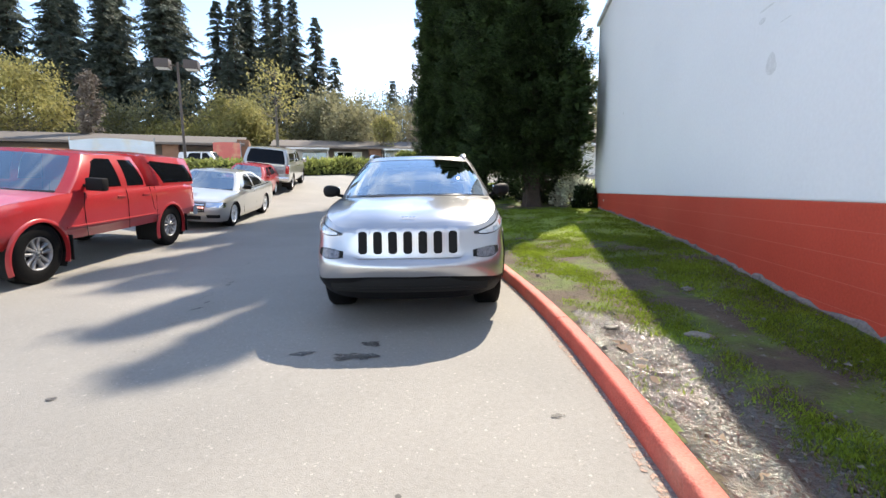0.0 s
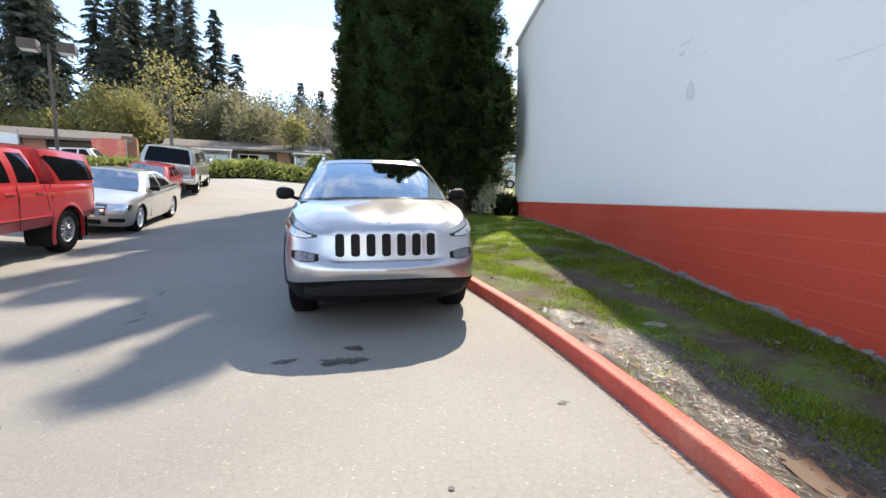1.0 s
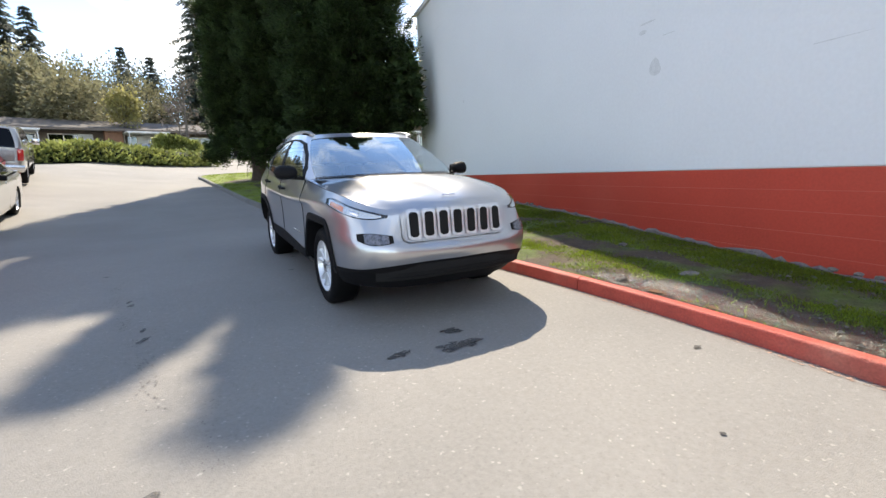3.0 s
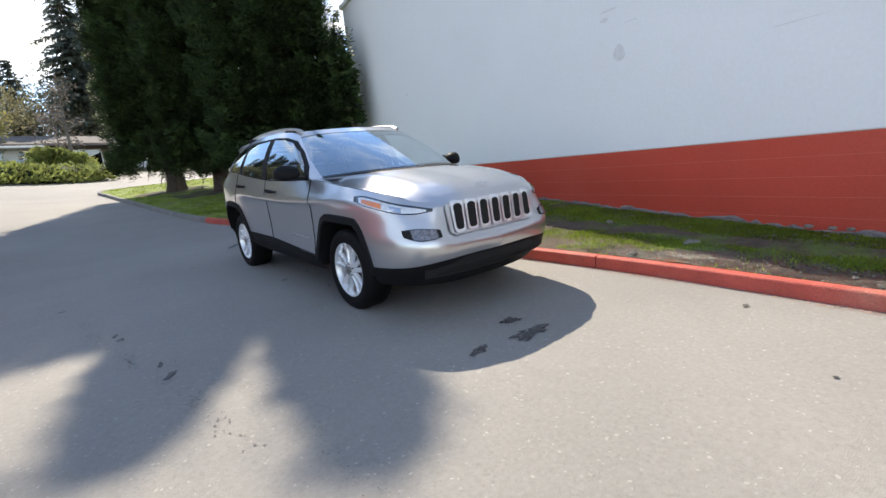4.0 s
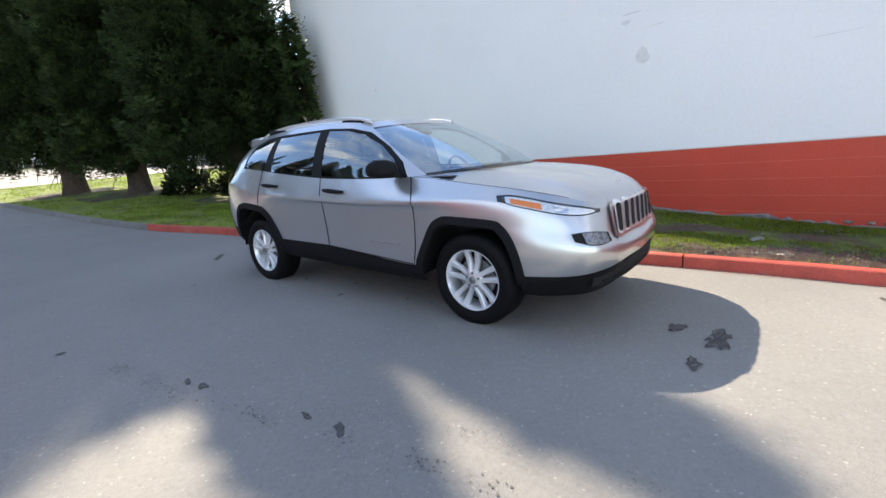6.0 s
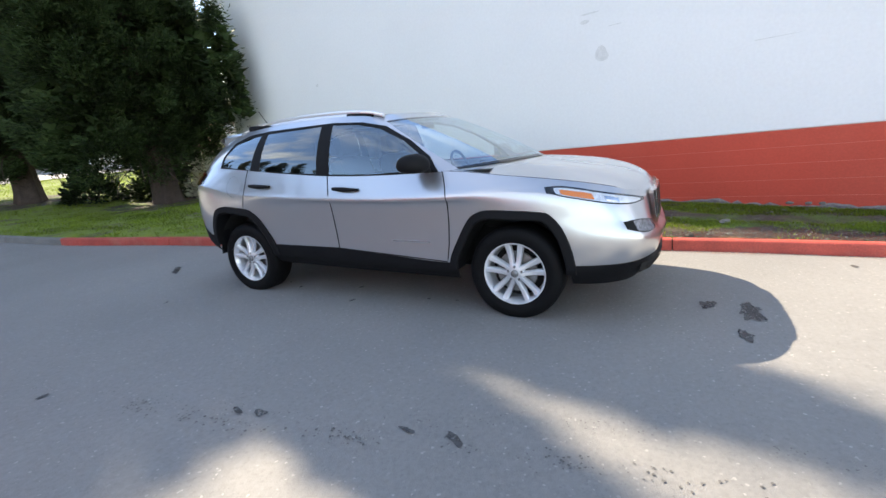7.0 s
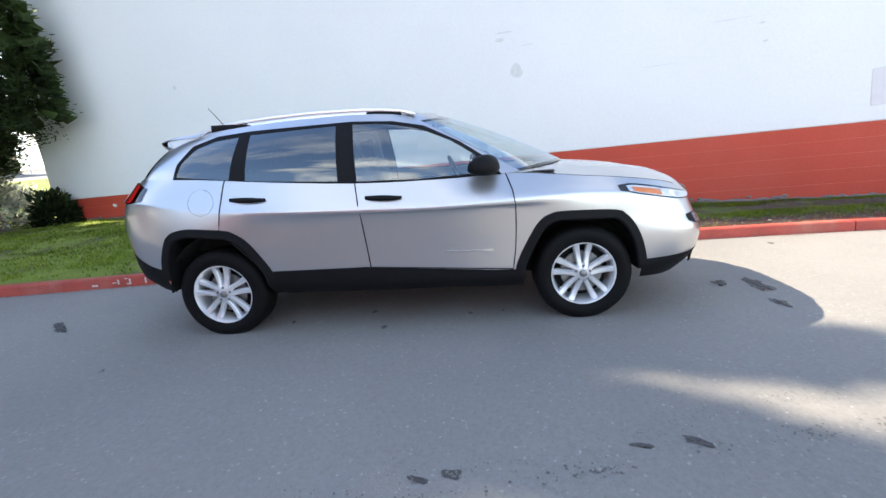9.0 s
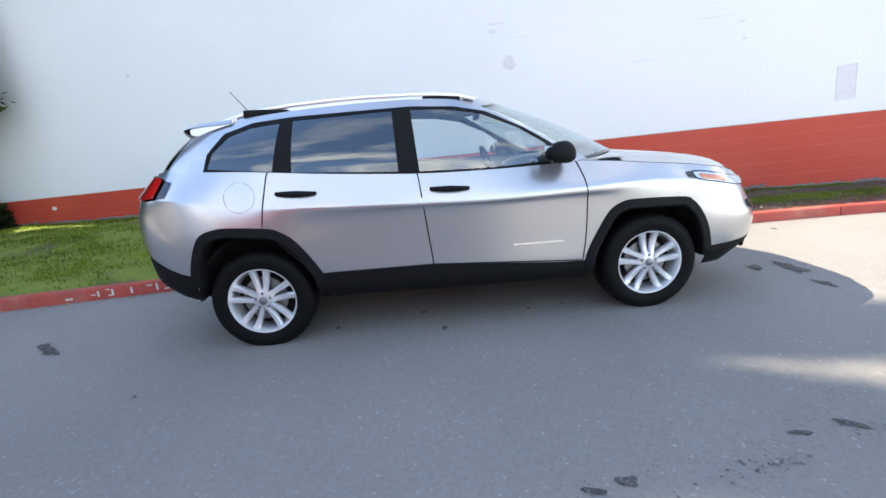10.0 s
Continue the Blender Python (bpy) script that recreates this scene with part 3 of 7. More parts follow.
# worn stencil letters on the kerb's face, no longer legible: plain strokes
STROKES = ((8.62, .018, .03, .095), (8.64, .05, .085, .098), (8.64, .04, .05, .062), (8.76, .018, .03, .095), (8.80, .05, .03, .045), (8.80, .018, .03, .09), (8.90, .02, .03, .098), (8.95, .05, .08, .095),
           (9.12, .018, .03, .09), (9.28, .05, .03, .042), (9.28, .018, .03, .095), (9.31, .03, .09, .1), (9.40, .018, .035, .09), (9.43, .04, .05, .062), (9.62, .06, .03, .05))
verts, faces = [], []
for y, w, lo, hi in STROKES:
    i = len(verts)
    for q, h in ((y, lo), (y + w, lo), (y + w, hi), (y, hi)):
        verts.append((kerb_x(q) - .004 + .06 * h, q, land(kerb_x(q), q) + h))
    faces.append((i, i + 1, i + 2, i + 3))
tagged(raw("kerb_lettering", verts, faces, M_WHITE_PAINT), "worn white stencil strokes on the red kerb", "lettering", kind="structure")


# ---- grass: short uneven blades, thin where the ground is bare ----
CEDAR_FEET = ((-3.05, 21.9), (-1.55, 19.5), (0.55, 16.0))


def mulched(x, y):
    """1 on the bare earth round a cedar's foot."""
    d = min(math.hypot((x - a) * .75, y - b) for a, b in CEDAR_FEET) + .5 * noise.noise((x * 1.5, y * 1.5, 6))
    return max(0.0, min(1.0, (1.35 - d) * 2))


for face in VERGE.data.polygons:
    if face.center.y > 13 and mulched(face.center.x, face.center.y) > .5:
        face.material_index = 0


def cover(x, y):
    """How thickly grass stands at a place."""
    d = x - verge_left(y)
    if d < .14:
        return 0.0
    n = noise.noise((x * 1.7, y * 1.1, 3)) + .6 * noise.noise((x * 5, y * 4, 8))
    wear = .44 - max(0, 1 - (d - .14) / .65) * (1.0 if y < 9 else .4) + 1.0 * n
    if y < 6.5:
        wear -= 1.2 * math.exp(-((d - 1.22 - .1 * math.sin(y * 1.7)) / .2) ** 2) * (.75 + n)
    return max(0.0, min(1.0, wear + .22)) * (1 - .85 * muddy(x, y)) * (1 - .92 * mulched(x, y) if y > 13 else 1)


def grass(count, x0, x1, y0, y1, low, high, seed):
    rng = np.random.default_rng(seed)
    v, f = [], []
    tries = 0
    while len(f) < count and tries < count * 8:
        tries += 1
        y = rng.uniform(y0, y1)
        l = verge_left(y) + .15
        r = min(x1, WALL_X - .05) if y < WALL_END else x1
        if r <= max(l, x0):
            continue
        x = rng.uniform(max(l, x0), r)
        if rng.uniform() > cover(x, y) ** 1.5:
            continue
        h = rng.uniform(low, high)
        a = rng.uniform(0, 6.28)
        w = rng.uniform(.004, .009) * max(.7, high / .05)
        z = verge_z(x, y) - .005
        lx, ly = rng.normal(0, .5, 2) * h
        i = len(v)
        v += [(x - w * math.cos(a), y - w * math.sin(a), z), (x + w * math.cos(a), y + w * math.sin(a), z), (x + lx, y + ly, z + h)]
        f.append((i, i + 1, i + 2))
    return np.array(v), np.array(f)


lawn = tagged(new("grass"), "short uneven green grass on the verge", "grass", kind="stuff")
for k, args in enumerate(((95000, -3, 3, .2, 8.5, .012, .036, 1), (36000, -3, 3, 8.5, 16, .018, .05, 2), (40000, -6, 6, 16, 31, .025, .06, 3))):
    leaf_part("blades", *grass(*args), M_GRASS, lawn)

# ---- puddles, stones, clods and leaves on the verge ----
def blob(name, x, y, z, rx, ry, rz, material, seed, label, category, turn=0.0, group="", rough=.3):
    bm = bmesh.new()
    bmesh.ops.create_icosphere(bm, subdivisions=3, radius=1)
    for v in bm.verts:
        k = 1 + rough * noise.noise((v.co.x * 1.6 + seed, v.co.y * 1.6, v.co.z * 1.6)) + .12 * noise.noise((v.co.x * 5, v.co.y * 5 + seed, v.co.z * 5))
        v.co = (v.co.x * rx * k, v.co.y * ry * k, max(v.co.z, -.5) * rz * k)
    ob = link(name, bm, material)
    ob.matrix_world = pose(x, y, z, 0, 0, turn)
    return tagged(ob, label, category, group)


blob("stone", 1.796, 4.722, verge_z(1.796, 4.722) + .012, .06, .045, .025, M_STONE, 1, "pale flat stone lying in the grass", "stone", 20)
blob("stone", 1.45, 3.45, verge_z(1.45, 3.45) + .01, .09, .045, .025, M_STONE, 5, "grey slab of broken concrete in the grass", "stone", -20)
blob("mud_clod", .90, 3.72, verge_z(.90, 3.72) + .008, .065, .04, .018, mat("wet_dark_mud", (.03, .022, .015), .5, vary=.3, bump=.6), 9, "dark wet clod of mud on the verge", "mud")
blob("mud_clod", 1.10, 3.15, verge_z(1.10, 3.15) + .0, .08, .025, .012, M_MUD, 12, "ridge of churned wet mud", "mud", 60)
for k, (x, y) in enumerate(((2.46, 2.55), (2.44, 2.68), (2.42, 2.86), (2.47, 1.9), (2.45, 1.45), (2.46, 8.0), (2.45, 8.15))):
    blob("rubble", x, y, foot_z(y) - .01, .025 + .008 * (k % 3), .035, .022, M_STONE, 20 + k, "lump of pale rubble at the wall's foot", "rubble", 40 * k, "rubble along the wall")
rg = np.random.default_rng(5)
verts, faces = [], []
for _ in range(1000):
    y = rg.uniform(.3, 9)
    x = rg.uniform(kerb_x(y) + .17, WALL_X - .06)
    s = rg.uniform(.006, .02) * (1.6 if rg.uniform() < .12 else 1)
    z = verge_z(x, y) + .008
    i, a = len(verts), rg.uniform(0, 6.28)
    verts += [(x + s * math.cos(a + k * 2.1) * rg.uniform(.5, 1.3), y + s * math.sin(a + k * 2.1), z + rg.uniform(-.004, .008)) for k in range(3)] + [(x, y, z + .6 * s)]
    faces += [(i, i + 1, i + 3), (i + 1, i + 2, i + 3), (i + 2, i, i + 3)]
tagged(raw("pebbles", verts, faces, M_STONE), "scattered pebbles and crumbs of earth on the verge", "pebbles", kind="stuff")


def film(name, pts, z_at, material, label, category, wob=.2, seed=0, n=72):
    """A thin flat patch with an uneven outline round pts."""
    c = np.mean(pts, axis=0)
    loop = spline(list(pts) + [pts[0]], n)[:-1]
    verts = [(c[0], c[1], z_at(*c))]
    rings = (.35, .7, 1.0)
    for q in rings:
        for k, p in enumerate(loop):
            w = 1 + (wob * (noise.noise((p[0] * 9 + seed, p[1] * 9, seed)) + .8 * noise.noise((p[0] * 31 + seed, p[1] * 31, seed))) if q == 1.0 else 0)
            x, y = c + (p - c) * q * w
            verts.append((x, y, z_at(x, y)))
    m = len(loop)
    faces = [(0, 1 + k, 1 + (k + 1) % m) for k in range(m)]
    for r in range(len(rings) - 1):
        for k in range(m):
            a, b = 1 + r * m + k, 1 + r * m + (k + 1) % m
            faces.append((b, a, a + m, b + m))
    ob = raw(name, verts, faces, material, smooth=True)
    return tagged(ob, label, category)


for k, (y0, y1, off, w) in enumerate(((1.1, 1.95, .38, .10), (1.9, 2.55, .40, .10), (2.6, 3.2, .36, .07), (3.2, 3.6, .34, .05), (.2, .95, .42, .10))):
    loop = [(kerb_x(y) + off + s * w * math.sin(math.pi * (.12 + .76 * t)), y) for s, ts in ((-1, (0, .25, .5, .75, 1)), (1, (1, .75, .5, .25, 0))) for t in ts for y in [y0 + (y1 - y0) * t]]
    cy = (y0 + y1) / 2
    lvl = verge_z(kerb_x(cy) + off, cy) - .007
    film("puddle", loop, lambda x, y, lvl=lvl, cy=cy: lvl + .022 * (y - cy), M_WATER, "shallow muddy puddle behind the kerb", "puddle", .12, k * 3.1)["group"] = "puddles"

# ---- stains and cracks in the asphalt ----
def on_road(h):
    return lambda x, y: land(x, y) + .006 * noise.noise((x * .8, y * .8, 0)) + h


STAINS = [(-.955, 3.075, .13, .055, 10), (-1.395, 3.08, .085, .035, 30), (-.98, 3.33, .11, .035, -5), (-2.29, 8.82, .22, .07, 60), (.386, 2.43, .07, .035, 15), (-2.05, 5.9, .05, .03, 0), (-2.0, 6.7, .04, .02, 20), (-1.95, 6.95, .045, .02, 50), (-1.75, 6.1, .03, .02, 0),
          (-1.72, 5.3, .035, .02, 40), (-1.65, 5.05, .03, .02, 10), (-3.5, 5.2, .09, .03, 80), (-3.45, 5.05, .07, .03, 95), (-3.16, 4.28, .10, .035, 85), (-3.1, 4.05, .10, .03, 70), (-2.6, 2.2, .05, .03, 0), (-4.06, 6.41, .05, .03, 10), (-2.9, 7.6, .05, .03, 0), (-.3, 1.7, .03, .02, 0), (-.9, 9.9, .08, .03, 40)]
for k, (x, y, a, b, turn) in enumerate(STAINS):
    if k > 2:
        a, b = a * .55, b * .6
    t = radians(turn)
    loop = [(x + a * math.cos(u) * math.cos(t) - b * math.sin(u) * math.sin(t), y + a * math.cos(u) * math.sin(t) + b * math.sin(u) * math.cos(t)) for u in np.linspace(0, 2 * math.pi, 13)[:-1]]
    film("oil_stain", loop, on_road(.006), M_TAR, "dark oil stain soaked into the asphalt", "stain", .95, k * 1.7)["group"] = "stains"


CRACKS = (([(-2.3, 1.2), (-2.45, 2.6), (-2.75, 3.7), (-3.1, 4.3), (-3.5, 5.2), (-3.95, 6.4), (-4.5, 8.0), (-5.2, 10.2)], .003, 4),
          ([(-2.75, 2.9), (-3.1, 3.9), (-3.55, 5.0), (-3.8, 5.8)], .005, 9),
          ([(-4.8, 2.4), (-5.0, 4.0), (-5.3, 6.3), (-5.9, 8.6)], .0025, 15),
          ([(-1.9, 1.0), (-1.7, 1.9), (-1.85, 2.6)], .0015, 21))
verts, faces = [], []
for points, width, seed in CRACKS:
    rng = np.random.default_rng(seed)
    p = spline(points, 60 * len(points))
    for i, (x, y) in enumerate(p):
        # crumbs crowd in some stretches and are missing in others
        many = max(0.0, .7 + 3.6 * noise.noise((i * .045, seed, 0)))
        for _ in range(rng.poisson(many)):
            cx, cy = x + rng.normal(0, .03), y + rng.normal(0, .04)
            s = width * rng.uniform(.35, 1.5)
            z = on_road(.005)(cx, cy)
            base, a0 = len(verts), rng.uniform(0, 6.28)
            verts += [(cx + s * math.cos(a0 + k * 1.257) * rng.uniform(.5, 1.6), cy + s * math.sin(a0 + k * 1.257) * rng.uniform(.5, 1.6), z) for k in range(5)]
            faces.append(tuple(range(base, base + 5)))
tagged(raw("asphalt_cracks", verts, faces, M_CRUMB), "broken hairline cracks and dark crumbs along the asphalt", "cracks", kind="stuff")

# ---- marks on the wall ----
def wall_film(name, y, z, w, h, material, label, category, seed, wob=.5, group=""):
    loop = [(y + w * math.cos(u) * (1.25 if abs(math.cos(u)) > .6 else 1), z + h * math.sin(u) * (1.2 if abs(math.sin(u)) > .6 else 1)) for u in np.linspace(0, 2 * math.pi, 15)[:-1]]
    c = np.array((y, z))
    pts = spline(loop + [loop[0]], 40)[:-1]
    verts = [(WALL_X - .0025, y, z)]
    for k, p in enumerate(pts):
        q = c + (p - c) * (1 + wob * noise.noise((p[0] * 7 + seed, p[1] * 7, seed)))
        verts.append((WALL_X - .0025, q[0], q[1]))
    faces = [(0, 1 + k, 1 + (k + 1) % 39) for k in range(39)]
    return tagged(raw(name, verts, faces, material), label, category, group, kind="structure")


wall_film("paint_patch", 5.15, 2.46, .085, .10, M_WALL_MARK, "scuffed patch where the white paint has flaked", "patch", 1)
wall_film("paint_patch", 5.39, 2.95, .05, .018, M_WALL_MARK, "scrape in the white wall paint", "patch", 2)
wall_film("paint_patch", 5.30, 3.05, .10, .008, M_WALL_MARK, "thin scrape in the white wall paint", "patch", 3)
wall_film("paint_patch", 4.95, 2.82, .09, .006, M_WALL_MARK, "thin scrape in the white wall paint", "patch", 4)
wall_film("paint_patch", 2.2, 2.72, .22, .005, M_WALL_MARK, "long faint scrape in the wall paint", "patch", 6)
wall_film("paint_patch", 1.8, 2.62, .03, .012, M_WALL_MARK, "small chip in the wall paint", "patch", 7)
wall_film("paint_patch", 1.75, 2.38, .03, .012, M_WALL_MARK, "small chip in the wall paint", "patch", 8)
wall_film("paint_patch", 3.1, 2.25, .2, .004, M_WALL_MARK, "long faint scrape in the wall paint", "patch", 9)
wall_film("paint_patch", 11.66, 3.07, .03, .025, M_WALL_MARK, "small chip in the wall paint", "patch", 10)
wall_film("paint_patch", 13.89, .94, .05, .03, M_WALL_MARK, "pale chip in the red wall paint", "patch", 11)
verts = [(WALL_X - .002, y, z) for y, z in ((.47, 1.83), (.46, 1.36), (.20, 1.37), (.21, 1.85))]
tagged(raw("sign_ghost", verts, [(0, 1, 2, 3)], M_WALL_GHOST), "pale pinkish rectangle where a sign once hung", "sign mark", kind="structure")
bm = bmesh.new()
for a, b in zip(verts, verts[1:] + verts[:1]):
    rod(bm, a, b, .004, sides=4)
tagged(link("sign_outline", bm, M_WALL_MARK), "thin grey outline of the removed sign", "sign mark", kind="structure")
# faint courses of block under the white paint
bm = bmesh.new()
for k in range(25):
    z = RED_TOP + .205 * (k + 1)
    box(bm, (WALL_X - .0005, .8, z), (.002, 29.5, .005))
tagged(link("block_joints", bm, M_WALL_WHITE, smooth=False), "faint block courses showing through the white paint", "joints", kind="structure")

# ---- plants ----
def cedar(place, height, leaders, seed, clear=0.95):
    rng = np.random.default_rng(seed)
    r2 = random.Random(seed)
    tree = thing("cedar_tree", "tall dense dark green columnar cedar on the grass", "tree", "cedars in a row", pose(*place))
    # fluted trunk with a root flare
    verts, faces, sides = [], [], 22
    axis = spline([(0, 0, -0.25), (0.02, 0.03, 0.5), (-0.03, 0.0, 2.0), (0.05, 0.02, 5), (0, 0, height * 0.95)], 34)
    for p in axis:
        r = 0.27 * (1 - p[2] / height) + 0.02 + 0.1 * math.exp(-max(p[2] + .1, 0) * 4.5)
        for k in range(sides):
            a = 2 * math.pi * k / sides
            q = r * (1 + (.1 + .12 * math.exp(-max(p[2], 0) * 2)) * math.sin(5 * a + seed + .25 * p[2]) + .07 * math.sin(9 * a - seed + .6 * p[2]))
            verts.append((p[0] + q * math.cos(a), p[1] + q * math.sin(a), p[2]))
    for i in range(len(axis) - 1):
        for k in range(sides):
            faces.append((i * sides + k, i * sides + (k + 1) % sides, (i + 1) * sides + (k + 1) % sides, (i + 1) * sides + k))
    raw("trunk", verts, faces, M_BARK, tree, True, "reddish brown fluted trunk")
    # thin dead twigs that arch out and down round the foot
    for k in range(16):
        a, h, ln = r2.uniform(0, 6.28), r2.uniform(.8, 1.9), r2.uniform(.6, 1.5)
        d = r2.uniform(.3, 1.0)
        p = spline([(0.2 * math.cos(a), 0.2 * math.sin(a), h), (ln * 0.45 * math.cos(a), ln * 0.45 * math.sin(a), h + .02), (ln * .85 * math.cos(a + .1), ln * .85 * math.sin(a + .1), h - .45 * d), (ln * math.cos(a + .15), ln * math.sin(a + .15), max(.12, h - d))], 8)
        bm = bmesh.new()
        for i, (u, w) in enumerate(zip(p, p[1:])):
            rod(bm, u, w, 0.018 - 0.0018 * i, 0.0165 - 0.0018 * i, 5)
        part("limb", bm, M_BARK, tree)
    # boughs: upswept fans of sprays, gathered in tufts with gaps between them
    cs, outs, inner, inner_out = [], [], [], []
    heights = np.array([0, 0.06, 0.12, 0.2, 0.35, 0.55, 0.75, 0.9, 1.0])
    widths = np.array([0.35, 0.72, 0.9, 0.99, 1.0, 0.88, 0.62, 0.35, 0.04])
    for k, (dx, dy, top, rad) in enumerate(leaders):
        low = clear if top > 9 else 1.5
        n = int((34 if top > 9 else 24) * rad * (top - low))
        h = low + (top - low - 0.1) * rng.uniform(0, 1, n) ** 1.15
        a = rng.uniform(0, 2 * np.pi, n)
        lob = 1 + 0.16 * np.sin(3 * a + 0.8 * h + seed + k) + 0.12 * np.sin(5 * a - 1.9 * h + 2 * seed) + rng.normal(0, 0.1, n)
        r = 0.96 * rad * np.interp((h + 0.3) / top, heights, widths) * lob
        h = h + 0.45 * np.sin(2 * a + seed * 3 + k) * np.clip(1.8 - (h - low), 0, 1) + 0.15
        keep = np.sin(2 * a + 1.3 * h + k) + np.sin(4 * a - 2.3 * h + seed) > (-1.15 if dx < .5 else 0)
        h, a, r = h[keep], a[keep], r[keep]
        n, m = len(h), 150
        ln, wd = 0.66 * rng.uniform(.6, 1.4, n)[:, None], 0.19 * rng.uniform(.7, 1.3, n)[:, None]
        u = rng.uniform(0, 1, (n, m)) ** 0.8
        side = rng.normal(0, 1, (n, m)) * wd * (1.15 - 0.75 * u)
        lift = rng.normal(0, 0.09, (n, m)) + 0.34 * ln * u * u
        rr = np.maximum(r[:, None] - ln * (1 - u), 0.05)
        ca, sa = np.cos(a)[:, None], np.sin(a)[:, None]
        cs.append(np.stack([dx + rr * ca - side * sa, dy + rr * sa + side * ca, h[:, None] + lift], 2).reshape(-1, 3))
        turn = a[:, None] + 2.2 * side
        outs.append(np.stack([np.cos(turn), np.sin(turn), 0.15 + 0.3 * u], 2).reshape(-1, 3))
        n = int((4600 if dx < .5 else 700) * rad / 1.5)
        h = low + 0.6 + (top - low - 1.0) * rng.uniform(0, 1, n)
        a = rng.uniform(0, 2 * np.pi, n)
        r = rad * np.interp(h / top, heights, widths) * 0.5 * rng.uniform(0.2, 1, n)
        inner.append(np.stack([dx + r * np.cos(a), dy + r * np.sin(a), h], 1))
        inner_out.append(np.stack([np.cos(a), np.sin(a), 0 * a], 1))
    v, f = kites(np.concatenate(cs), np.concatenate(outs), 0.135, 0.2, 0.2, rng)
    leaf_part("crown", v, f, M_CEDAR, tree, "dense dark scale-leaf sprays")
    v, f = kites(np.concatenate(inner), np.concatenate(inner_out), 0.34, 0.3, 0.7, rng)
    leaf_part("inner_crown", v, f, M_CEDAR, tree)
    return tree


for x, y, seed, leaders in ((-3.05, 21.9, 3, ((0, 0, 14.3, 1.6), (-.95, .4, 12.6, 1.1), (.8, -.2, 13.2, 1.1))),
                            (-1.55, 19.5, 8, ((.1, 0, 14.7, 1.4), (-.8, 0, 14.5, 1.1), (.85, .3, 14.5, 1.35))),
                            (0.55, 16.0, 5, ((0, 0, 13.4, 1.45), (-1.12, .25, 13.0, 1.5), (.75, .2, 10.8, 1.2), (.8, -.95, 6.2, .75), (1.25, -1.85, 4.5, .6), (1.3, -.3, 4.6, .65)))):
    cedar((x, y, verge_z(x, y) - 0.05), max(l[2] for l in leaders), leaders, seed)

# ---- the silver suv. Its own axes: x back from the nose, y to its right side, z up from the asphalt ----
CAR_O, CAR_F, CAR_L, CAR_U = Vector((-0.7505, 3.6845, 0.0854)), Vector((0.17903, -0.98352, -0.02529)), Vector((0.98383, 0.17908, 0)), Vector((0.00453, -0.02488, 0.99968))
SUV_M = Matrix(((-CAR_F.x, -CAR_L.x, CAR_U.x, CAR_O.x), (-CAR_F.y, -CAR_L.y, CAR_U.y, CAR_O.y), (-CAR_F.z, -CAR_L.z, CAR_U.z, CAR_O.z), (0, 0, 0, 1)))


class Band:
    """A skin through feature lines that wrap half of a vehicle, from the middle of its nose to the middle of its tail."""

    def __init__(self, lines):
        self.lines = [np.array(l, float) for l in lines]
        self.last, self.rows = len(lines[0]) - 1, len(lines) - 1

    def at(self, s, k):
        return catmull(np.array([catmull(l, s) for l in self.lines]), k)

    def level(self, s, z, out=0.0, lo=0.0, hi=None):
        """The point of the skin over station s at the height z, pushed outwards."""
        hi = self.rows if hi is None else hi
        col = np.array([catmull(l, s) for l in self.lines])
        for _ in range(24):
            mid = (lo + hi) / 2
            if catmull(col, mid)[2] < z:
                lo = mid
            else:
                hi = mid
        p = catmull(col, lo)
        e = 0.02
        a, b = self.at(min(s + e, self.last), lo), self.at(max(s - e, 0), lo)
        n = np.cross(a - b, catmull(col, min(lo + e, self.rows)) - catmull(col, max(lo - e, 0)))
        n = n / (np.linalg.norm(n) + 1e-9)
        if n[1] + 0.0 < 0 and p[1] > 0.3 or (p[1] <= 0.3 and ((n[0] > 0) == (s < self.last / 2))):
            n = -n
        return p + n * out

    def mesh(self, s0, s1, ns, k0, k1, nk, side):
        bm = bmesh.new()
        g = []
        for i in range(ns + 1):
            s = s0 + (s1 - s0) * i / ns
            col = np.array([catmull(l, s) for l in self.lines])
            row = []
            for j in range(nk + 1):
                p = catmull(col, k0 + (k1 - k0) * j / nk)
                row.append(bm.verts.new((p[0], side * max(p[1], 0.0), p[2])))
            g.append(row)
        for i in range(ns):
            for j in range(nk):
                q = [g[i][j], g[i + 1][j], g[i + 1][j + 1], g[i][j + 1]]
                bm.faces.new(q if side > 0 else q[::-1])
        return bm


def coons(c0, c1, d0, d1, nu, nv, side, lift=None):
    """A patch between four edges: c0, c1 over v; d0, d1 over u; each a list of points."""
    c0, c1, d0, d1 = (np.array(q, float) for q in (c0, c1, d0, d1))
    bm = bmesh.new()
    g = []
    on = lambda q, t: catmull(q, t * (len(q) - 1))
    for i in range(nu + 1):
        u, row = i / nu, []
        for j in range(nv + 1):
            v = j / nv
            p = ((1 - u) * on(c0, v) + u * on(c1, v) + (1 - v) * on(d0, u) + v * on(d1, u)
                 - ((1 - u) * (1 - v) * c0[0] + (1 - u) * v * c0[-1] + u * (1 - v) * c1[0] + u * v * c1[-1]))
            if lift:
                p = p + np.array((0, 0, lift(u, v)))
            row.append(bm.verts.new((p[0], side * p[1], p[2])))
        g.append(row)
    for i in range(nu):
        for j in range(nv):
            q = [g[i][j], g[i + 1][j], g[i + 1][j + 1], g[i][j + 1]]
            bm.faces.new(q if side > 0 else q[::-1])
    return bm


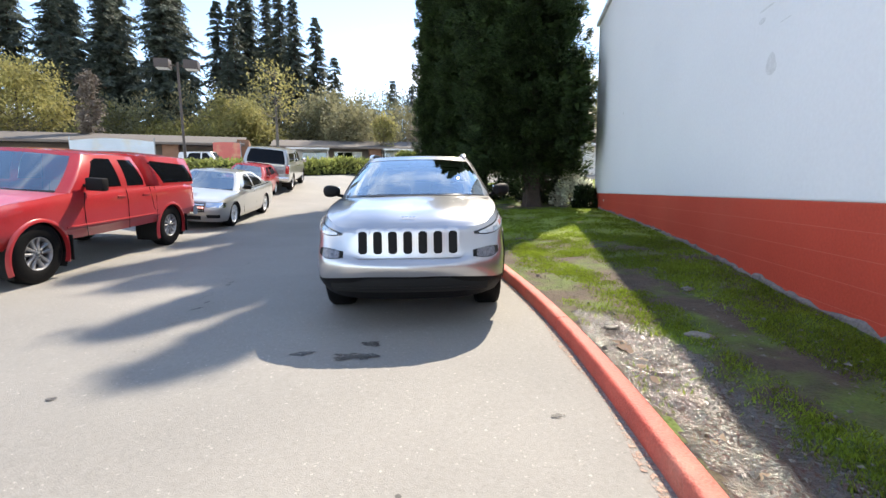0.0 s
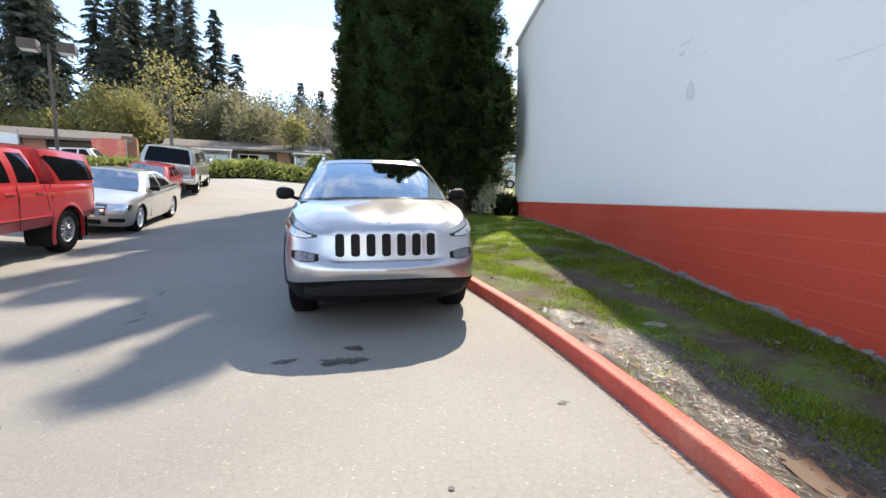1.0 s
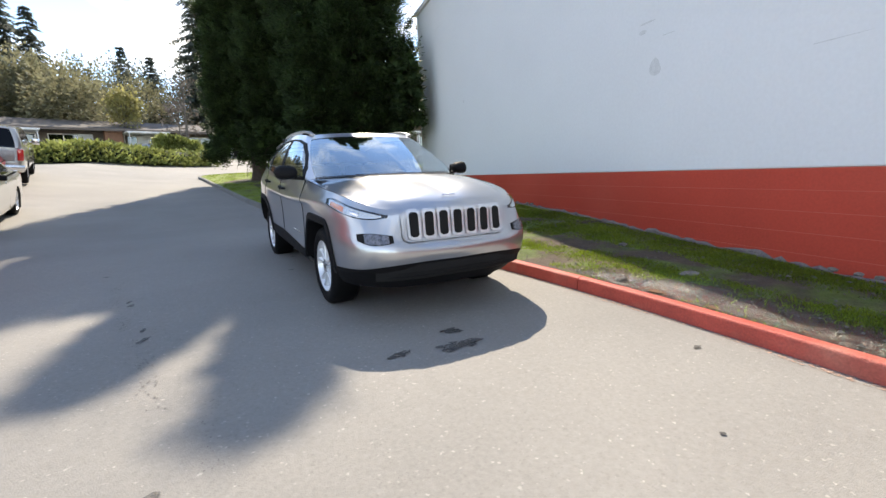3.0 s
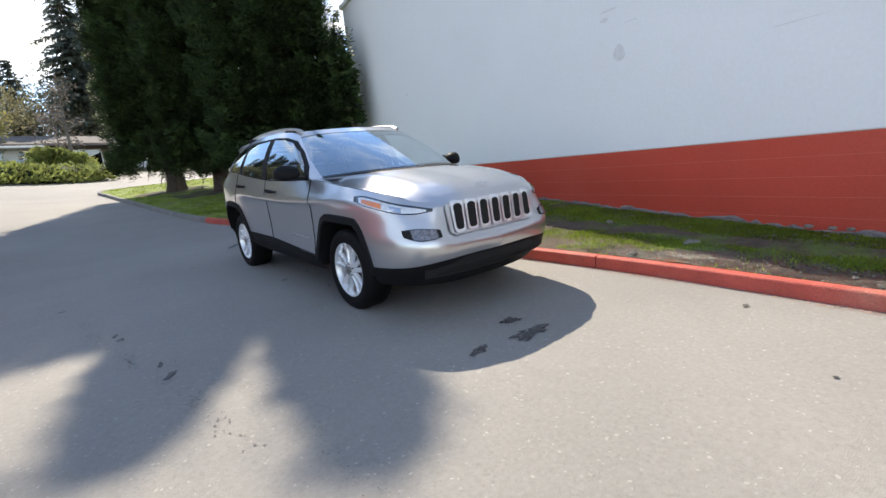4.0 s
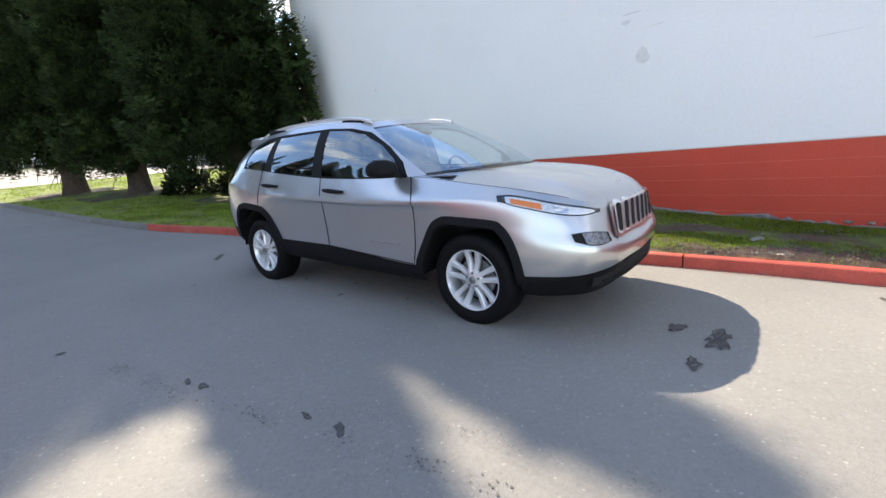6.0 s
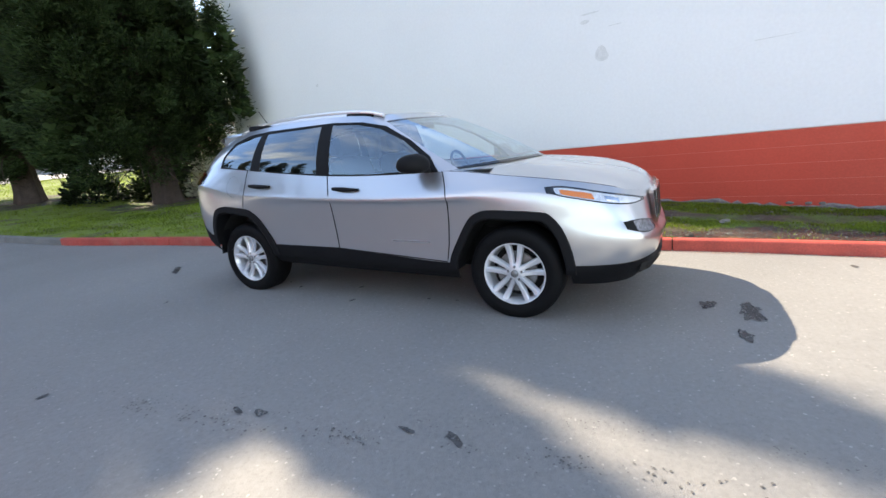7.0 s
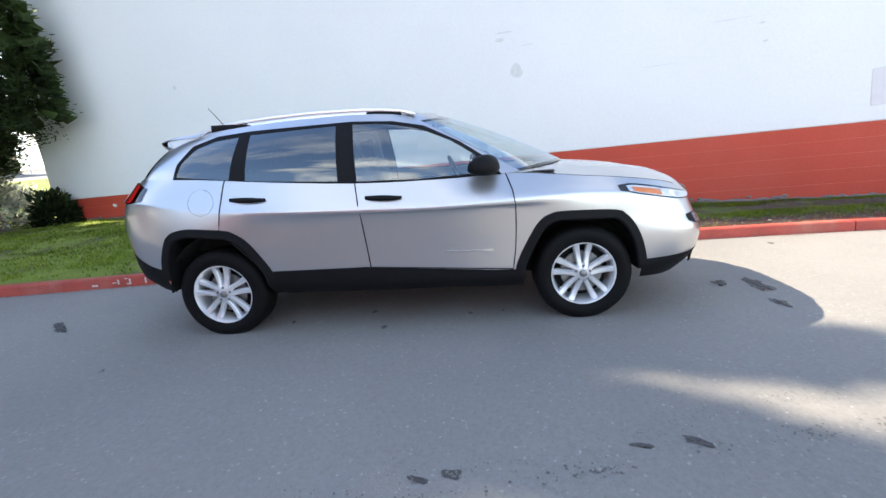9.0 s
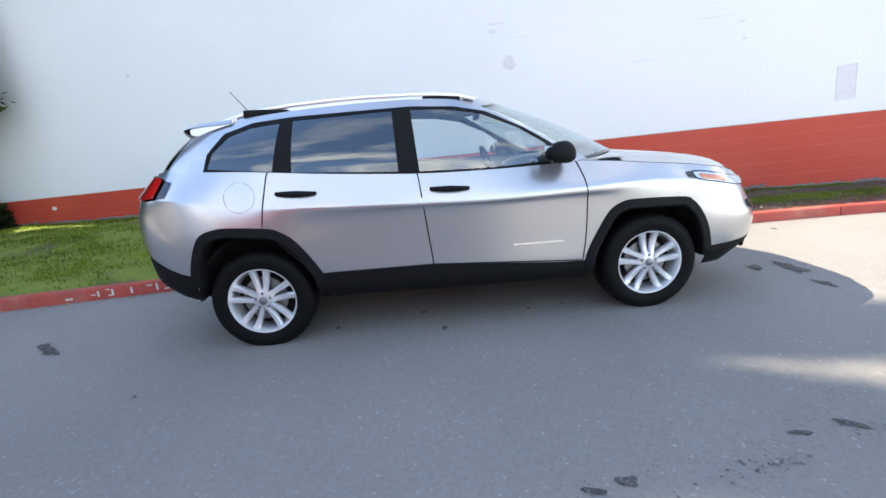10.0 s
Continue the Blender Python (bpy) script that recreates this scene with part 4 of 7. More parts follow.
def clip(bm, poly, faces):
    """Cuts faces along a convex outline of (x, z), seen from the side, and returns those inside."""
    cx, cz = np.mean(poly, axis=0)
    faces = list(faces)
    for (x0, z0), (x1, z1) in zip(poly, poly[1:] + poly[:1]):
        nx, nz = z1 - z0, x0 - x1
        if nx * (cx - x0) + nz * (cz - z0) < 0:
            nx, nz = -nx, -nz
        geom = faces + list({e for f in faces for e in f.edges}) + list({v for f in faces for v in f.verts})
        r = bmesh.ops.bisect_plane(bm, geom=geom, dist=1e-5, plane_co=(x0, 0, z0), plane_no=(nx, 0, nz))
        got = [g for g in r["geom"] if isinstance(g, bmesh.types.BMFace)]
        faces = []
        for f in got:
            c = f.calc_center_median()
            if nx * (c.x - x0) + nz * (c.z - z0) > 0:
                faces.append(f)
        if not faces:
            return []
    return faces


def take(bm, faces, gap=0.0, depth=0.0):
    """Moves faces out of bm into a mesh of their own; gap: how far its rim draws back; depth: how far the rim turns in."""
    out, seen = bmesh.new(), {}
    for f in faces:
        vs = []
        for v in f.verts:
            if v not in seen:
                seen[v] = out.verts.new(v.co)
            vs.append(seen[v])
        try:
            out.faces.new(vs)
        except ValueError:
            pass
    bmesh.ops.delete(bm, geom=list(faces), context="FACES")
    out.normal_update()
    rim = [v for v in out.verts if v.is_boundary]
    if gap:
        moves = []
        for v in rim:
            c = sum((f.calc_center_median() for f in v.link_faces), Vector()) / max(1, len(v.link_faces)) - v.co
            c -= v.normal * c.dot(v.normal)
            moves.append(c.normalized() * gap if c.length > 1e-6 else Vector())
        for v, m in zip(rim, moves):
            v.co += m
    if depth:
        for e in out.edges:
            if e.is_boundary:
                e.smooth = False
        where = {tuple(round(q, 6) for q in v.co): v.normal * (1 if v.normal.y * v.co.y > 0 else -1) for v in rim}
        r = bmesh.ops.extrude_edge_only(out, edges=[e for e in out.edges if e.is_boundary])
        for v in r["geom"]:
            if isinstance(v, bmesh.types.BMVert):
                near = where.get(tuple(round(q, 6) for q in v.co))
                if near is not None:
                    v.co -= near * depth
    return out


LOWER = Band([
    [(.12, 0, .25), (.14, .3, .25), (.19, .52, .26), (.30, .70, .27), (.48, .82, .28), (.93, .84, .28), (1.45, .84, .28), (2, .84, .29), (2.5, .84, .30), (3.1, .84, .32), (3.63, .84, .34), (4.0, .82, .37), (4.2, .70, .42), (4.3, .45, .43), (4.33, 0, .43)],
    [(.04, 0, .36), (.06, .3, .36), (.10, .55, .36), (.22, .76, .37), (.46, .875, .37), (.93, .895, .36), (1.45, .89, .345), (2, .89, .36), (2.5, .89, .38), (3.1, .895, .40), (3.63, .90, .43), (4.02, .88, .46), (4.25, .76, .52), (4.36, .48, .54), (4.39, 0, .54)],
    [(-.012, 0, .475), (.005, .3, .475), (.05, .58, .465), (.2, .80, .44), (.48, .892, .425), (.93, .912, .42), (1.45, .902, .415), (2, .902, .455), (2.5, .902, .49), (3.1, .907, .50), (3.63, .917, .53), (4.03, .902, .575), (4.27, .78, .70), (4.38, .5, .72), (4.41, 0, .72)],
    [(-.03, 0, .565), (-.012, .3, .57), (.038, .6, .58), (.18, .81, .59), (.46, .90, .60), (.93, .928, .62), (1.45, .911, .59), (2, .911, .62), (2.5, .912, .64), (3.1, .922, .66), (3.63, .936, .69), (4.05, .91, .75), (4.28, .79, .82), (4.40, .52, .83), (4.43, 0, .83)],
    [(.03, 0, .64), (.04, .3, .64), (.085, .6, .69), (.235, .80, .72), (.5, .888, .75), (.93, .93, .79), (1.45, .906, .75), (2, .902, .76), (2.5, .903, .775), (3.1, .914, .81), (3.63, .931, .85), (4.05, .90, .92), (4.27, .79, .96), (4.38, .52, .97), (4.41, 0, .97)],
    [(.055, 0, .84), (.065, .3, .84), (.13, .6, .80), (.30, .785, .83), (.55, .868, .875), (.93, .908, .905), (1.45, .912, .875), (2, .917, .875), (2.5, .918, .89), (3.1, .922, .925), (3.63, .915, .965), (4.05, .89, 1.04), (4.24, .78, 1.07), (4.34, .52, 1.08), (4.37, 0, 1.08)],
    [(.062, 0, .865), (.074, .3, .865), (.142, .59, .845), (.325, .765, .88), (.58, .845, .925), (.93, .885, .955), (1.45, .897, .93), (2, .903, .925), (2.5, .906, .94), (3.1, .911, .975), (3.63, .90, 1.02), (4.04, .875, 1.09), (4.21, .765, 1.11), (4.31, .51, 1.12), (4.34, 0, 1.12)],
    [(.085, 0, .895), (.10, .3, .895), (.17, .575, .885), (.37, .73, .945), (.62, .80, .995), (.93, .835, 1.035), (1.42, .835, 1.088), (2, .868, 1.085), (2.5, .872, 1.10), (3.1, .867, 1.15), (3.63, .848, 1.205), (3.98, .805, 1.23), (4.13, .70, 1.235), (4.22, .45, 1.235), (4.25, 0, 1.235)],
])
for line in LOWER.lines:
    line[11, 0] += .03
    line[12:, 0] += .065
    line[2, 0] -= .012
    line[3, :2] += (-.02, .0)
for line, cut in zip(LOWER.lines, (.02, .025, .028, .032, .03, .015, .01, 0)):
    line[3:6, 1] -= cut
GREEN_LOW = np.array([(.93, 0, 1.125), (.99, .3, 1.122), (1.14, .58, 1.113), (1.42, .82, 1.09), (1.62, .845, 1.085), (2.0, .866, 1.085), (2.5, .87, 1.10), (3.1, .865, 1.15), (3.63, .846, 1.205), (3.98, .80, 1.23), (4.13, .70, 1.235), (4.22, .42, 1.235), (4.25, 0, 1.235)])
GREEN_TOP = np.array([(1.95, 0, 1.572), (1.97, .28, 1.567), (2.03, .50, 1.557), (2.15, .60, 1.55), (2.24, .625, 1.56), (2.38, .64, 1.572), (2.62, .65, 1.58), (3.1, .645, 1.575), (3.55, .62, 1.55), (3.8, .58, 1.528), (3.9, .48, 1.525), (3.94, .28, 1.535), (3.95, 0, 1.54)])


def green_line(f):
    p = GREEN_LOW * (1 - f) + GREEN_TOP * f
    bulge = 4 * f * (1 - f)
    p[:, 1] += bulge * 0.036 * np.minimum(1, p[:, 1] / 0.6)
    p[:3, 2] += bulge * 0.012
    p[:2, 0] -= bulge * 0.03
    p[10:, 0] += bulge * 0.02
    return p


GREEN_LOW[9:, 0] += .05
GREEN_TOP[9:, 0] += .03
for k, ys in ((3, (.898, .898, .899, .907)), (4, (.907, .908, .909, .915)), (5, (.919, .921, .922, .925))):
    LOWER.lines[k][6:10, 1] = ys
# the crease along the doors: a narrow face that looks down under a long one that looks up
for k, ease in ((6, 1.0), (7, 1.0), (8, 1.0), (9, .55)):
    crease = LOWER.lines[5][k].copy() + np.array((0, .003 * ease, .012 * ease))
    LOWER.lines[5][k] = crease
    LOWER.lines[4][k] += (crease + np.array((0, -.019, -.04)) - LOWER.lines[4][k]) * np.array((0, ease, ease))
    LOWER.lines[6][k] += (crease + np.array((0, -.011, .055)) - LOWER.lines[6][k]) * np.array((0, ease, ease))
H_LINE = LOWER.lines[7]
GREEN = Band([green_line(f) for f in (0, 0.25, 0.5, 0.75, 1.0)])
FLARE_F = [(1.425, .36), (1.40, .47), (1.33, .61), (1.245, .745), (1.17, .795), (1.07, .812), (.73, .795), (.645, .76), (.575, .675), (.525, .56), (.495, .43), (.49, .36)]
FLARE_R = [(4.045, .50), (4.03, .62), (3.965, .785), (3.915, .84), (3.845, .862), (3.745, .868), (3.50, .842), (3.42, .812), (3.335, .745), (3.25, .62), (3.185, .50), (3.17, .40)]


def shrink(poly, c, f):
    return [(c[0] + (x - c[0]) * f, c[1] + (z - c[1]) * f) for x, z in poly]


SKIN = [LOWER.at(s, k) for s in np.arange(2.6, 12.6, 0.08) for k in np.arange(0, 7.01, 0.2)]
SKIN = np.array(SKIN)


def skin_y(x, z):
    d = (SKIN[:, 0] - x) ** 2 + (SKIN[:, 2] - z) ** 2
    i = np.argpartition(d, 5)[:5]
    w = 1 / (d[i] + 1e-5)
    return float((SKIN[i, 1] * w).sum() / w.sum())


def skin_point(x, z, out=0.0):
    lo, hi = 4.5, 11.0
    for _ in range(14):
        mid = (lo + hi) / 2
        if LOWER.level(mid, z)[0] < x:
            lo = mid
        else:
            hi = mid
    return LOWER.level(lo, z, out)


def flare(poly, centre, side):
    """A moulded arch strip that stands proud of the skin and turns in to the wheel well."""
    bm = bmesh.new()
    dense = spline(poly, 44)
    rows = []
    for x, z in dense:
        v = Vector((x - centre[0], z - centre[1])).normalized()
        y = skin_y(x, max(z, .36))
        xi, zi = x - v.x * 0.068, z - v.y * 0.068
        rows.append([(x, y - .004, z), (x - v.x * .006, y + .012, z - v.y * .006), (xi + v.x * .012, y + .019, zi + v.y * .012), (xi, y + .012, zi), (xi - v.x * .006, y - .13, zi - v.y * .006)])
    return grid_patch(rows, side)


def wheel_parts(hub, side, owner, r=0.345, w=0.225, rim=0.226, spokes=5, alloy=None, label="two-tone black tyre"):
    """A road wheel under owner: tyre with rim, spokes in pairs, nuts and cap. hub: middle of the outer face."""
    alloy = alloy or M_ALLOY
    m = Matrix.Translation(hub) @ Matrix.Rotation(-side * math.pi / 2, 4, "X")
    wheel = new("wheel")
    wheel.parent = owner
    wheel["label"] = "road wheel with a black tyre and alloy rim"
    bm = bmesh.new()
    prof = [(rim - .008, -.005), (rim + .012, .006), (rim + .045, .014), (r - .055, .016), (r - .022, .004), (r - .006, -.014), (r, -.035), (r, -w * .5), (r, -w + .035), (r - .02, -w), (rim, -w - .005)]
    lathe(bm, prof, 56, m)
    part("tyre", bm, M_RUBBER, wheel)
    bm = bmesh.new()
    lathe(bm, [(rim - .02, -.045), (rim - .012, -.012), (rim - .004, .002), (rim + .003, .003), (rim + .004, -.004)], 56, m)
    lathe(bm, [(rim - .02, -.045), (rim - .03, -.12), (rim - .03, -w)], 56, m)
    part("rim", bm, alloy, wheel, "bright silver alloy rim")
    for k in range(spokes):
        for tw in (-1, 1):
            a = 2 * math.pi * k / spokes - side * math.pi / 2
            bm = bmesh.new()
            rows = []
            for t in np.linspace(0, 1, 7):
                rad = .045 + (rim - .062) * t + .004
                off = tw * (.020 + .029 * t ** 1.1)
                wd = .0155 + .0065 * t
                z = -.012 - .016 * math.sin(math.pi * t * .9) + .006 * t
                d, e = Vector((math.cos(a), math.sin(a), 0)), Vector((-math.sin(a), math.cos(a), 0))
                rows.append([m @ (d * rad + e * (off + o * wd) + Vector((0, 0, z + h))) for o, h in ((-1.15, -.03), (-1, -.004), (-.6, .004), (.6, .004), (1, -.004), (1.15, -.03))])
            g = [[bm.verts.new(p) for p in q] for q in rows]
            for q, s in zip(g, g[1:]):
                for i in range(5):
                    bm.faces.new((q[i], q[i + 1], s[i + 1], s[i]))
            bmesh.ops.recalc_face_normals(bm, faces=bm.faces)
            part("spoke", bm, alloy, wheel)
    bm = bmesh.new()
    lathe(bm, [(.0, -.012), (.03, -.012), (.055, -.016), (.07, -.025), (.074, -.05)], 28, m)
    part("hub", bm, alloy, wheel)
    bm = bmesh.new()
    lathe(bm, [(.0, .001), (.022, .0), (.027, -.004), (.028, -.014)], 22, m)
    part("centre_cap", bm, M_STEEL, wheel, "dull round centre cap")
    for k in range(5):
        a = 2 * math.pi * k / 5 - side * math.pi / 2
        bm = bmesh.new()
        lathe(bm, [(0, .001), (.007, 0), (.0095, -.004), (.0095, -.02)], 6, m @ Matrix.Translation((.051 * math.cos(a), .051 * math.sin(a), -.004)))
        part("wheel_nut", bm, M_STEEL, wheel)
    bm = bmesh.new()
    lathe(bm, [(.0, -.075), (.15, -.075), (.152, -.09), (.0, -.09)], 36, m)
    part("brake_disc", bm, M_STEEL, wheel, "grey brake disc")
    bm = bmesh.new()
    lathe(bm, [(.0, -.125), (rim - .03, -.125)], 30, m)
    part("backing_plate", bm, M_CORE, wheel)
    return wheel


def seat(owner, x, y, width=0.5):
    s = new("seat")
    s.parent = owner
    s["label"] = "black cloth seat"
    bm = bmesh.new()
    box(bm, (x, y, .62), (.52, width, .16), .05)
    part("cushion", bm, M_SEAT, s)
    bm = bmesh.new()
    box(bm, (x + .33, y, .92), (.16, width * .95, .62), .06, Matrix.Rotation(radians(16), 4, "Y"))
    part("backrest", bm, M_SEAT, s)
    bm = bmesh.new()
    box(bm, (x + .44, y, 1.33), (.10, .27, .18), .04, Matrix.Rotation(radians(10), 4, "Y"))
    rod(bm, (x + .42, y - .06, 1.18), (x + .43, y - .06, 1.28), .007)
    rod(bm, (x + .42, y + .06, 1.18), (x + .43, y + .06, 1.28), .007)
    part("headrest", bm, M_SEAT, s)


def build_suv():
    suv = thing("suv", "silver compact suv with black cladding, parked at the kerb", "car", m=SUV_M)
    body = new("body")
    body.parent = suv
    body["label"] = "silver metallic bodywork"
    dlo = [(3.862, 1.215), (3.835, 1.33), (3.735, 1.452), (3.55, 1.508), (3.285, 1.525), (2.9, 1.528), (2.518, 1.53), (2.23, 1.510), (2.006, 1.462), (1.757, 1.333), (1.569, 1.203), (1.475, 1.086), (2.06, 1.079), (2.497, 1.092), (3.369, 1.158)]
    panes = (("front_window", [(2.515, 1.51), (2.27, 1.493), (2.053, 1.448), (1.816, 1.34), (1.655, 1.232), (1.545, 1.106), (2.06, 1.097), (2.49, 1.112)], M_GLASS),
             ("rear_window", [(3.285, 1.498), (2.637, 1.510), (2.626, 1.122), (3.305, 1.174)], M_PRIVACY),
             ("quarter_window", [(3.835, 1.238), (3.80, 1.335), (3.70, 1.43), (3.56, 1.474), (3.37, 1.490), (3.425, 1.188)], M_PRIVACY))
    front_door = [(1.452, 1.098), (1.412, .98), (1.395, .87), (1.398, .70), (1.408, .557), (1.43, .42), (2.452, .493), (2.505, 1.11)]
    rear_door = [(2.505, 1.11), (2.452, .493), (3.24, .505), (3.525, .84), (3.50, 1.0), (3.455, 1.215)]
    for side in (1, -1):
        # lower skin: cut out the wheel arches, then the doors and the filler flap
        bm = LOWER.mesh(0, 14, 150, 2.0, 7.0, 30, side)
        for poly, c in ((FLARE_F, (.955, .34)), (FLARE_R, (3.615, .36))):
            faces = [f for f in bm.faces if abs(f.calc_center_median().y) > .6]
            hole = clip(bm, shrink(poly, c, 0.95), faces)
            bmesh.ops.delete(bm, geom=hole, context="FACES")
        for name, poly in (("front_door", front_door), ("rear_door", rear_door)):
            faces = [f for f in bm.faces if abs(f.calc_center_median().y) > .6]
            got = clip(bm, poly, faces)
            door = part(name, take(bm, got, 0, .012), M_SILVER, suv, "silver door with a black pull handle")
            x0, z0 = (2.306, .992) if name == "front_door" else (3.287, 1.045)
            y0 = skin_y(x0, z0)
            hb = bmesh.new()
            grip = [(-.130, .000, .016), (-.122, .020, .022), (-.085, .033, .030), (-.04, .037, .038), (0, .038, .040), (.04, .037, .038), (.085, .033, .032), (.122, .020, .026), (.130, .000, .020)]
            rows = []
            for dx, out, tall in grip:
                rows.append([hb.verts.new((x0 + dx, side * (y0 + out + .013 * math.cos(q)), z0 + .06 * dx + tall / 2 * math.sin(q))) for q in np.linspace(0, 2 * math.pi, 11)[:-1]])
            for p, q in zip(rows, rows[1:]):
                for k in range(10):
                    hb.faces.new((p[k], p[(k + 1) % 10], q[(k + 1) % 10], q[k]))
            hb.faces.new(rows[0][::-1])
            hb.faces.new(rows[-1])
            bmesh.ops.recalc_face_normals(hb, faces=hb.faces)
            part("door_handle", hb, M_TRIMBLACK, door, "black pull handle")
            hb2 = [[(x0 + .055 * math.cos(a) * q, y0 + .0025 - .0, z0 - .022 + .026 * math.sin(a) * q) for a in np.linspace(0, 2 * math.pi, 18)] for q in (0.02, 1)]
            part("handle_recess", grid_patch(hb2, side), M_STEEL, door)
            if name == "front_door":
                hb = bmesh.new()
                for k in range(14):
                    xx = 1.575 + .0245 * k
                    box(hb, (xx, side * (skin_y(xx, .568) + .002), .568 + .0004 * k), (.0235, .004, .010 if k % 3 else .013))
                part("badge", hb, M_CHROME, door, "small chrome badge strip")
        for poly in (front_door[:-1], [rear_door[1], rear_door[0]], rear_door[1:]):
            pts = [skin_point(*(np.array(a) + (np.array(b) - np.array(a)) * t), .0006) for a, b in zip(poly, poly[1:]) for t in (0, .25, .5, .75)] + [skin_point(*poly[-1], .0006)]
            hb = bmesh.new()
            tube(hb, [(p[0], side * p[1], p[2]) for p in pts], .008, .008)
            part("door_gap", hb, M_CORE, suv, "dark gap round the door")
        faces = [f for f in bm.faces if abs(f.calc_center_median().y) > .6]
        cap = [(3.645 + .098 * math.cos(a), 1.047 + .095 * math.sin(a)) for a in np.linspace(0, 2 * math.pi, 25)[:-1]]
        if side > 0:
            part("filler_flap", take(bm, clip(bm, cap, faces), .003, .01), M_SILVER, suv, "round fuel filler flap")
        part("side_skin", bm, M_SILVER, body)
        # black lower cladding, sills and bumper lips
        bm = LOWER.mesh(0, 14, 120, 0.0, 2.0, 9, side)
        for poly, c in ((FLARE_F, (.955, .34)), (FLARE_R, (3.615, .36))):
            faces = [f for f in bm.faces if abs(f.calc_center_median().y) > .6]
            lowered = shrink(poly, c, 0.95)
            lowered = [(x, .15 if z < .52 else z) for x, z in lowered]
            bmesh.ops.delete(bm, geom=clip(bm, lowered, faces), context="FACES")
        for v in bm.verts:
            v.co.y *= 1.004
        part("lower_cladding", bm, M_TRIMBLACK, suv, "black plastic lower cladding")
        part("front_flare", flare(FLARE_F, (.955, .34), side), M_TRIMBLACK, suv, "black plastic wheel arch")
        part("rear_flare", flare(FLARE_R, (3.615, .36), side), M_TRIMBLACK, suv, "black plastic wheel arch")
        # glasshouse
        bm = GREEN.mesh(2.72, 9.45, 90, 0.0, 4.0, 22, side)
        faces = [f for f in bm.faces if abs(f.calc_center_median().y) > .5]
        inner = take(bm, clip(bm, dlo, faces))
        part("cabin_frame", bm, M_SILVER, body)
        for name, poly, material in panes:
            got = clip(inner, poly, list(inner.faces))
            pane = part(name, take(inner, got), material, suv, "dark privacy glass" if material is M_PRIVACY else "clear side glass")
            pane.visible_shadow = False
        for v in inner.verts:
            v.co.y += side * .0025
        part("window_surround", inner, M_TRIMBLACK, suv, "black window surround and pillars")
        # front door split across the black pillar
        hb = bmesh.new()
        tube(hb, [(2.512, side * .872, 1.098), (2.535, side * .792, 1.32), (2.56, side * .684, 1.52)], .006, .006)
        part("pillar_gap", hb, M_CORE, suv)
        # roof rails
        rail = new("roof_rail")
        rail.parent = suv
        rail["label"] = "satin silver roof rail with black feet"
        pts = spline([(2.07, side * .585, 1.552), (2.20, side * .59, 1.585), (2.45, side * .597, 1.608), (2.9, side * .60, 1.616), (3.35, side * .59, 1.601), (3.62, side * .575, 1.570), (3.76, side * .565, 1.538)], 26)
        hb = bmesh.new()
        tube(hb, pts, .046, .03)
        part("bar", hb, M_SATIN, rail)
        hb = bmesh.new()
        tube(hb, spline([(2.42, side * .60, 1.572), (2.9, side * .603, 1.58), (3.33, side * .594, 1.566)], 10), .036, .056)
        part("rail_base", hb, M_SATIN, rail)
        for a, b in ((2.20, 2.44), (3.34, 3.62)):
            hb = bmesh.new()
            tube(hb, [(a - .03, side * .598, 1.552), ((a + b) / 2, side * .603, 1.566), (b, side * .601, 1.57)], .034, .052)
            part("rail_foot", hb, M_TRIMBLACK, rail)
        # door mirror
        mir = new("door_mirror")
        mir.parent = suv
        mir["label"] = "black door mirror"
        hb = bmesh.new()
        bmesh.ops.create_uvsphere(hb, u_segments=28, v_segments=16, radius=1)
        for v in hb.verts:
            c = v.co
            c.x, c.y, c.z = (math.copysign(abs(q) ** 0.82, q) for q in c)
            v.co = (1.60 + .098 * c.x * (1 - .18 * c.z) + .03 * c.y, side * (.99 + .102 * c.y), 1.163 + .067 * c.z * (1 + .1 * c.y - .12 * c.x))
        if side < 0:
            bmesh.ops.reverse_faces(hb, faces=hb.faces)
        part("housing", hb, M_TRIMBLACK, mir)
        hb = bmesh.new()
        tube(hb, [(1.56, side * .84, 1.10), (1.58, side * .90, 1.115), (1.60, side * .95, 1.13)], .06, .035)
        part("arm", hb, M_TRIMBLACK, mir)
        hb = bmesh.new()
        box(hb, (1.676, side * .985, 1.16), (.006, .15, .095), .002)
        part("mirror_glass", hb, M_CHROME, mir)
        # headlamp: housing, lens, amber side piece, bright tube
        def lamp_rows(s0, s1, top, low, out, n=22, m=6, inset=0.0):
            rows = []
            for j in range(m + 1):
                row = []
                for s in np.linspace(s0 + inset, s1 - inset, n):
                    zt, zl = top(s) - inset * .035, low(s) + inset * .035
                    z = zl + (zt - zl) * j / m
                    row.append(LOWER.level(s, z, out))
                rows.append(row)
            return rows
        top = smooth_of([1.9, 2.3, 2.8, 3.2, 3.7, 4.1, 4.3], [.838, .860, .884, .906, .937, .954, .950])
        low = smooth_of([1.9, 2.3, 2.8, 3.2, 3.7, 4.1, 4.3], [.822, .812, .818, .834, .863, .892, .915])
        lamp = new("headlamp")
        lamp.parent = suv
        lamp["label"] = "slim headlamp with an amber corner"
        part("lamp_surround", grid_patch(lamp_rows(1.86, 4.36, lambda s: top(s) + .002, lambda s: low(s) - .002, .0035), side), M_GLOSSBLACK, lamp)
        part("lamp_bowl", grid_patch(lamp_rows(2.05, 4.18, lambda s: top(s) - .011, lambda s: low(s) + .006, .005), side), M_BOWL, lamp)
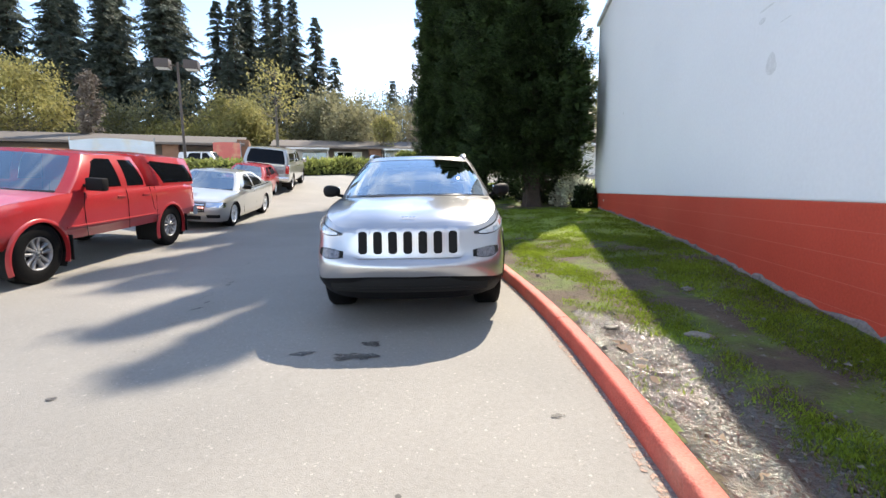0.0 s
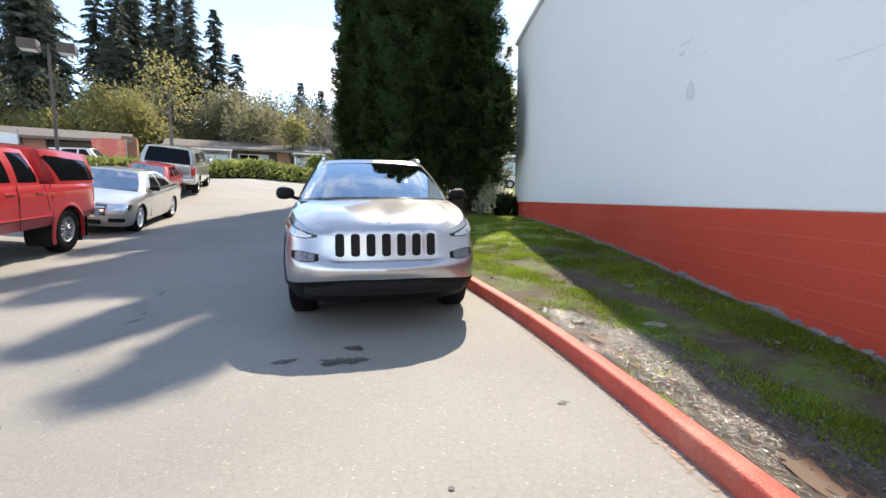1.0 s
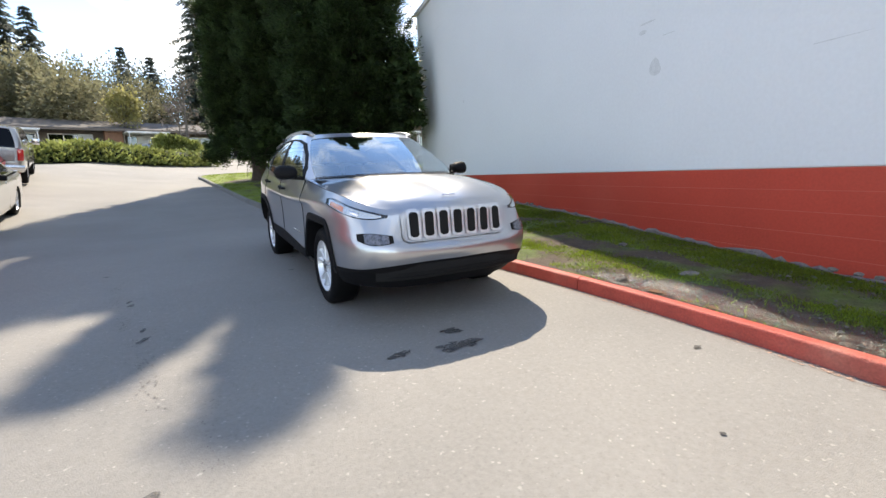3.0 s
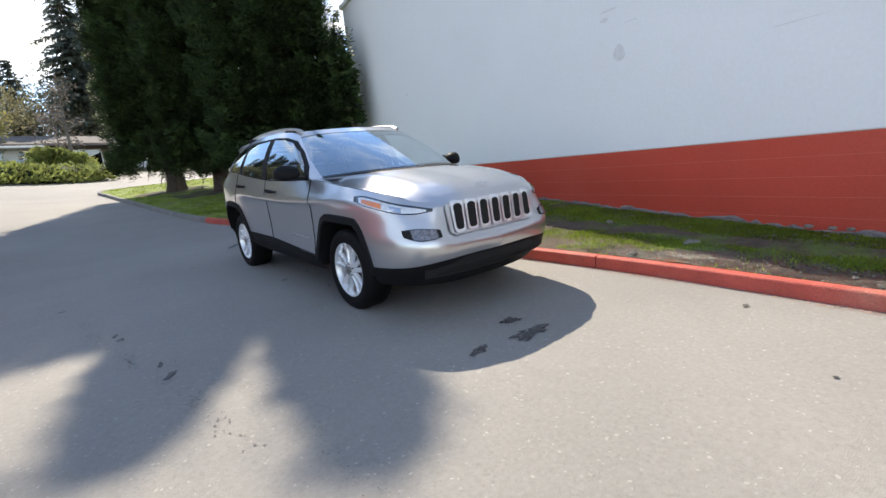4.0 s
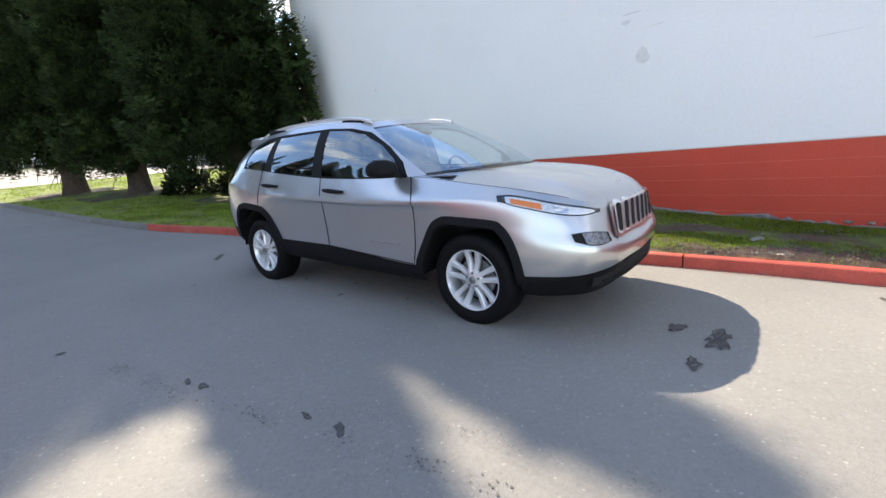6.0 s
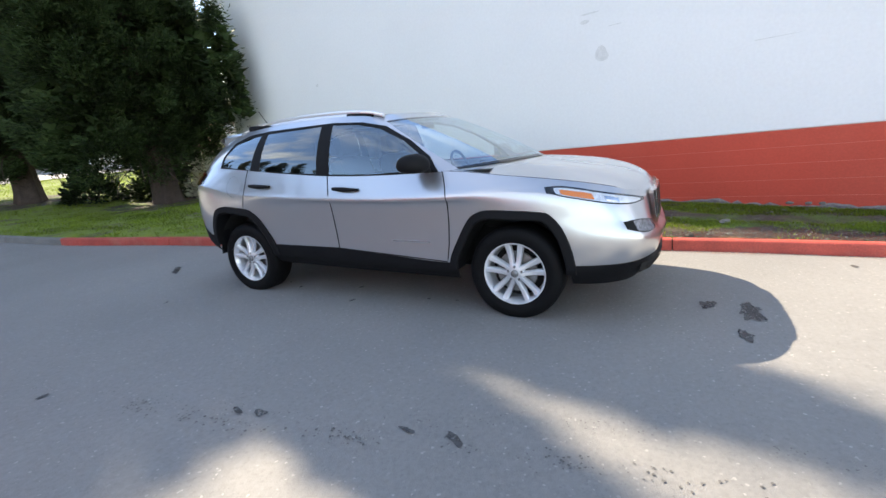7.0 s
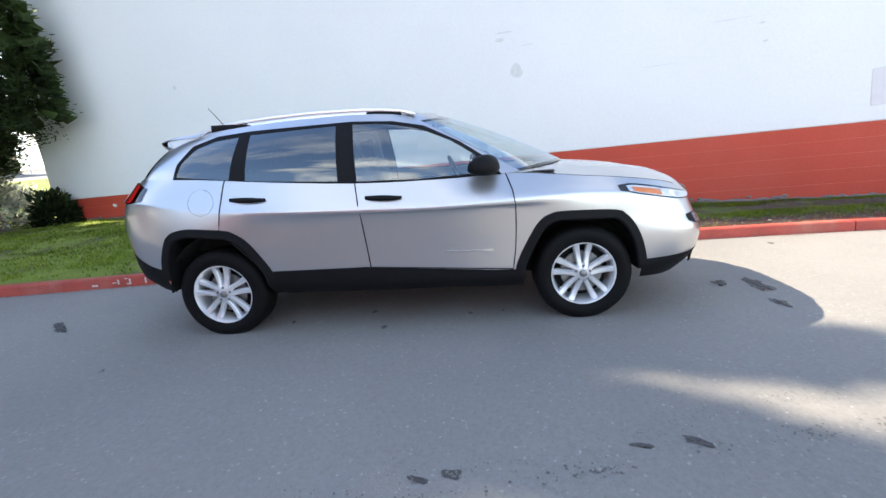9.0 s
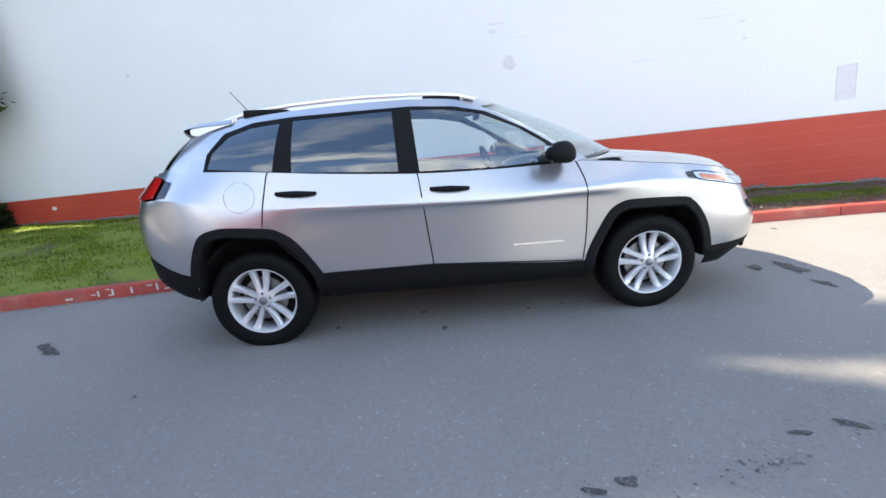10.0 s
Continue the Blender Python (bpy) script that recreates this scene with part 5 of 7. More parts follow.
        part("amber_lens", grid_patch(lamp_rows(3.42, 4.08, lambda s: top(s) - .024, lambda s: low(s) + .012, .0075), side), M_AMBER, lamp, "amber side reflector")
        part("light_strip", grid_patch(lamp_rows(2.1, 4.0, lambda s: top(s) - .020, lambda s: top(s) - .026, .0085), side), M_TRIM, lamp)
        part("projector", grid_patch(lamp_rows(2.8, 3.15, lambda s: low(s) + .044, lambda s: low(s) + .012, .008), side), M_REFLECTOR, lamp)
        pane = part("lens", grid_patch(lamp_rows(1.98, 4.24, lambda s: top(s) - .004, lambda s: low(s) + .004, .014), side), M_LENS, lamp, "clear lens")
        pane.visible_shadow = False
        # fog lamp in its pocket
        ft = smooth_of([1.72, 2.0, 2.6, 3.1], [.692, .706, .720, .712])
        fl = smooth_of([1.72, 2.0, 2.6, 3.1], [.632, .622, .622, .655])
        fog = new("fog_lamp")
        fog.parent = suv
        part("fog_surround", grid_patch(lamp_rows(1.72, 3.1, ft, fl, .003), side), M_SILVER, fog)
        part("fog_pocket", grid_patch(lamp_rows(1.80, 3.04, lambda s: ft(s) - .007, lambda s: fl(s) + .007, .005), side), M_CORE, fog)
        for a, b in ((1.92, 2.75),):
            part("fog_bowl", grid_patch(lamp_rows(a, b, lambda s: ft(s) - .012, lambda s: fl(s) + .012, .008), side), mat("smoked_bowl", (.2, .2, .22), .25, .6, vary=.8, scale=40, fine=90), fog)
        # tail lamp
        tt = smooth_of([11.15, 11.5, 12.2, 13], [1.168, 1.195, 1.205, 1.205])
        tl = smooth_of([11.15, 11.5, 12.2, 13], [1.090, 1.078, 1.08, 1.09])
        tail = new("tail_lamp")
        tail.parent = suv
        part("tail_surround", grid_patch(lamp_rows(11.12, 13.0, lambda s: tt(s) + .006, lambda s: tl(s) - .006, .004), side), M_GLOSSBLACK, tail)
        part("tail_lens", grid_patch(lamp_rows(11.38, 13.0, tt, tl, .016), side), M_TAIL, tail, "red tail lens")
        # wheel well
        for cx, cz in ((.955, .34), (3.615, .36)):
            rows = [[(cx + .425 * math.cos(a), y, cz + .44 * math.sin(a)) for a in np.linspace(.02, math.pi - .02, 24)] for y in (.5, .7, .86)]
            part("wheel_liner", grid_patch(rows, side), M_CORE, suv)
        for x in (.93, 3.63):
            wheel_parts((x, side * (.855 if x < 2 else .868), .338), side, suv)
    # hood, in two halves joined into one panel
    hood = bmesh.new()
    for side in (1, -1):
        edge = [catmull(LOWER.lines[7], s) for s in np.linspace(0, 2.62, 9)]
        run = [catmull(LOWER.lines[7], s) for s in np.linspace(2.62, 6.0, 12)]
        mid = [(.085, 0, .895), (.13, 0, .935), (.25, 0, .985), (.45, 0, 1.03), (.72, 0, 1.08), (.93, 0, 1.118)]
        back = [(.93, 0, 1.118), (.99, .3, 1.115), (1.14, .58, 1.106), (1.42, .835, 1.088)]
        def rise(u, v):
            dome = .030 * math.sin(math.pi * min(1, u * 1.05)) * math.sin(math.pi * v) ** 1.1
            ridge = .010 * math.exp(-((v - .62) / .07) ** 2) * math.sin(math.pi * u) ** .7
            return dome + ridge
        half = coons(edge, back, mid, run, 34, 26, side, rise)
        me = bpy.data.meshes.new("tmp")
        half.to_mesh(me)
        half.free()
        hood.from_mesh(me)
        bpy.data.meshes.remove(me)
    bmesh.ops.remove_doubles(hood, verts=hood.verts, dist=.0008)
    part("hood", hood, M_SILVER, suv, "silver sculpted hood")
    # hood shut line along each fender top
    for side in (1, -1):
        hb = bmesh.new()
        tube(hb, [(p[0], side * p[1], p[2] + .001) for p in [catmull(LOWER.lines[7], s) for s in np.linspace(2.62, 5.95, 30)]], .003, .003)
        part("shut_line", hb, M_CORE, suv)
    roof = bmesh.new()
    for side in (1, -1):
        mid = [(1.95, 0, 1.572), (2.3, 0, 1.592), (2.7, 0, 1.600), (3.15, 0, 1.595), (3.6, 0, 1.572), (3.98, 0, 1.54)]
        half = coons(GREEN_TOP[:4], GREEN_TOP[12:8:-1], mid, GREEN_TOP[3:10], 30, 14, side)
        me = bpy.data.meshes.new("tmp")
        half.to_mesh(me)
        half.free()
        roof.from_mesh(me)
        bpy.data.meshes.remove(me)
    bmesh.ops.remove_doubles(roof, verts=roof.verts, dist=.0008)
    part("roof", roof, M_SILVER, suv)
    # windshield with its dark band, rear glass
    for name, s0, s1, k0, k1, material in (("windshield", 0, 2.72, .12, 3.42, M_WINDSHIELD), ("rear_glass", 9.45, 12, .3, 3.5, M_DARKGLASS)):
        shell = bmesh.new()
        for side in (1, -1):
            half = GREEN.mesh(s0, s1, 26, k0, k1, 20, side)
            me = bpy.data.meshes.new("tmp")
            half.to_mesh(me)
            half.free()
            shell.from_mesh(me)
            bpy.data.meshes.remove(me)
        bmesh.ops.remove_doubles(shell, verts=shell.verts, dist=.0008)
        pane = part(name, shell, material, suv, "curved laminated windshield" if s0 == 0 else "dark tinted rear glass")
        pane.visible_shadow = False
        for side in (1, -1):
            part("glass_border", GREEN.mesh(s0, s1, 26, 0, k0, 3, side), M_GLOSSBLACK if s0 == 0 else M_SILVER, suv)
            if s0 == 0:
                part("glass_border", GREEN.mesh(s0, s1, 26, k1, 3.56, 2, side), M_GLOSSBLACK, suv)
                part("roof_header", GREEN.mesh(s0, s1, 26, 3.56, 4.0, 4, side), M_SILVER, suv, "silver front edge of the roof")
            else:
                part("glass_border", GREEN.mesh(s0, s1, 26, k1, 4.0, 3, side), M_SILVER, suv)
    # spoiler over the rear glass
    hb = bmesh.new()
    rows = []
    for y in np.linspace(-.635, .635, 17):
        q = abs(y) / .635
        d, e = .03 * q * q, .03 * q * q
        rows.append([(3.70, y, 1.570 - e), (3.90, y, 1.560 - e), (4.01 - d, y, 1.545 - e), (4.045 - d, y, 1.532 - e), (4.045 - d, y, 1.505 - e), (4.02 - d, y, 1.478 - e), (3.94 - d, y, 1.45 - e), (3.86, y, 1.44)])
    rows = [[(3.80 + (x - 3.80) * .97, y * 1.025, 1.49 + (z - 1.49) * .55) for x, y, z in rows[0]], *rows, [(3.80 + (x - 3.80) * .97, y * 1.025, 1.49 + (z - 1.49) * .55) for x, y, z in rows[-1]]]
    part("spoiler", grid_patch(rows), M_SILVER, suv, "silver roof spoiler")
    for side in (1, -1):
        hb = bmesh.new()
        outline = [(3.66, 1.548), (3.86, 1.535), (3.96, 1.515), (3.98, 1.497), (3.975, 1.47), (3.945, 1.43), (3.90, 1.40), (3.82, 1.42), (3.70, 1.50)]
        outer = [hb.verts.new((x, side * (.632 + .12 * (1.55 - z)), z)) for x, z in outline]
        inner = [hb.verts.new((x, side * .60, z - .01)) for x, z in outline]
        hb.faces.new(outer)
        hb.faces.new(inner[::-1])
        for k in range(len(outline)):
            q = (k + 1) % len(outline)
            hb.faces.new((outer[k], inner[k], inner[q], outer[q]))
        bmesh.ops.recalc_face_normals(hb, faces=hb.faces)
        bmesh.ops.bevel(hb, geom=[e for e in hb.edges if e.verts[0] in outer and e.verts[1] in outer], offset=.008, segments=2, affect="EDGES")
        part("spoiler_fin", hb, M_SILVER, suv)
    # grille: silver bezel with seven framed slots that lean with the nose
    grille = new("grille")
    grille.parent = suv
    grille["label"] = "seven-slot grille with bright frames"
    nose_s = np.linspace(0, 2.9, 30)
    nose_at = {}
    def nose(y, z):
        z = min(z, .885)
        if z not in nose_at:
            nose_at[z] = np.array([LOWER.level(q, z) for q in nose_s])
        p = nose_at[z]
        return float(np.interp(abs(y), p[:, 1], p[:, 0]))
    def slab(y0, y1, z0, z1, out, n=8, m=8, r=.02):
        rows = []
        for j in range(m + 1):
            z = z0 + (z1 - z0) * j / m
            e = min(z - z0, z1 - z)
            cut = r - math.sqrt(max(0, r * r - (r - e) ** 2)) if e < r else 0
            rows.append([(nose(y, z) - out, y, z) for y in np.linspace(y0 + cut, y1 - cut, n)])
        return rows
    part("grille_panel", grid_patch(slab(-.476, .476, .632, .872, .014, 40, 12, .05)), M_SILVER, grille)
    for k in range(7):
        yc = (k - 3) * .1265
        part("slot_frame", grid_patch(slab(yc - .055, yc + .055, .650, .880, .024, 8, 14, .024)), M_FRAME, grille, "bright slot frame")
        part("slot", grid_patch(slab(yc - .037, yc + .037, .668, .856, .0275, 8, 14, .02)), M_CORE, grille, "dark mesh slot")
    # hood badge, drawn as a plain bar
    hb = bmesh.new()
    for k, w in enumerate((.022, .022, .022, .024)):
        box(hb, (.165, -.048 + .032 * k, .966), (.018, w, .006), .002, Matrix.Rotation(radians(-22), 4, "Y"))
    part("hood_badge", hb, M_CHROME, suv, "small bright badge")
    # lower intake mouth and lip
    hb = bmesh.new()
    rows = [[(float(np.interp(abs(y), [0, .3, .55, .68], [-.004, .006, .05, .11])) + dx, y, z) for y in np.linspace(-.68, .68, 33)] for z, dx in ((.335, .03), (.345, .012), (.41, -.004), (.452, -.002), (.462, .008))]
    part("lower_intake", grid_patch(rows), M_CORE, suv, "dark lower intake")
    hb = bmesh.new()
    for z in (.37, .395, .42):
        tube(hb, [(float(np.interp(abs(y), [0, .3, .55, .68], [.012, .022, .068, .128])) - .016, y, z) for y in np.linspace(-.6, .6, 15)], .006, .008)
    part("intake_bar", hb, M_TRIMBLACK, suv)
    # cowl, wipers, antenna
    hb = bmesh.new()
    rows = [[(x + .0 * k, y, z + dz) for x, y, z in ((1.42, -.81, 1.086), (1.14, -.58, 1.108), (.99, -.3, 1.118), (.93, 0, 1.12), (.99, .3, 1.118), (1.14, .58, 1.108), (1.42, .81, 1.086))] for k, dz in ((0, .0), (1, .006))]
    rows[1] = [(x + .075, y * .97, z + .012) for x, y, z in rows[0]]
    part("cowl", grid_patch(rows), M_TRIMBLACK, suv, "black plastic cowl")
    for y0, y1 in ((.62, .02), (-.02, -.62)):
        hb = bmesh.new()
        f = lambda y: float(np.interp(abs(y), [0, .3, .58, .8], [.98, 1.03, 1.175, 1.43]))
        tube(hb, [(f(y) + .012, y, 1.147 - .02 * abs(y)) for y in np.linspace(y0, y1, 8)], .014, .014)
        part("wiper", hb, M_TRIMBLACK, suv)
    hb = bmesh.new()
    rod(hb, (3.70, .30, 1.575), (3.68, .30, 1.60), .018, .012)
    rod(hb, (3.68, .30, 1.60), (3.80, .30, 1.76), .0035, .0025)
    part("antenna", hb, M_TRIMBLACK, suv, "short whip antenna")
    # underside and inside
    hb = bmesh.new()
    box(hb, (2.2, 0, .46), (3.9, 1.06, .36), .04)
    box(hb, (2.3, 0, .40), (1.7, 1.64, .2), .02)
    box(hb, (.72, 0, .76), (1.1, 1.1, .3), .04)
    box(hb, (3.75, 0, .86), (.9, 1.2, .45), .04)
    box(hb, (2.36, .835, .74), (1.8, .03, .54), .01)
    box(hb, (2.36, -.835, .74), (1.8, .03, .54), .01)
    box(hb, (3.7, .80, 1.03), (.5, .05, .24), .01)
    box(hb, (3.7, -.80, 1.03), (.5, .05, .24), .01)
    part("floor_pan", hb, M_CORE, suv, "dark underside")
    hb = bmesh.new()
    rows = [[(x, y, float(np.interp(x, [1.1, 1.3, 1.55, 1.75], [1.08, 1.09, 1.07, .95])) + .02 * math.cos(y * 2)) for y in np.linspace(-.80, .80, 15)] for x in (1.1, 1.2, 1.35, 1.5, 1.62, 1.7, 1.74)]
    part("dashboard", grid_patch(rows), M_DASH, suv)
    hb = bmesh.new()
    lathe(hb, [(.183 + .014 * math.cos(a), .014 * math.sin(a)) for a in np.linspace(0, 2 * math.pi, 10)], 30, Matrix.Translation((1.83, -.37, 1.03)) @ Matrix.Rotation(radians(-68), 4, "Y"))
    rod(hb, (1.83, -.37, 1.03), (1.64, -.37, .96), .035, .05)
    box(hb, (1.83, -.37, 1.03), (.03, .3, .05), .01, Matrix.Rotation(radians(22), 4, "Y"))
    part("steering_wheel", hb, M_DASH, suv, "dark steering wheel")
    hb = bmesh.new()
    box(hb, (1.98, 0, 1.46), (.03, .22, .06), .015)
    rod(hb, (1.98, 0, 1.48), (1.99, 0, 1.575), .008)
    part("inside_mirror", hb, M_DASH, suv)
    for y in (-.38, .38):
        seat(suv, 2.22, y)
    seat(suv, 3.05, -.42, .5)
    seat(suv, 3.05, .42, .5)
    hb = bmesh.new()
    rows = [[(x, y, 1.545 + .03 * (1 - abs(y) / .6) - .03 * max(0, (x - 3.2))) for y in (-.58, -.3, 0, .3, .58)] for x in (2.12, 2.5, 3, 3.4, 3.8)]
    part("headliner", grid_patch(rows), M_LINER, suv)
    return suv


build_suv()

# ---- the other parked vehicles ----
def car_pose(o, f):
    """Local axes as the suv's: x back, y to its right, z up; o: under the nose; f: heading. It leans with the land."""
    f = Vector((f[0], f[1], 0)).normalized()
    a, b = Vector((o[0], o[1], land(*o))), Vector((o[0] - f.x * 4, o[1] - f.y * 4, 0))
    b.z = land(b.x, b.y)
    back = (b - a).normalized()
    right = Vector((f.y, -f.x, 0))
    c = a + right * 1.6
    c.z = land(c.x, c.y)
    right = (c - a).normalized()
    up = back.cross(right).normalized()
    right = up.cross(back)
    return Matrix(((back.x, right.x, up.x, a.x), (back.y, right.y, up.y, a.y), (back.z, right.z, up.z, a.z), (0, 0, 0, 1)))


def join_halves(make):
    whole = bmesh.new()
    for side in (1, -1):
        half = make(side)
        me = bpy.data.meshes.new("tmp")
        half.to_mesh(me)
        half.free()
        whole.from_mesh(me)
        bpy.data.meshes.remove(me)
    bmesh.ops.remove_doubles(whole, verts=whole.verts, dist=.0008)
    return whole


def glasshouse(car, paint, x0b, x0t, x1t, x1b, zb0, zb1, zt, wb, wt, panes, front=True, rear=True, glass=None, crown=.03):
    xm = (x0b + x1b) / 2 + .1
    tm = (x0t + x1t) / 2
    low = np.array([(x0b, 0, zb0), (x0b + .05, .5 * wb, zb0), (x0b + .2, .93 * wb, zb0), (x0b + .42, wb, zb0), (xm, wb, (zb0 + zb1) / 2), (x1b - .28, wb * .985, zb1), (x1b - .07, .92 * wb, zb1), (x1b, .5 * wb, zb1), (x1b, 0, zb1)])
    top = np.array([(x0t, 0, zt), (x0t + .015, .5 * wt, zt - .006), (x0t + .06, .9 * wt, zt - .025), (x0t + .18, wt, zt - .03), (tm, wt, zt - .02), (x1t - .15, wt * .99, zt - .035), (x1t - .04, .9 * wt, zt - .03), (x1t, .5 * wt, zt - .012), (x1t, 0, zt - .006)])
    def line(f):
        p = low * (1 - f) + top * f
        p[:, 1] += 4 * f * (1 - f) * .03 * np.minimum(1, p[:, 1] / .6)
        return p
    band = Band([line(f) for f in (0, .33, .67, 1)])
    for side in (1, -1):
        bm = band.mesh(1.75 if front else 0, 6.3 if rear else 8, 50, 0, 3, 14, side)
        for name, poly, material in panes:
            faces = [f for f in bm.faces if abs(f.calc_center_median().y) > .6 * wt]
            got = clip(bm, poly, faces)
            if got:
                pane = take(bm, got)
                for v in pane.verts:
                    v.co.y -= side * .006
                ob = part(name, pane, material, car, "dark side glass")
                ob.visible_shadow = False
        part("cab_frame", bm, paint, car)
    for on, name, a, b in ((front, "windshield", 0, 1.75), (rear, "rear_glass", 6.3, 8)):
        if on:
            ob = part(name, join_halves(lambda s: band.mesh(a, b, 14, .18, 2.75, 12, s)), glass or M_WINDSHIELD, car, "tinted glass")
            ob.visible_shadow = False
            for k0, k1 in ((0, .18), (2.75, 3)):
                part("glass_border", join_halves(lambda s: band.mesh(a, b, 14, k0, k1, 2, s)), M_GLOSSBLACK if k0 == 0 else paint, car)
    mid = [(x0t, 0, zt), ((x0t * 2 + x1t) / 3, 0, zt + crown), ((x0t + 2 * x1t) / 3, 0, zt + crown), (x1t, 0, zt - .006)]
    part("roof", join_halves(lambda s: coons(top[:4], top[8:4:-1], mid, top[3:6], 16, 10, s)), paint, car)
    return band


def vehicle(name, label, category, o, f, paint, L, W, axles, r, zb, hood, deck, roof, clad=None, rim=.2, track=None, tail=True, face=-1, plate=True, clearance=.2, arch=1.16, hoodlift=.02, alloy=None):
    """zb: heights of lower edge, middle line and of the belt at nose, cowl, cabin and tail. hood: x where it ends; deck: x where a boot lid or bed top begins, or None."""
    car = thing(name, label, category, m=car_pose(o, f))
    w = W / 2
    xf, xr = axles
    z_lo, z_mid, z_nose, z_cowl, z_belt, z_tail = zb
    xm = (xf + xr) / 2
    def line(fx, rx, ww, z1, z2, z3, z4, tuck=0.0):
        return [(fx, 0, z1), (fx + .025, .5 * ww, z1), (fx + .15, .86 * ww, z1), (fx + .38, .97 * ww, z1 + (z2 - z1) * .4), (xf + .05, ww, z1 + (z2 - z1) * .7), (hood, ww - tuck, z2), (xm + .3, ww - tuck, z3), (xr, ww - tuck * .6, (z3 + z4) / 2), (L - rx - .16, .93 * ww - tuck * .5, z4), (L - rx - .02, .55 * ww, z4), (L - rx, 0, z4)]
    band = Band([
        line(.10, .10, w * .95, z_lo, z_lo, z_lo, z_lo + .04),
        line(.03, .03, w * .99, z_lo + .12, z_lo + .12, z_lo + .12, z_lo + .16),
        line(.0, .0, w, (z_lo + z_mid) / 2 + .08, z_mid - .14, z_mid - .14, z_mid - .08),
        line(.02, .02, w * 1.0, z_mid, z_mid + .04, z_mid + .04, z_mid + .06),
        line(.06, .05, w * .99, z_nose - .07, (z_cowl + z_mid) / 2 + .06, (z_belt + z_mid) / 2 + .08, (z_tail + z_mid) / 2 + .1, .005),
        line(.10, .06, w * .955, z_nose, z_cowl, z_belt, z_tail, .01)])
    wells = []
    for ax in (xf, xr):
        wells.append([(ax + r * arch * math.cos(a), r * .98 + r * arch * math.sin(a)) for a in np.linspace(-.55, math.pi + .55, 20)])
    for side in (1, -1):
        bm = band.mesh(0, 10, 110, 0, 5, 26, side)
        for well in wells:
            faces = [q for q in bm.faces if abs(q.calc_center_median().y) > .6 * w]
            bmesh.ops.delete(bm, geom=clip(bm, well, faces), context="FACES")
        part("body_side", bm, paint, car)
        for ax in (xf, xr):
            rows = [[(ax + r * (arch + .01) * math.cos(a), y, r * .98 + r * (arch + .01) * math.sin(a)) for a in np.linspace(-.5, math.pi + .5, 18)] for y in (w * .55, w * .8, w * .985)]
            part("wheel_liner", grid_patch(rows, side), M_CORE, car)
            wheel_parts((ax, side * (w - .035), r), side, car, r, .22, rim, alloy=alloy)
    edge = [band.lines[5][i] for i in (0, 1, 2, 3)]
    run = [catmull(band.lines[5], s) for s in np.linspace(3, 5, 8)]
    mid = [(.10, 0, z_nose), (.2, 0, z_nose + .03), ((hood + .1) / 2, 0, (z_nose + z_cowl) / 2 + .05), (hood - .25, 0, z_cowl + .03)]
    back = [(hood - .25, 0, z_cowl + .03), (hood - .2, .5 * w, z_cowl + .02), (hood, w * .955 - .01, z_cowl)]
    part("hood", join_halves(lambda s: coons(edge, back, mid, run, 18, 14, s, lambda u, v: hoodlift * math.sin(math.pi * u) * math.sin(math.pi * v))), paint, car)
    if deck is not None:
        s0 = float(np.interp(deck, [p[0] for p in band.lines[5]][:9], range(9)))
        run = [catmull(band.lines[5], s) for s in np.linspace(s0, 8, 8)]
        edge = [catmull(band.lines[5], s) for s in (10, 9.3, 8.6, 8)]
        mid = [(deck, 0, z_tail + .03), ((deck + L) / 2, 0, z_tail + .035), (L - .06, 0, z_tail)]
        back = [mid[0], (deck, .5 * w, z_tail + .02), tuple(run[0])]
        part("boot_lid", join_halves(lambda s: coons(back, edge, mid, run, 10, 12, s)), paint, car)
    # dark middle, so that nothing shows through
    hb = bmesh.new()
    box(hb, (L / 2, 0, (z_lo + z_mid) / 2 + .06), (L - .5, W * .62, z_mid - z_lo), .03)
    box(hb, (xm, 0, (z_lo + z_mid) / 2 + .02), (xr - xf - 2.3 * r, W * .93, z_mid - z_lo - .04), .02)
    box(hb, (hood + .9, 0, z_mid + .02), (1.9, W * .9, .1), .02)
    part("underbody", hb, M_CORE, car)
    return car, band


def patch(car, name, band, s0, s1, z0, z1, out, side, material, label="", n=10, m=4):
    rows = [[band.level(s, z0 + (z1 - z0) * j / m, out) for s in np.linspace(s0, s1, n)] for j in range(m + 1)]
    return part(name, grid_patch(rows, side), material, car, label)


def side_mirror(car, x, y, z, side, material, sx=.08, sy=.11, sz=.075):
    hb = bmesh.new()
    box(hb, (x, side * (y + sy), z), (sx * 1.6, sy * 2, sz * 2), .03)
    rod(hb, (x, side * (y - .06), z - .03), (x, side * (y + .06), z - .02), .025)
    part("door_mirror", hb, material, car, "black door mirror")


def pull(car, x, y, z, side, material, name="door_handle"):
    hb = bmesh.new()
    box(hb, (x, side * y, z), (.2, .035, .04), .012)
    part(name, hb, material, car)


def groove(car, pts, side, name="shut_line"):
    hb = bmesh.new()
    tube(hb, [(x, side * y, z) for x, y, z in pts], .008, .008)
    part(name, hb, M_CORE, car)


def squash(car, fx, fz):
    """Sets a vehicle's length and height by a factor, its wheels kept round."""
    for ob in car.children:
        if ob.type == "MESH":
            ob.data.transform(Matrix.Diagonal((fx, 1, fz, 1)))
        else:
            hub = next(c for c in ob.children if c.name.startswith("tyre"))
            mid = sum((v.co.x for v in hub.data.vertices)) / len(hub.data.vertices)
            ob.location.x = mid * (fx - 1)


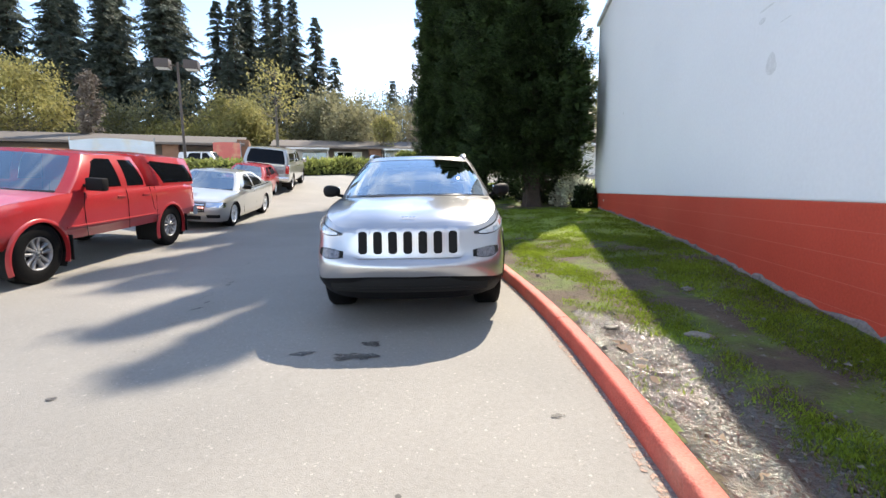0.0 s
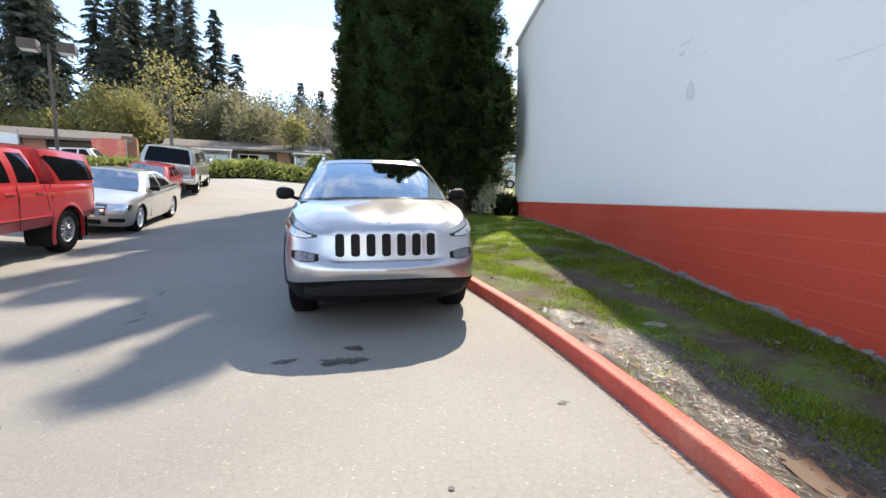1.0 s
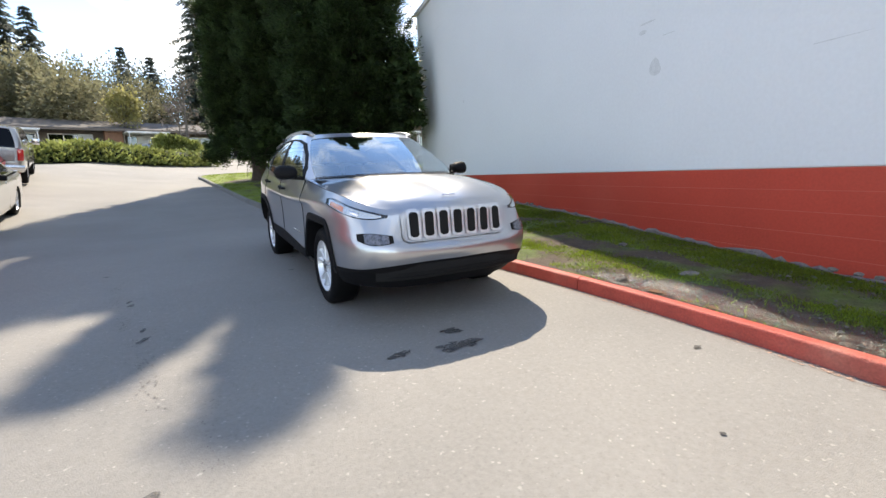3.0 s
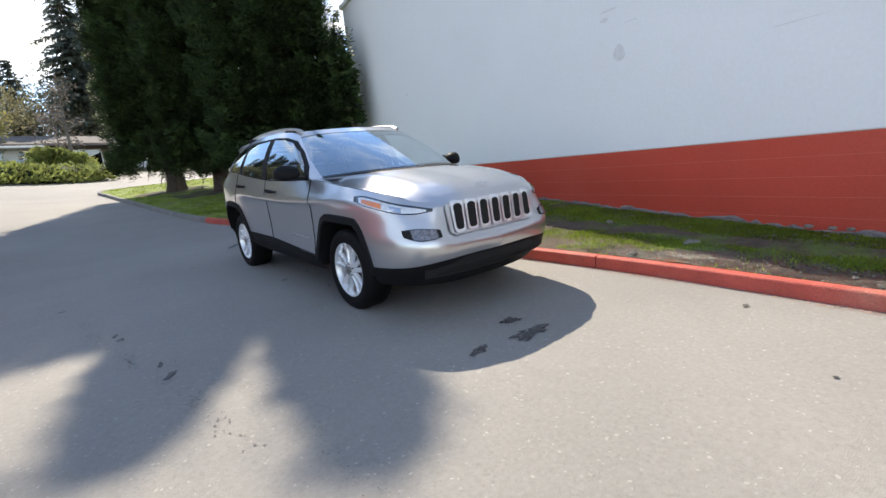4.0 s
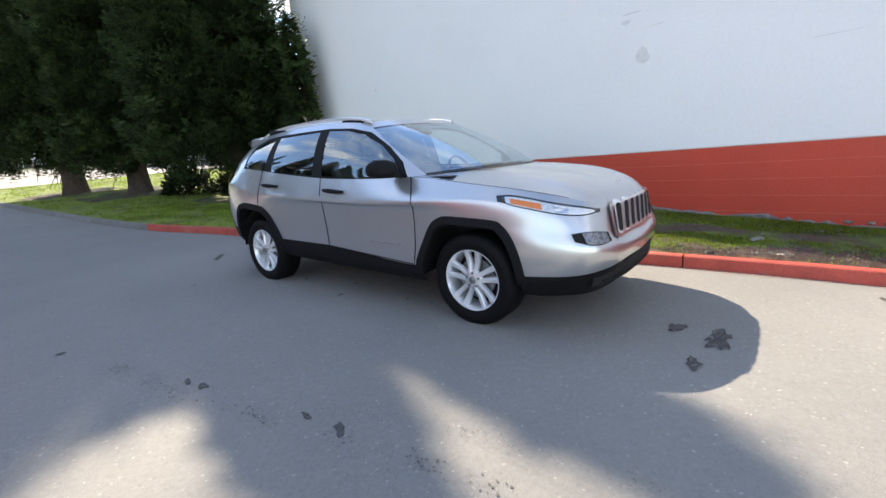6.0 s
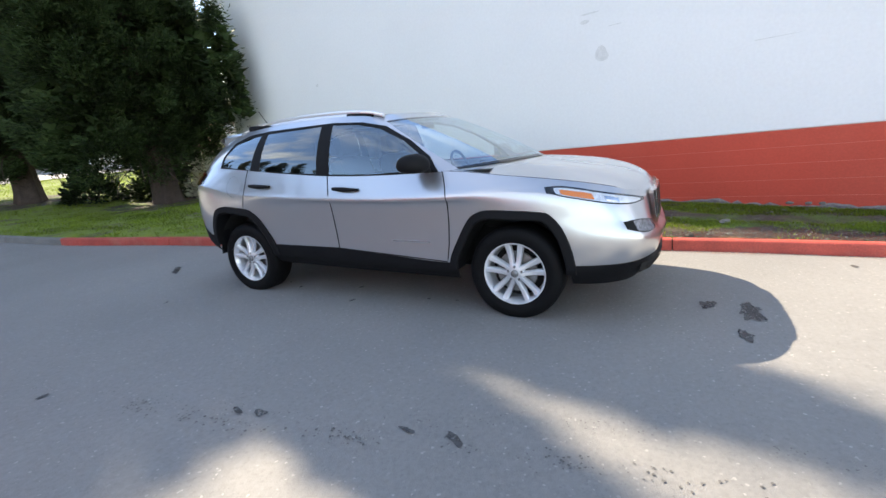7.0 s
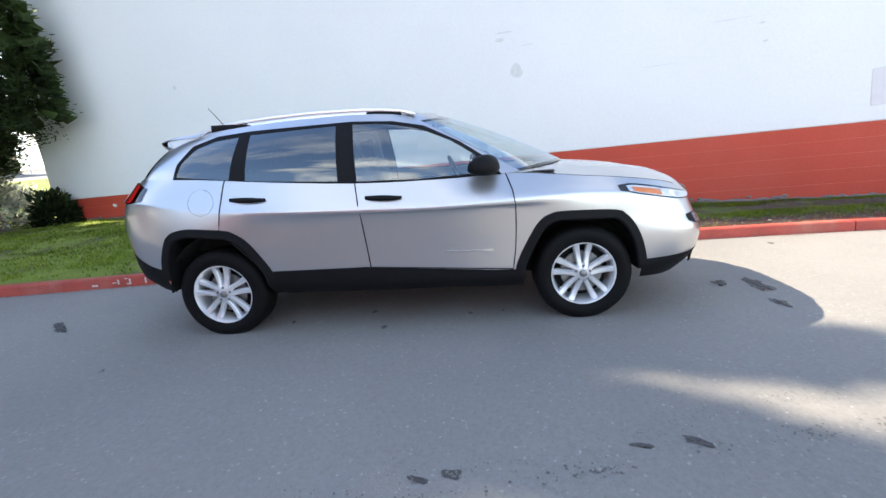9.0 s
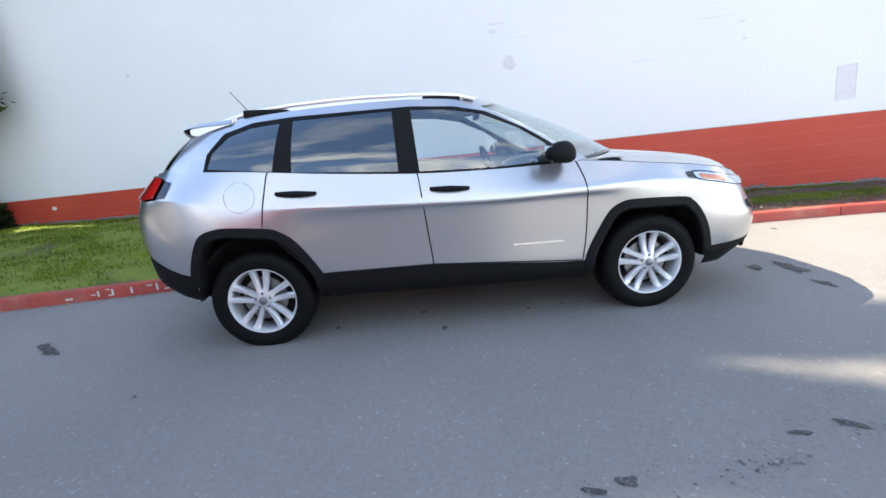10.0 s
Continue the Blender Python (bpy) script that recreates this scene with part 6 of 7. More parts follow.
# red crew-cab pickup with a canopy over its bed
truck, tb = vehicle("pickup_truck", "red crew-cab pickup with a matching canopy, facing the lane", "pickup truck", (-6.38, 3.62), (.225, -.974), M_TRUCKRED,
                    5.15, 1.80, (.86, 3.96), .385, (.52, .82, 1.02, 1.17, 1.20, 1.20), 1.42, None, 1.76, rim=.205, arch=1.2, alloy=M_DULLALLOY)
glasshouse(truck, M_TRUCKRED, 1.22, 1.92, 3.25, 3.42, 1.17, 1.20, 1.75, .84, .66,
           (("front_window", [(1.80, 1.23), (2.10, 1.62), (2.22, 1.67), (2.55, 1.67), (2.60, 1.23)], M_DARKGLASS), ("rear_window", [(2.75, 1.23), (2.73, 1.66), (3.08, 1.66), (3.24, 1.30), (3.22, 1.23)], M_DARKGLASS)), rear=False)
glasshouse(truck, M_TRUCKRED, 3.40, 3.42, 5.0, 5.10, 1.20, 1.20, 1.76, .85, .70,
           (("canopy_window", [(3.52, 1.62), (3.60, 1.66), (4.75, 1.60), (4.98, 1.28), (4.9, 1.25), (3.80, 1.25)], M_DARKGLASS),), front=False, glass=M_DARKGLASS)
for s in (1, -1):
    for ax in (.86, 3.96):
        hb = []
        for a in np.linspace(-.35, math.pi + .35, 26):
            c, d = math.cos(a), math.sin(a)
            hb.append([(ax + (.385 * q) * c, y, .377 + .385 * q * d) for q, y in ((1.33, .885), (1.30, .899), (1.24, .910), (1.18, .910), (1.165, .86))])
        part("wheel_flare", grid_patch(hb, s), M_TRUCKRED, truck, "red flared wheel arch")
        hb = bmesh.new()
        box(hb, (ax + .47, s * .82, .42), (.015, .25, .36), .004)
        part("mud_flap", hb, M_RUBBER, truck)
    side_mirror(truck, 1.78, .88, 1.30, s, M_TRIMBLACK, .09, .12, .095)
    for x in (2.50, 3.16):
        pull(truck, x, .885, 1.07, s, M_TRUCKRED)
    groove(truck, [(1.72, .87, 1.18), (1.66, .897, 1.0), (1.66, .905, .8), (1.70, .90, .52)], s)
    groove(truck, [(2.64, .872, 1.2), (2.65, .90, 1.0), (2.65, .905, .75), (2.65, .90, .52)], s)
    groove(truck, [(3.3, .872, 1.2), (3.32, .90, 1.0), (3.38, .905, .78)], s)
    groove(truck, [(3.45, .872, 1.2), (3.46, .90, 1.0), (3.46, .905, .78), (3.46, .9, .55)], s)
    hb = bmesh.new()
    tube(hb, [(1.3, s * .905, .70), (2.3, s * .912, .70), (3.4, s * .905, .70)], .02, .03)
    part("side_moulding", hb, M_TRUCKRED, truck)
    patch(truck, "headlamp", tb, 1.25, 2.7, .84, .97, .012, s, M_REFLECTOR, "clear headlamp")
    patch(truck, "tail_lamp", tb, 7.9, 8.35, .85, 1.12, .008, s, M_TAIL, "red tail lamp")
for nm, x, z, mt in (("front_bumper", -.02, .62, M_REDPAINT), ("rear_bumper", 5.16, .62, M_CHROME)):
    hb = bmesh.new()
    tube(hb, [(x + .22 * (1 if x < 1 else -1) * (abs(y) / .88) ** 3, y, z) for y in np.linspace(-.88, .88, 17)], .10, .19)
    part(nm, hb, mt, truck, "bright metal bumper")
patch(truck, "grille", tb, 0, 1.15, .78, .98, .012, 1, M_STEEL)
patch(truck, "grille", tb, 0, 1.15, .78, .98, .012, -1, M_STEEL)

hb = bmesh.new()
box(hb, (4.2, 0, 1.4), (1.4, 1.3, .5), .05)
part("canopy_inside", hb, M_CORE, truck, "dark inside of the canopy")

squash(truck, .955, .94)

# pale silver sedan behind it
sedan, sb = vehicle("sedan", "pale silver four-door sedan parked behind the red pickup", "car", (-7.48, 8.99), (.281, -.96), M_SEDAN,
                    4.80, 1.83, (.96, 3.66), .325, (.22, .60, .74, .93, .95, 1.02), 1.55, 4.15, 1.42, rim=.215)
glasshouse(sedan, M_SEDAN, 1.22, 2.0, 3.35, 4.15, .93, 1.0, 1.42, .82, .58,
           (("front_window", [(1.86, .985), (2.32, 1.335), (2.62, 1.355), (2.66, .99)], M_DARKGLASS), ("rear_window", [(2.74, .99), (2.71, 1.355), (3.1, 1.345), (3.45, 1.20), (3.56, 1.02)], M_DARKGLASS)))
for s in (1, -1):
    side_mirror(sedan, 1.80, .85, 1.02, s, M_TRIMBLACK, .07, .09, .06)
    for x in (2.58, 3.5):
        pull(sedan, x, .90, .86, s, M_SEDAN)
    groove(sedan, [(1.62, .86, .93), (1.58, .905, .75), (1.60, .915, .5), (1.65, .91, .3)], s)
    groove(sedan, [(2.70, .87, .95), (2.71, .905, .75), (2.71, .915, .5), (2.71, .91, .3)], s)
    patch(sedan, "headlamp", sb, 1.25, 2.9, .60, .715, .012, s, M_REFLECTOR, "clear angular headlamp")
    patch(sedan, "fog_recess", sb, 1.3, 2.2, .33, .42, .008, s, M_CORE)
    patch(sedan, "tail_lamp", sb, 7.9, 8.9, .78, .96, .01, s, M_TAIL, "red tail lamp")
    for k in range(3):
        patch(sedan, "grille_bar", sb, 0, 1.15, .505 + .065 * k, .545 + .065 * k, .016, s, M_CHROME, "chrome grille bar", 8, 2)
    patch(sedan, "grille_mouth", sb, 0, 1.18, .48, .70, .010, s, M_CORE)
    patch(sedan, "lower_intake", sb, 0, 1.0, .28, .38, .010, s, M_CORE)
hb = bmesh.new()
box(hb, (-.028, 0, .44), (.012, .31, .11), .006)
part("number_plate", hb, M_PLATE, sedan, "plain number plate")

squash(sedan, 1.02, .91)

# red hatchback behind the sedan
hatch, xb = vehicle("hatchback", "small red hatchback parked behind the silver sedan", "car", (-9.75, 14.35), (.30, -.954), M_REDPAINT,
                    4.2, 1.74, (.85, 3.42), .31, (.2, .6, .72, .92, .94, 1.0), 1.3, 4.0, 1.42, rim=.2)
glasshouse(hatch, M_REDPAINT, 1.05, 1.75, 3.5, 4.05, .92, .98, 1.42, .79, .58,
           (("front_window", [(1.65, .98), (2.1, 1.335), (2.35, 1.355), (2.4, .985)], M_DARKGLASS), ("rear_window", [(2.48, .985), (2.45, 1.355), (3.1, 1.34), (3.45, 1.05)], M_DARKGLASS)))
for s in (1, -1):
    side_mirror(hatch, 1.6, .82, 1.0, s, M_REDPAINT, .06, .08, .055)
    patch(hatch, "headlamp", xb, 1.3, 2.8, .6, .70, .012, s, M_REFLECTOR)
    patch(hatch, "tail_lamp", xb, 7.9, 8.8, .75, .95, .01, s, M_TAIL)

hatch.matrix_world = hatch.matrix_world @ Matrix.Scale(.86, 4)

# white pickup with a canopy, tail to the lane; silver-grey paint carries its shade
white, wb = vehicle("pickup_truck", "white pickup, greyed for its shaded tail, with a dark-windowed canopy, tail towards the lane", "pickup truck", (-12.5, 22.9), (-.34, .94), M_SEDAN,
                    5.65, 1.98, (.95, 4.45), .40, (.42, .82, 1.06, 1.20, 1.24, 1.24), 1.45, None, 1.9, rim=.215, arch=1.15)
glasshouse(white, M_SEDAN, 1.25, 1.95, 3.3, 3.48, 1.2, 1.24, 1.86, .92, .74,
           (("front_window", [(1.85, 1.28), (2.15, 1.72), (2.6, 1.76), (2.66, 1.28)], M_DARKGLASS), ("rear_window", [(2.76, 1.28), (2.74, 1.76), (3.15, 1.74), (3.28, 1.28)], M_DARKGLASS)), rear=False)
glasshouse(white, M_SEDAN, 3.46, 3.48, 5.35, 5.58, 1.24, 1.24, 1.90, .94, .78,
           (("canopy_window", [(3.7, 1.36), (3.72, 1.72), (5.1, 1.72), (5.22, 1.36)], M_DARKGLASS),), front=False, glass=M_DARKGLASS)
hb = bmesh.new()
tube(hb, [(5.72 - .12 * (abs(y) / .95) ** 4, y, .62) for y in np.linspace(-.95, .95, 15)], .12, .18)
part("rear_bumper", hb, M_CHROME, white, "chrome rear bumper")
hb = bmesh.new()
box(hb, (4.45, 0, 1.5), (1.75, 1.5, .5), .05)
part("canopy_inside", hb, M_CORE, white, "dark inside of the canopy")
hb = bmesh.new()
box(hb, (5.655, 0, 1.0), (.02, 1.5, .34), .02)
part("tailgate", hb, M_DULLALLOY, white, "grey tailgate panel")
for s in (1, -1):
    side_mirror(white, 1.85, .98, 1.34, s, M_CHROME, .08, .12, .11)
    for x in (2.58, 3.2):
        pull(white, x, .975, 1.1, s, M_CHROME)
    hb = bmesh.new()
    box(hb, (5.60, s * .885, 1.03), (.10, .15, .36), .03)
    part("tail_lamp", hb, M_TAIL, white, "tall red tail lamp")

squash(white, 1, .96)

# cars far off, between hedge and shops
def far_car(name, label, o, f, paint, L, W, H, van=False):
    c, b = vehicle(name, label, "car", o, f, paint, L, W, (.9, L - 1.0), .33, (.25, .65, .85, 1.0, 1.02, 1.04), 1.4, None if van else L - .7, H, rim=.2)
    glasshouse(c, paint, 1.15, 1.8, L - (.25 if van else 1.3), L - (.08 if van else .7), 1.0, 1.02, H, W * .45, W * .36,
               (("front_window", [(1.75, 1.06), (2.1, H - .1), (2.5, H - .08), (2.55, 1.06)], M_DARKGLASS), ("rear_window", [(2.65, 1.06), (2.62, H - .08), (L - 1.1, H - .1), (L - .8, 1.06)], M_DARKGLASS)), glass=M_DARKGLASS)
    return c


far_car("suv", "white suv parked beyond the hedge", (-24.0, 35.5), (.95, .3), M_WHITEPAINT, 4.6, 1.85, 1.75, True)
far_car("sedan", "pale blue-grey sedan parked before the shops", (-15.0, 49.0), (-.9, -.3), M_BLUEPAINT, 4.6, 1.8, 1.42)
far_car("sedan", "white sedan parked far off before the shops", (-45.0, 30.0), (.9, .35), M_WHITEPAINT, 4.6, 1.8, 1.42)
far_car("sedan", "dark red sedan parked far off before the shops", (-50.5, 28.0), (.9, .35), M_REDPAINT, 4.6, 1.8, 1.42)
far_car("sedan", "blue sedan parked beyond the red pickup", (-16.5, 15.5), (.4, -.9), M_BLUEPAINT, 4.6, 1.8, 1.45)

# ---- shops beyond the hedge ----
def shop_row(a, b, roof_z, label, gable):
    a, b = Vector(a), Vector(b)
    d = (b - a).normalized()
    n = Vector((-d.y, d.x))           # away from the lane
    ln = (b - a).length
    base = min(land(a.x, a.y), land(b.x, b.y))
    house = thing("shop_building", label, "building", "low shops", Matrix(((d.x, n.x, 0, a.x), (d.y, n.y, 0, a.y), (0, 0, 1, 0), (0, 0, 0, 1))))
    eave, depth = roof_z - 1.45, 12.0
    bm = bmesh.new()
    box(bm, (ln / 2, depth / 2, (base - 1 + eave) / 2), (ln, depth - 1.0, eave - base + 1), .02)
    part("wall", bm, M_FACADE, house, "dark shop front wall")
    bm = bmesh.new()
    rows = [[(x, y, z) for x in np.linspace(-.8, ln + .8, 12)] for y, z in ((-1.4, eave - .06), (-1.4, eave + .14), (4.0, roof_z), (depth - 4, roof_z), (depth + 1.4, eave))]
    part("roof", grid_patch(rows), M_ROOF, house, "low grey shingle roof")
    bm = bmesh.new()
    box(bm, (ln / 2, -1.42, eave + .03), (ln + 1.6, .05, .26), .01)
    part("fascia", bm, M_FACADE, house)
    k = 0
    x = 1.2
    while x < ln - 3:
        w = 3.4 if k % 3 else 4.6
        if k % 4 == 2:
            bm = bmesh.new()
            box(bm, (x + .7, -.4, (base + eave) / 2), (1.5, 1.0, eave - base), .02)
            part("brick_pier", bm, M_BRICK, house, "brown brick pier")
            x += 1.8
        win = new("shop_window")
        win.parent = house
        bm = bmesh.new()
        for q in (0, w / 3, 2 * w / 3, w):
            box(bm, (x + q, .45, base + 1.35), (.09, .1, 2.3), .01)
        box(bm, (x + w / 2, .45, base + 2.45), (w, .1, .1), .01)
        part("window_frame", bm, M_TRIM, win)
        for q in range(3):
            bm = bmesh.new()
            box(bm, (x + w / 6 + q * w / 3, .47, base + 1.35), (w / 3 - .1, .02, 2.1))
            part("pane", bm, M_PRIVACY if (k + q) % 3 else M_PLATE, win)
        if k % 2 == 0:
            bm = bmesh.new()
            box(bm, (x + w / 2, -.9, base + 2.62), (w + .4, 2.6, .18), .03)
            part("awning", bm, M_TRIM, house, "white flat awning")
            for q in (0, 1):
                bm = bmesh.new()
                rod(bm, (x + q * w, -2.1, base - .3), (x + q * w, -2.1, base + 2.6), .05)
                part("awning_post", bm, M_TRIM, house)
        x += w + .9
        k += 1
    if gable:
        bm = bmesh.new()
        box(bm, (ln + .6, 2.0, (base + eave) / 2 + .3), (1.2, 5.0, eave - base + .8), .03)
        part("end_pier", bm, M_BRICK, house, "brown brick end wall")
    return house


shop_row((-64.0, 26.5), (-31.0, 46.0), 8.0, "long low shop row with a grey roof", True)
shop_row((-29.0, 51.0), (2.0, 66.0), 8.2, "low shop row with white awnings and brick piers", False)

# bright banners by the shops
for nm, lab, x, y, z, w, h, c, ya in (("banner", "faded red advertising banner on a frame", -29.5, 42.0, 1.6, 2.6, 2.2, (.62, .16, .13), 20), ("banner", "pale advertising banner on a frame", -25.0, 24.5, 1.7, 4.6, 1.3, (.62, .68, .72), 25)):
    ob = thing(nm, lab, "banner", m=pose(x, y, land(x, y), 0, 0, ya))
    bm = bmesh.new()
    rows = [[(q, .12 * math.sin(q * 1.3), z + t + .12 * math.cos(q * .9)) for q in np.linspace(-w / 2, w / 2, 16)] for t in np.linspace(-h / 2, h / 2, 6)]
    part("cloth", grid_patch(rows), mat("banner_cloth", c, .8, vary=.15, scale=1.2, second=(.7, .55, .3), blend=(.52, .7)), ob)
    for q in (-w / 2, w / 2):
        bm = bmesh.new()
        rod(bm, (q, .05, -.2), (q, .05, z + h / 2 + .2), .04)
        part("post", bm, M_STEEL, ob)

# ---- lamp post with two box heads ----
def lamp_post(x, y, top):
    p = thing("street_lamp", "brown parking-lot lamp post with two box heads", "street lamp", m=pose(x, y, land(x, y), 0, 0, 25))
    h = top - land(x, y)
    bm = bmesh.new()
    rod(bm, (0, 0, -.3), (0, 0, h), .11, .08, 12)
    part("pole", bm, M_POLE, p)
    bm = bmesh.new()
    rod(bm, (0, 0, -.2), (0, 0, .7), .26, .26, 16)
    part("footing", bm, M_KERB_GREY, p)
    for s in (-1, 1):
        bm = bmesh.new()
        rod(bm, (0, 0, h - .25), (s * .45, 0, h - .2), .04)
        part("arm", bm, M_POLE, p)
        bm = bmesh.new()
        box(bm, (s * .95, 0, h - .15), (.95, .8, .62), .03)
        hd = part("lamp_head", bm, M_POLE, p, "square brown lamp head")
        bm = bmesh.new()
        box(bm, (s * .95, 0, h - .47), (.8, .65, .03), .01)
        part("lens", bm, M_PLATE, hd)
    return p


lamp_post(-24.5, 30.0, 10.8)

# ---- hedge of low spreading conifers ----
def hedge(points, width, height, seed):
    rng = np.random.default_rng(seed)
    h = thing("hedge", "dense low spreading evergreen hedge", "hedge")
    path = spline(points, 120)
    c, o = [], []
    for _ in range(17000):
        i = int(rng.integers(0, len(path)))
        x0, y0 = path[i] + rng.normal(0, .12, 2)
        a = rng.uniform(0, 6.283)
        e = rng.uniform(.05, 1.0)
        hump = height * (.72 + .35 * noise.noise((x0 * .45, y0 * .45, seed)) + .18 * noise.noise((x0 * 1.4, y0 * 1.4, 2)))
        r = width * .5 * math.sqrt(max(0, 1 - e * e * .8)) * rng.uniform(.75, 1.05)
        x, y = x0 + r * math.cos(a), y0 + r * math.sin(a)
        c.append((x, y, land(x, y) + e * hump))
        o.append((math.cos(a) * .8, math.sin(a) * .8, .5))
    v, f = kites(c, o, .27, -.05, .5, rng)
    leaf_part("foliage", v, f, M_HEDGE, h)
    # near-black blobs along the middle: the hedge's inner shade, put in as colour
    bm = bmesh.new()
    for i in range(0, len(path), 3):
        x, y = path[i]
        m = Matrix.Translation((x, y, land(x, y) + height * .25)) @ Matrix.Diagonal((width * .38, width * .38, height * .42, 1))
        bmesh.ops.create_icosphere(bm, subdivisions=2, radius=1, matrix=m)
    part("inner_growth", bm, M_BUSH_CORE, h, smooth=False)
    return h


hedge([(-8.2, 38.3), (-11.0, 34.0), (-14.5, 30.2), (-19.0, 28.2), (-25.0, 27.0)], 3.4, 1.35, 2)
hedge([(-9.2, 42.5), (-10.5, 42.0)], 2.6, 2.2, 5)


# ---- shrubs by the far end of the wall ----
def shrub(x, y, r, h, material, label, seed, n=1500, size=.14):
    rng = np.random.default_rng(seed)
    s = thing("shrub", label, "shrub", m=pose(x, y, verge_z(x, y) - .05))
    u = rng.normal(0, 1, (n, 3))
    u /= np.linalg.norm(u, axis=1, keepdims=True)
    u[:, 2] = np.abs(u[:, 2])
    k = rng.uniform(.55, 1.05, n) * np.array([1 + .3 * noise.noise(tuple(q * 2 + seed)) for q in u])
    v, f = kites(u * k[:, None] * np.array((r, r, h)), u, size, -.05, .55, rng)
    leaf_part("foliage", v, f, material, s)
    for _ in range(6):
        a = rng.uniform(0, 6.28)
        bm = bmesh.new()
        rod(bm, (0, 0, 0), (r * .6 * math.cos(a), r * .6 * math.sin(a), h * .7), .02, .008, 5)
        part("stem", bm, M_BARK, s)
    return s


shrub(2.0, 16.2, .75, 1.15, M_PALE_LEAF, "shrub with pale variegated leaves by the wall", 3)
shrub(2.3, 15.2, .4, .7, M_BUSH, "dark low shrub against the red wall", 4)
shrub(.95, 17.6, .9, .8, M_BUSH, "dark low shrub under the cedars", 6, 1800)
shrub(-.45, 18.3, .75, .8, M_BUSH, "dark low shrub between the cedars", 7, 1600)
shrub(1.7, 17.2, 1.0, 1.9, M_BUSH, "dark shrub behind the cedar trunk", 8, 1800)


# ---- trees ----
def fir_mesh(height, radius, seed, bare=.12):
    rng = np.random.default_rng(seed)
    c, o, sz = [], [], []
    levels = int(height * 1.9)
    for k in range(levels):
        t = bare + (1 - bare) * (k + rng.uniform(0, .6)) / levels
        z = t * height
        rr = radius * (1 - t) ** .7 * rng.uniform(.5, 1.2) + .3
        for b in range(int(rng.integers(6, 10))):
            a = rng.uniform(0, 6.283)
            ln = rr * rng.uniform(.6, 1.15)
            for q in np.linspace(.15, 1, 11):
                x, y = ln * q * math.cos(a), ln * q * math.sin(a)
                zz = z + .12 * ln * q - .42 * ln * q * q
                for s in (-1.3, -.6, .6, 1.3):
                    c.append((x, y, zz))
                    o.append((math.cos(a + s * .75), math.sin(a + s * .75), -.35))
                    sz.append(max(.42, ln * .3 * (1.15 - .6 * q)))
    v, f = kites(c, o, np.array(sz), .3, .26, rng)
    bm = bmesh.new()
    rod(bm, (0, 0, -.5), (0, 0, height * .97), .32 * height / 25, .03, 8)
    return v, f, bm


def fir_group():
    kinds = []
    for h, r, seed, bare in ((36, 6.2, 1, .18), (30, 5.6, 2, .12), (39, 5.6, 3, .32), (21, 4.2, 4, .05)):
        v, f, bm = fir_mesh(h, r, seed, bare)
        t = thing("fir_tree", "tall dark fir standing behind the shops", "tree", "tall firs")
        leaf_part("crown", v, f, M_FIR, t)
        part("trunk", bm, M_BARK, t)
        kinds.append(t)
    places = [(-92, 62, 0, .95), (-86, 66, 2, 1.0), (-80, 70, 0, 1.1), (-75, 64, 1, 1.1), (-71, 72, 2, 1.05), (-67, 66, 0, .95), (-60, 72, 2, 1.1), (-57, 67, 0, 1.05), (-53, 75, 1, 1.0), (-48, 72, 1, .95), (-44, 76, 2, .8), (-40, 73, 0, .82), (-36, 78, 1, .9), (-31, 74, 3, .9), (-36, 70, 2, .7),
              (-22, 92, 3, .85), (-27, 95, 3, .95), (-16, 92, 3, .8), (-11, 96, 3, .85), (-5, 94, 3, .8), (1, 97, 3, .9), (-98, 55, 1, 1.0), (-104, 50, 0, .9), (8, 95, 3, .9), (16, 92, 1, .7), (-12.5, 79, 1, .95), (-10, 82, 0, .8), (-83, 75, 1, 1.1), (-63, 76, 1, 1.15), (-50, 79, 2, 1.0), (-77, 77, 2, 1.0), (-69, 60, 3, 1.0), (-88, 58, 3, 1.1), (-46, 67, 3, .9)]
    used = set()
    rng = random.Random(3)
    for x, y, k, s in places:
        m = Matrix.Translation((x, y, land(x, y))) @ Matrix.Rotation(rng.uniform(0, 6), 4, "Z")
        if k not in used:
            used.add(k)
            kinds[k].matrix_world = m @ Matrix.Scale(s, 4)
        else:
            t = copy_thing(kinds[k], m)
            t.scale = (s, s, s)


fir_group()


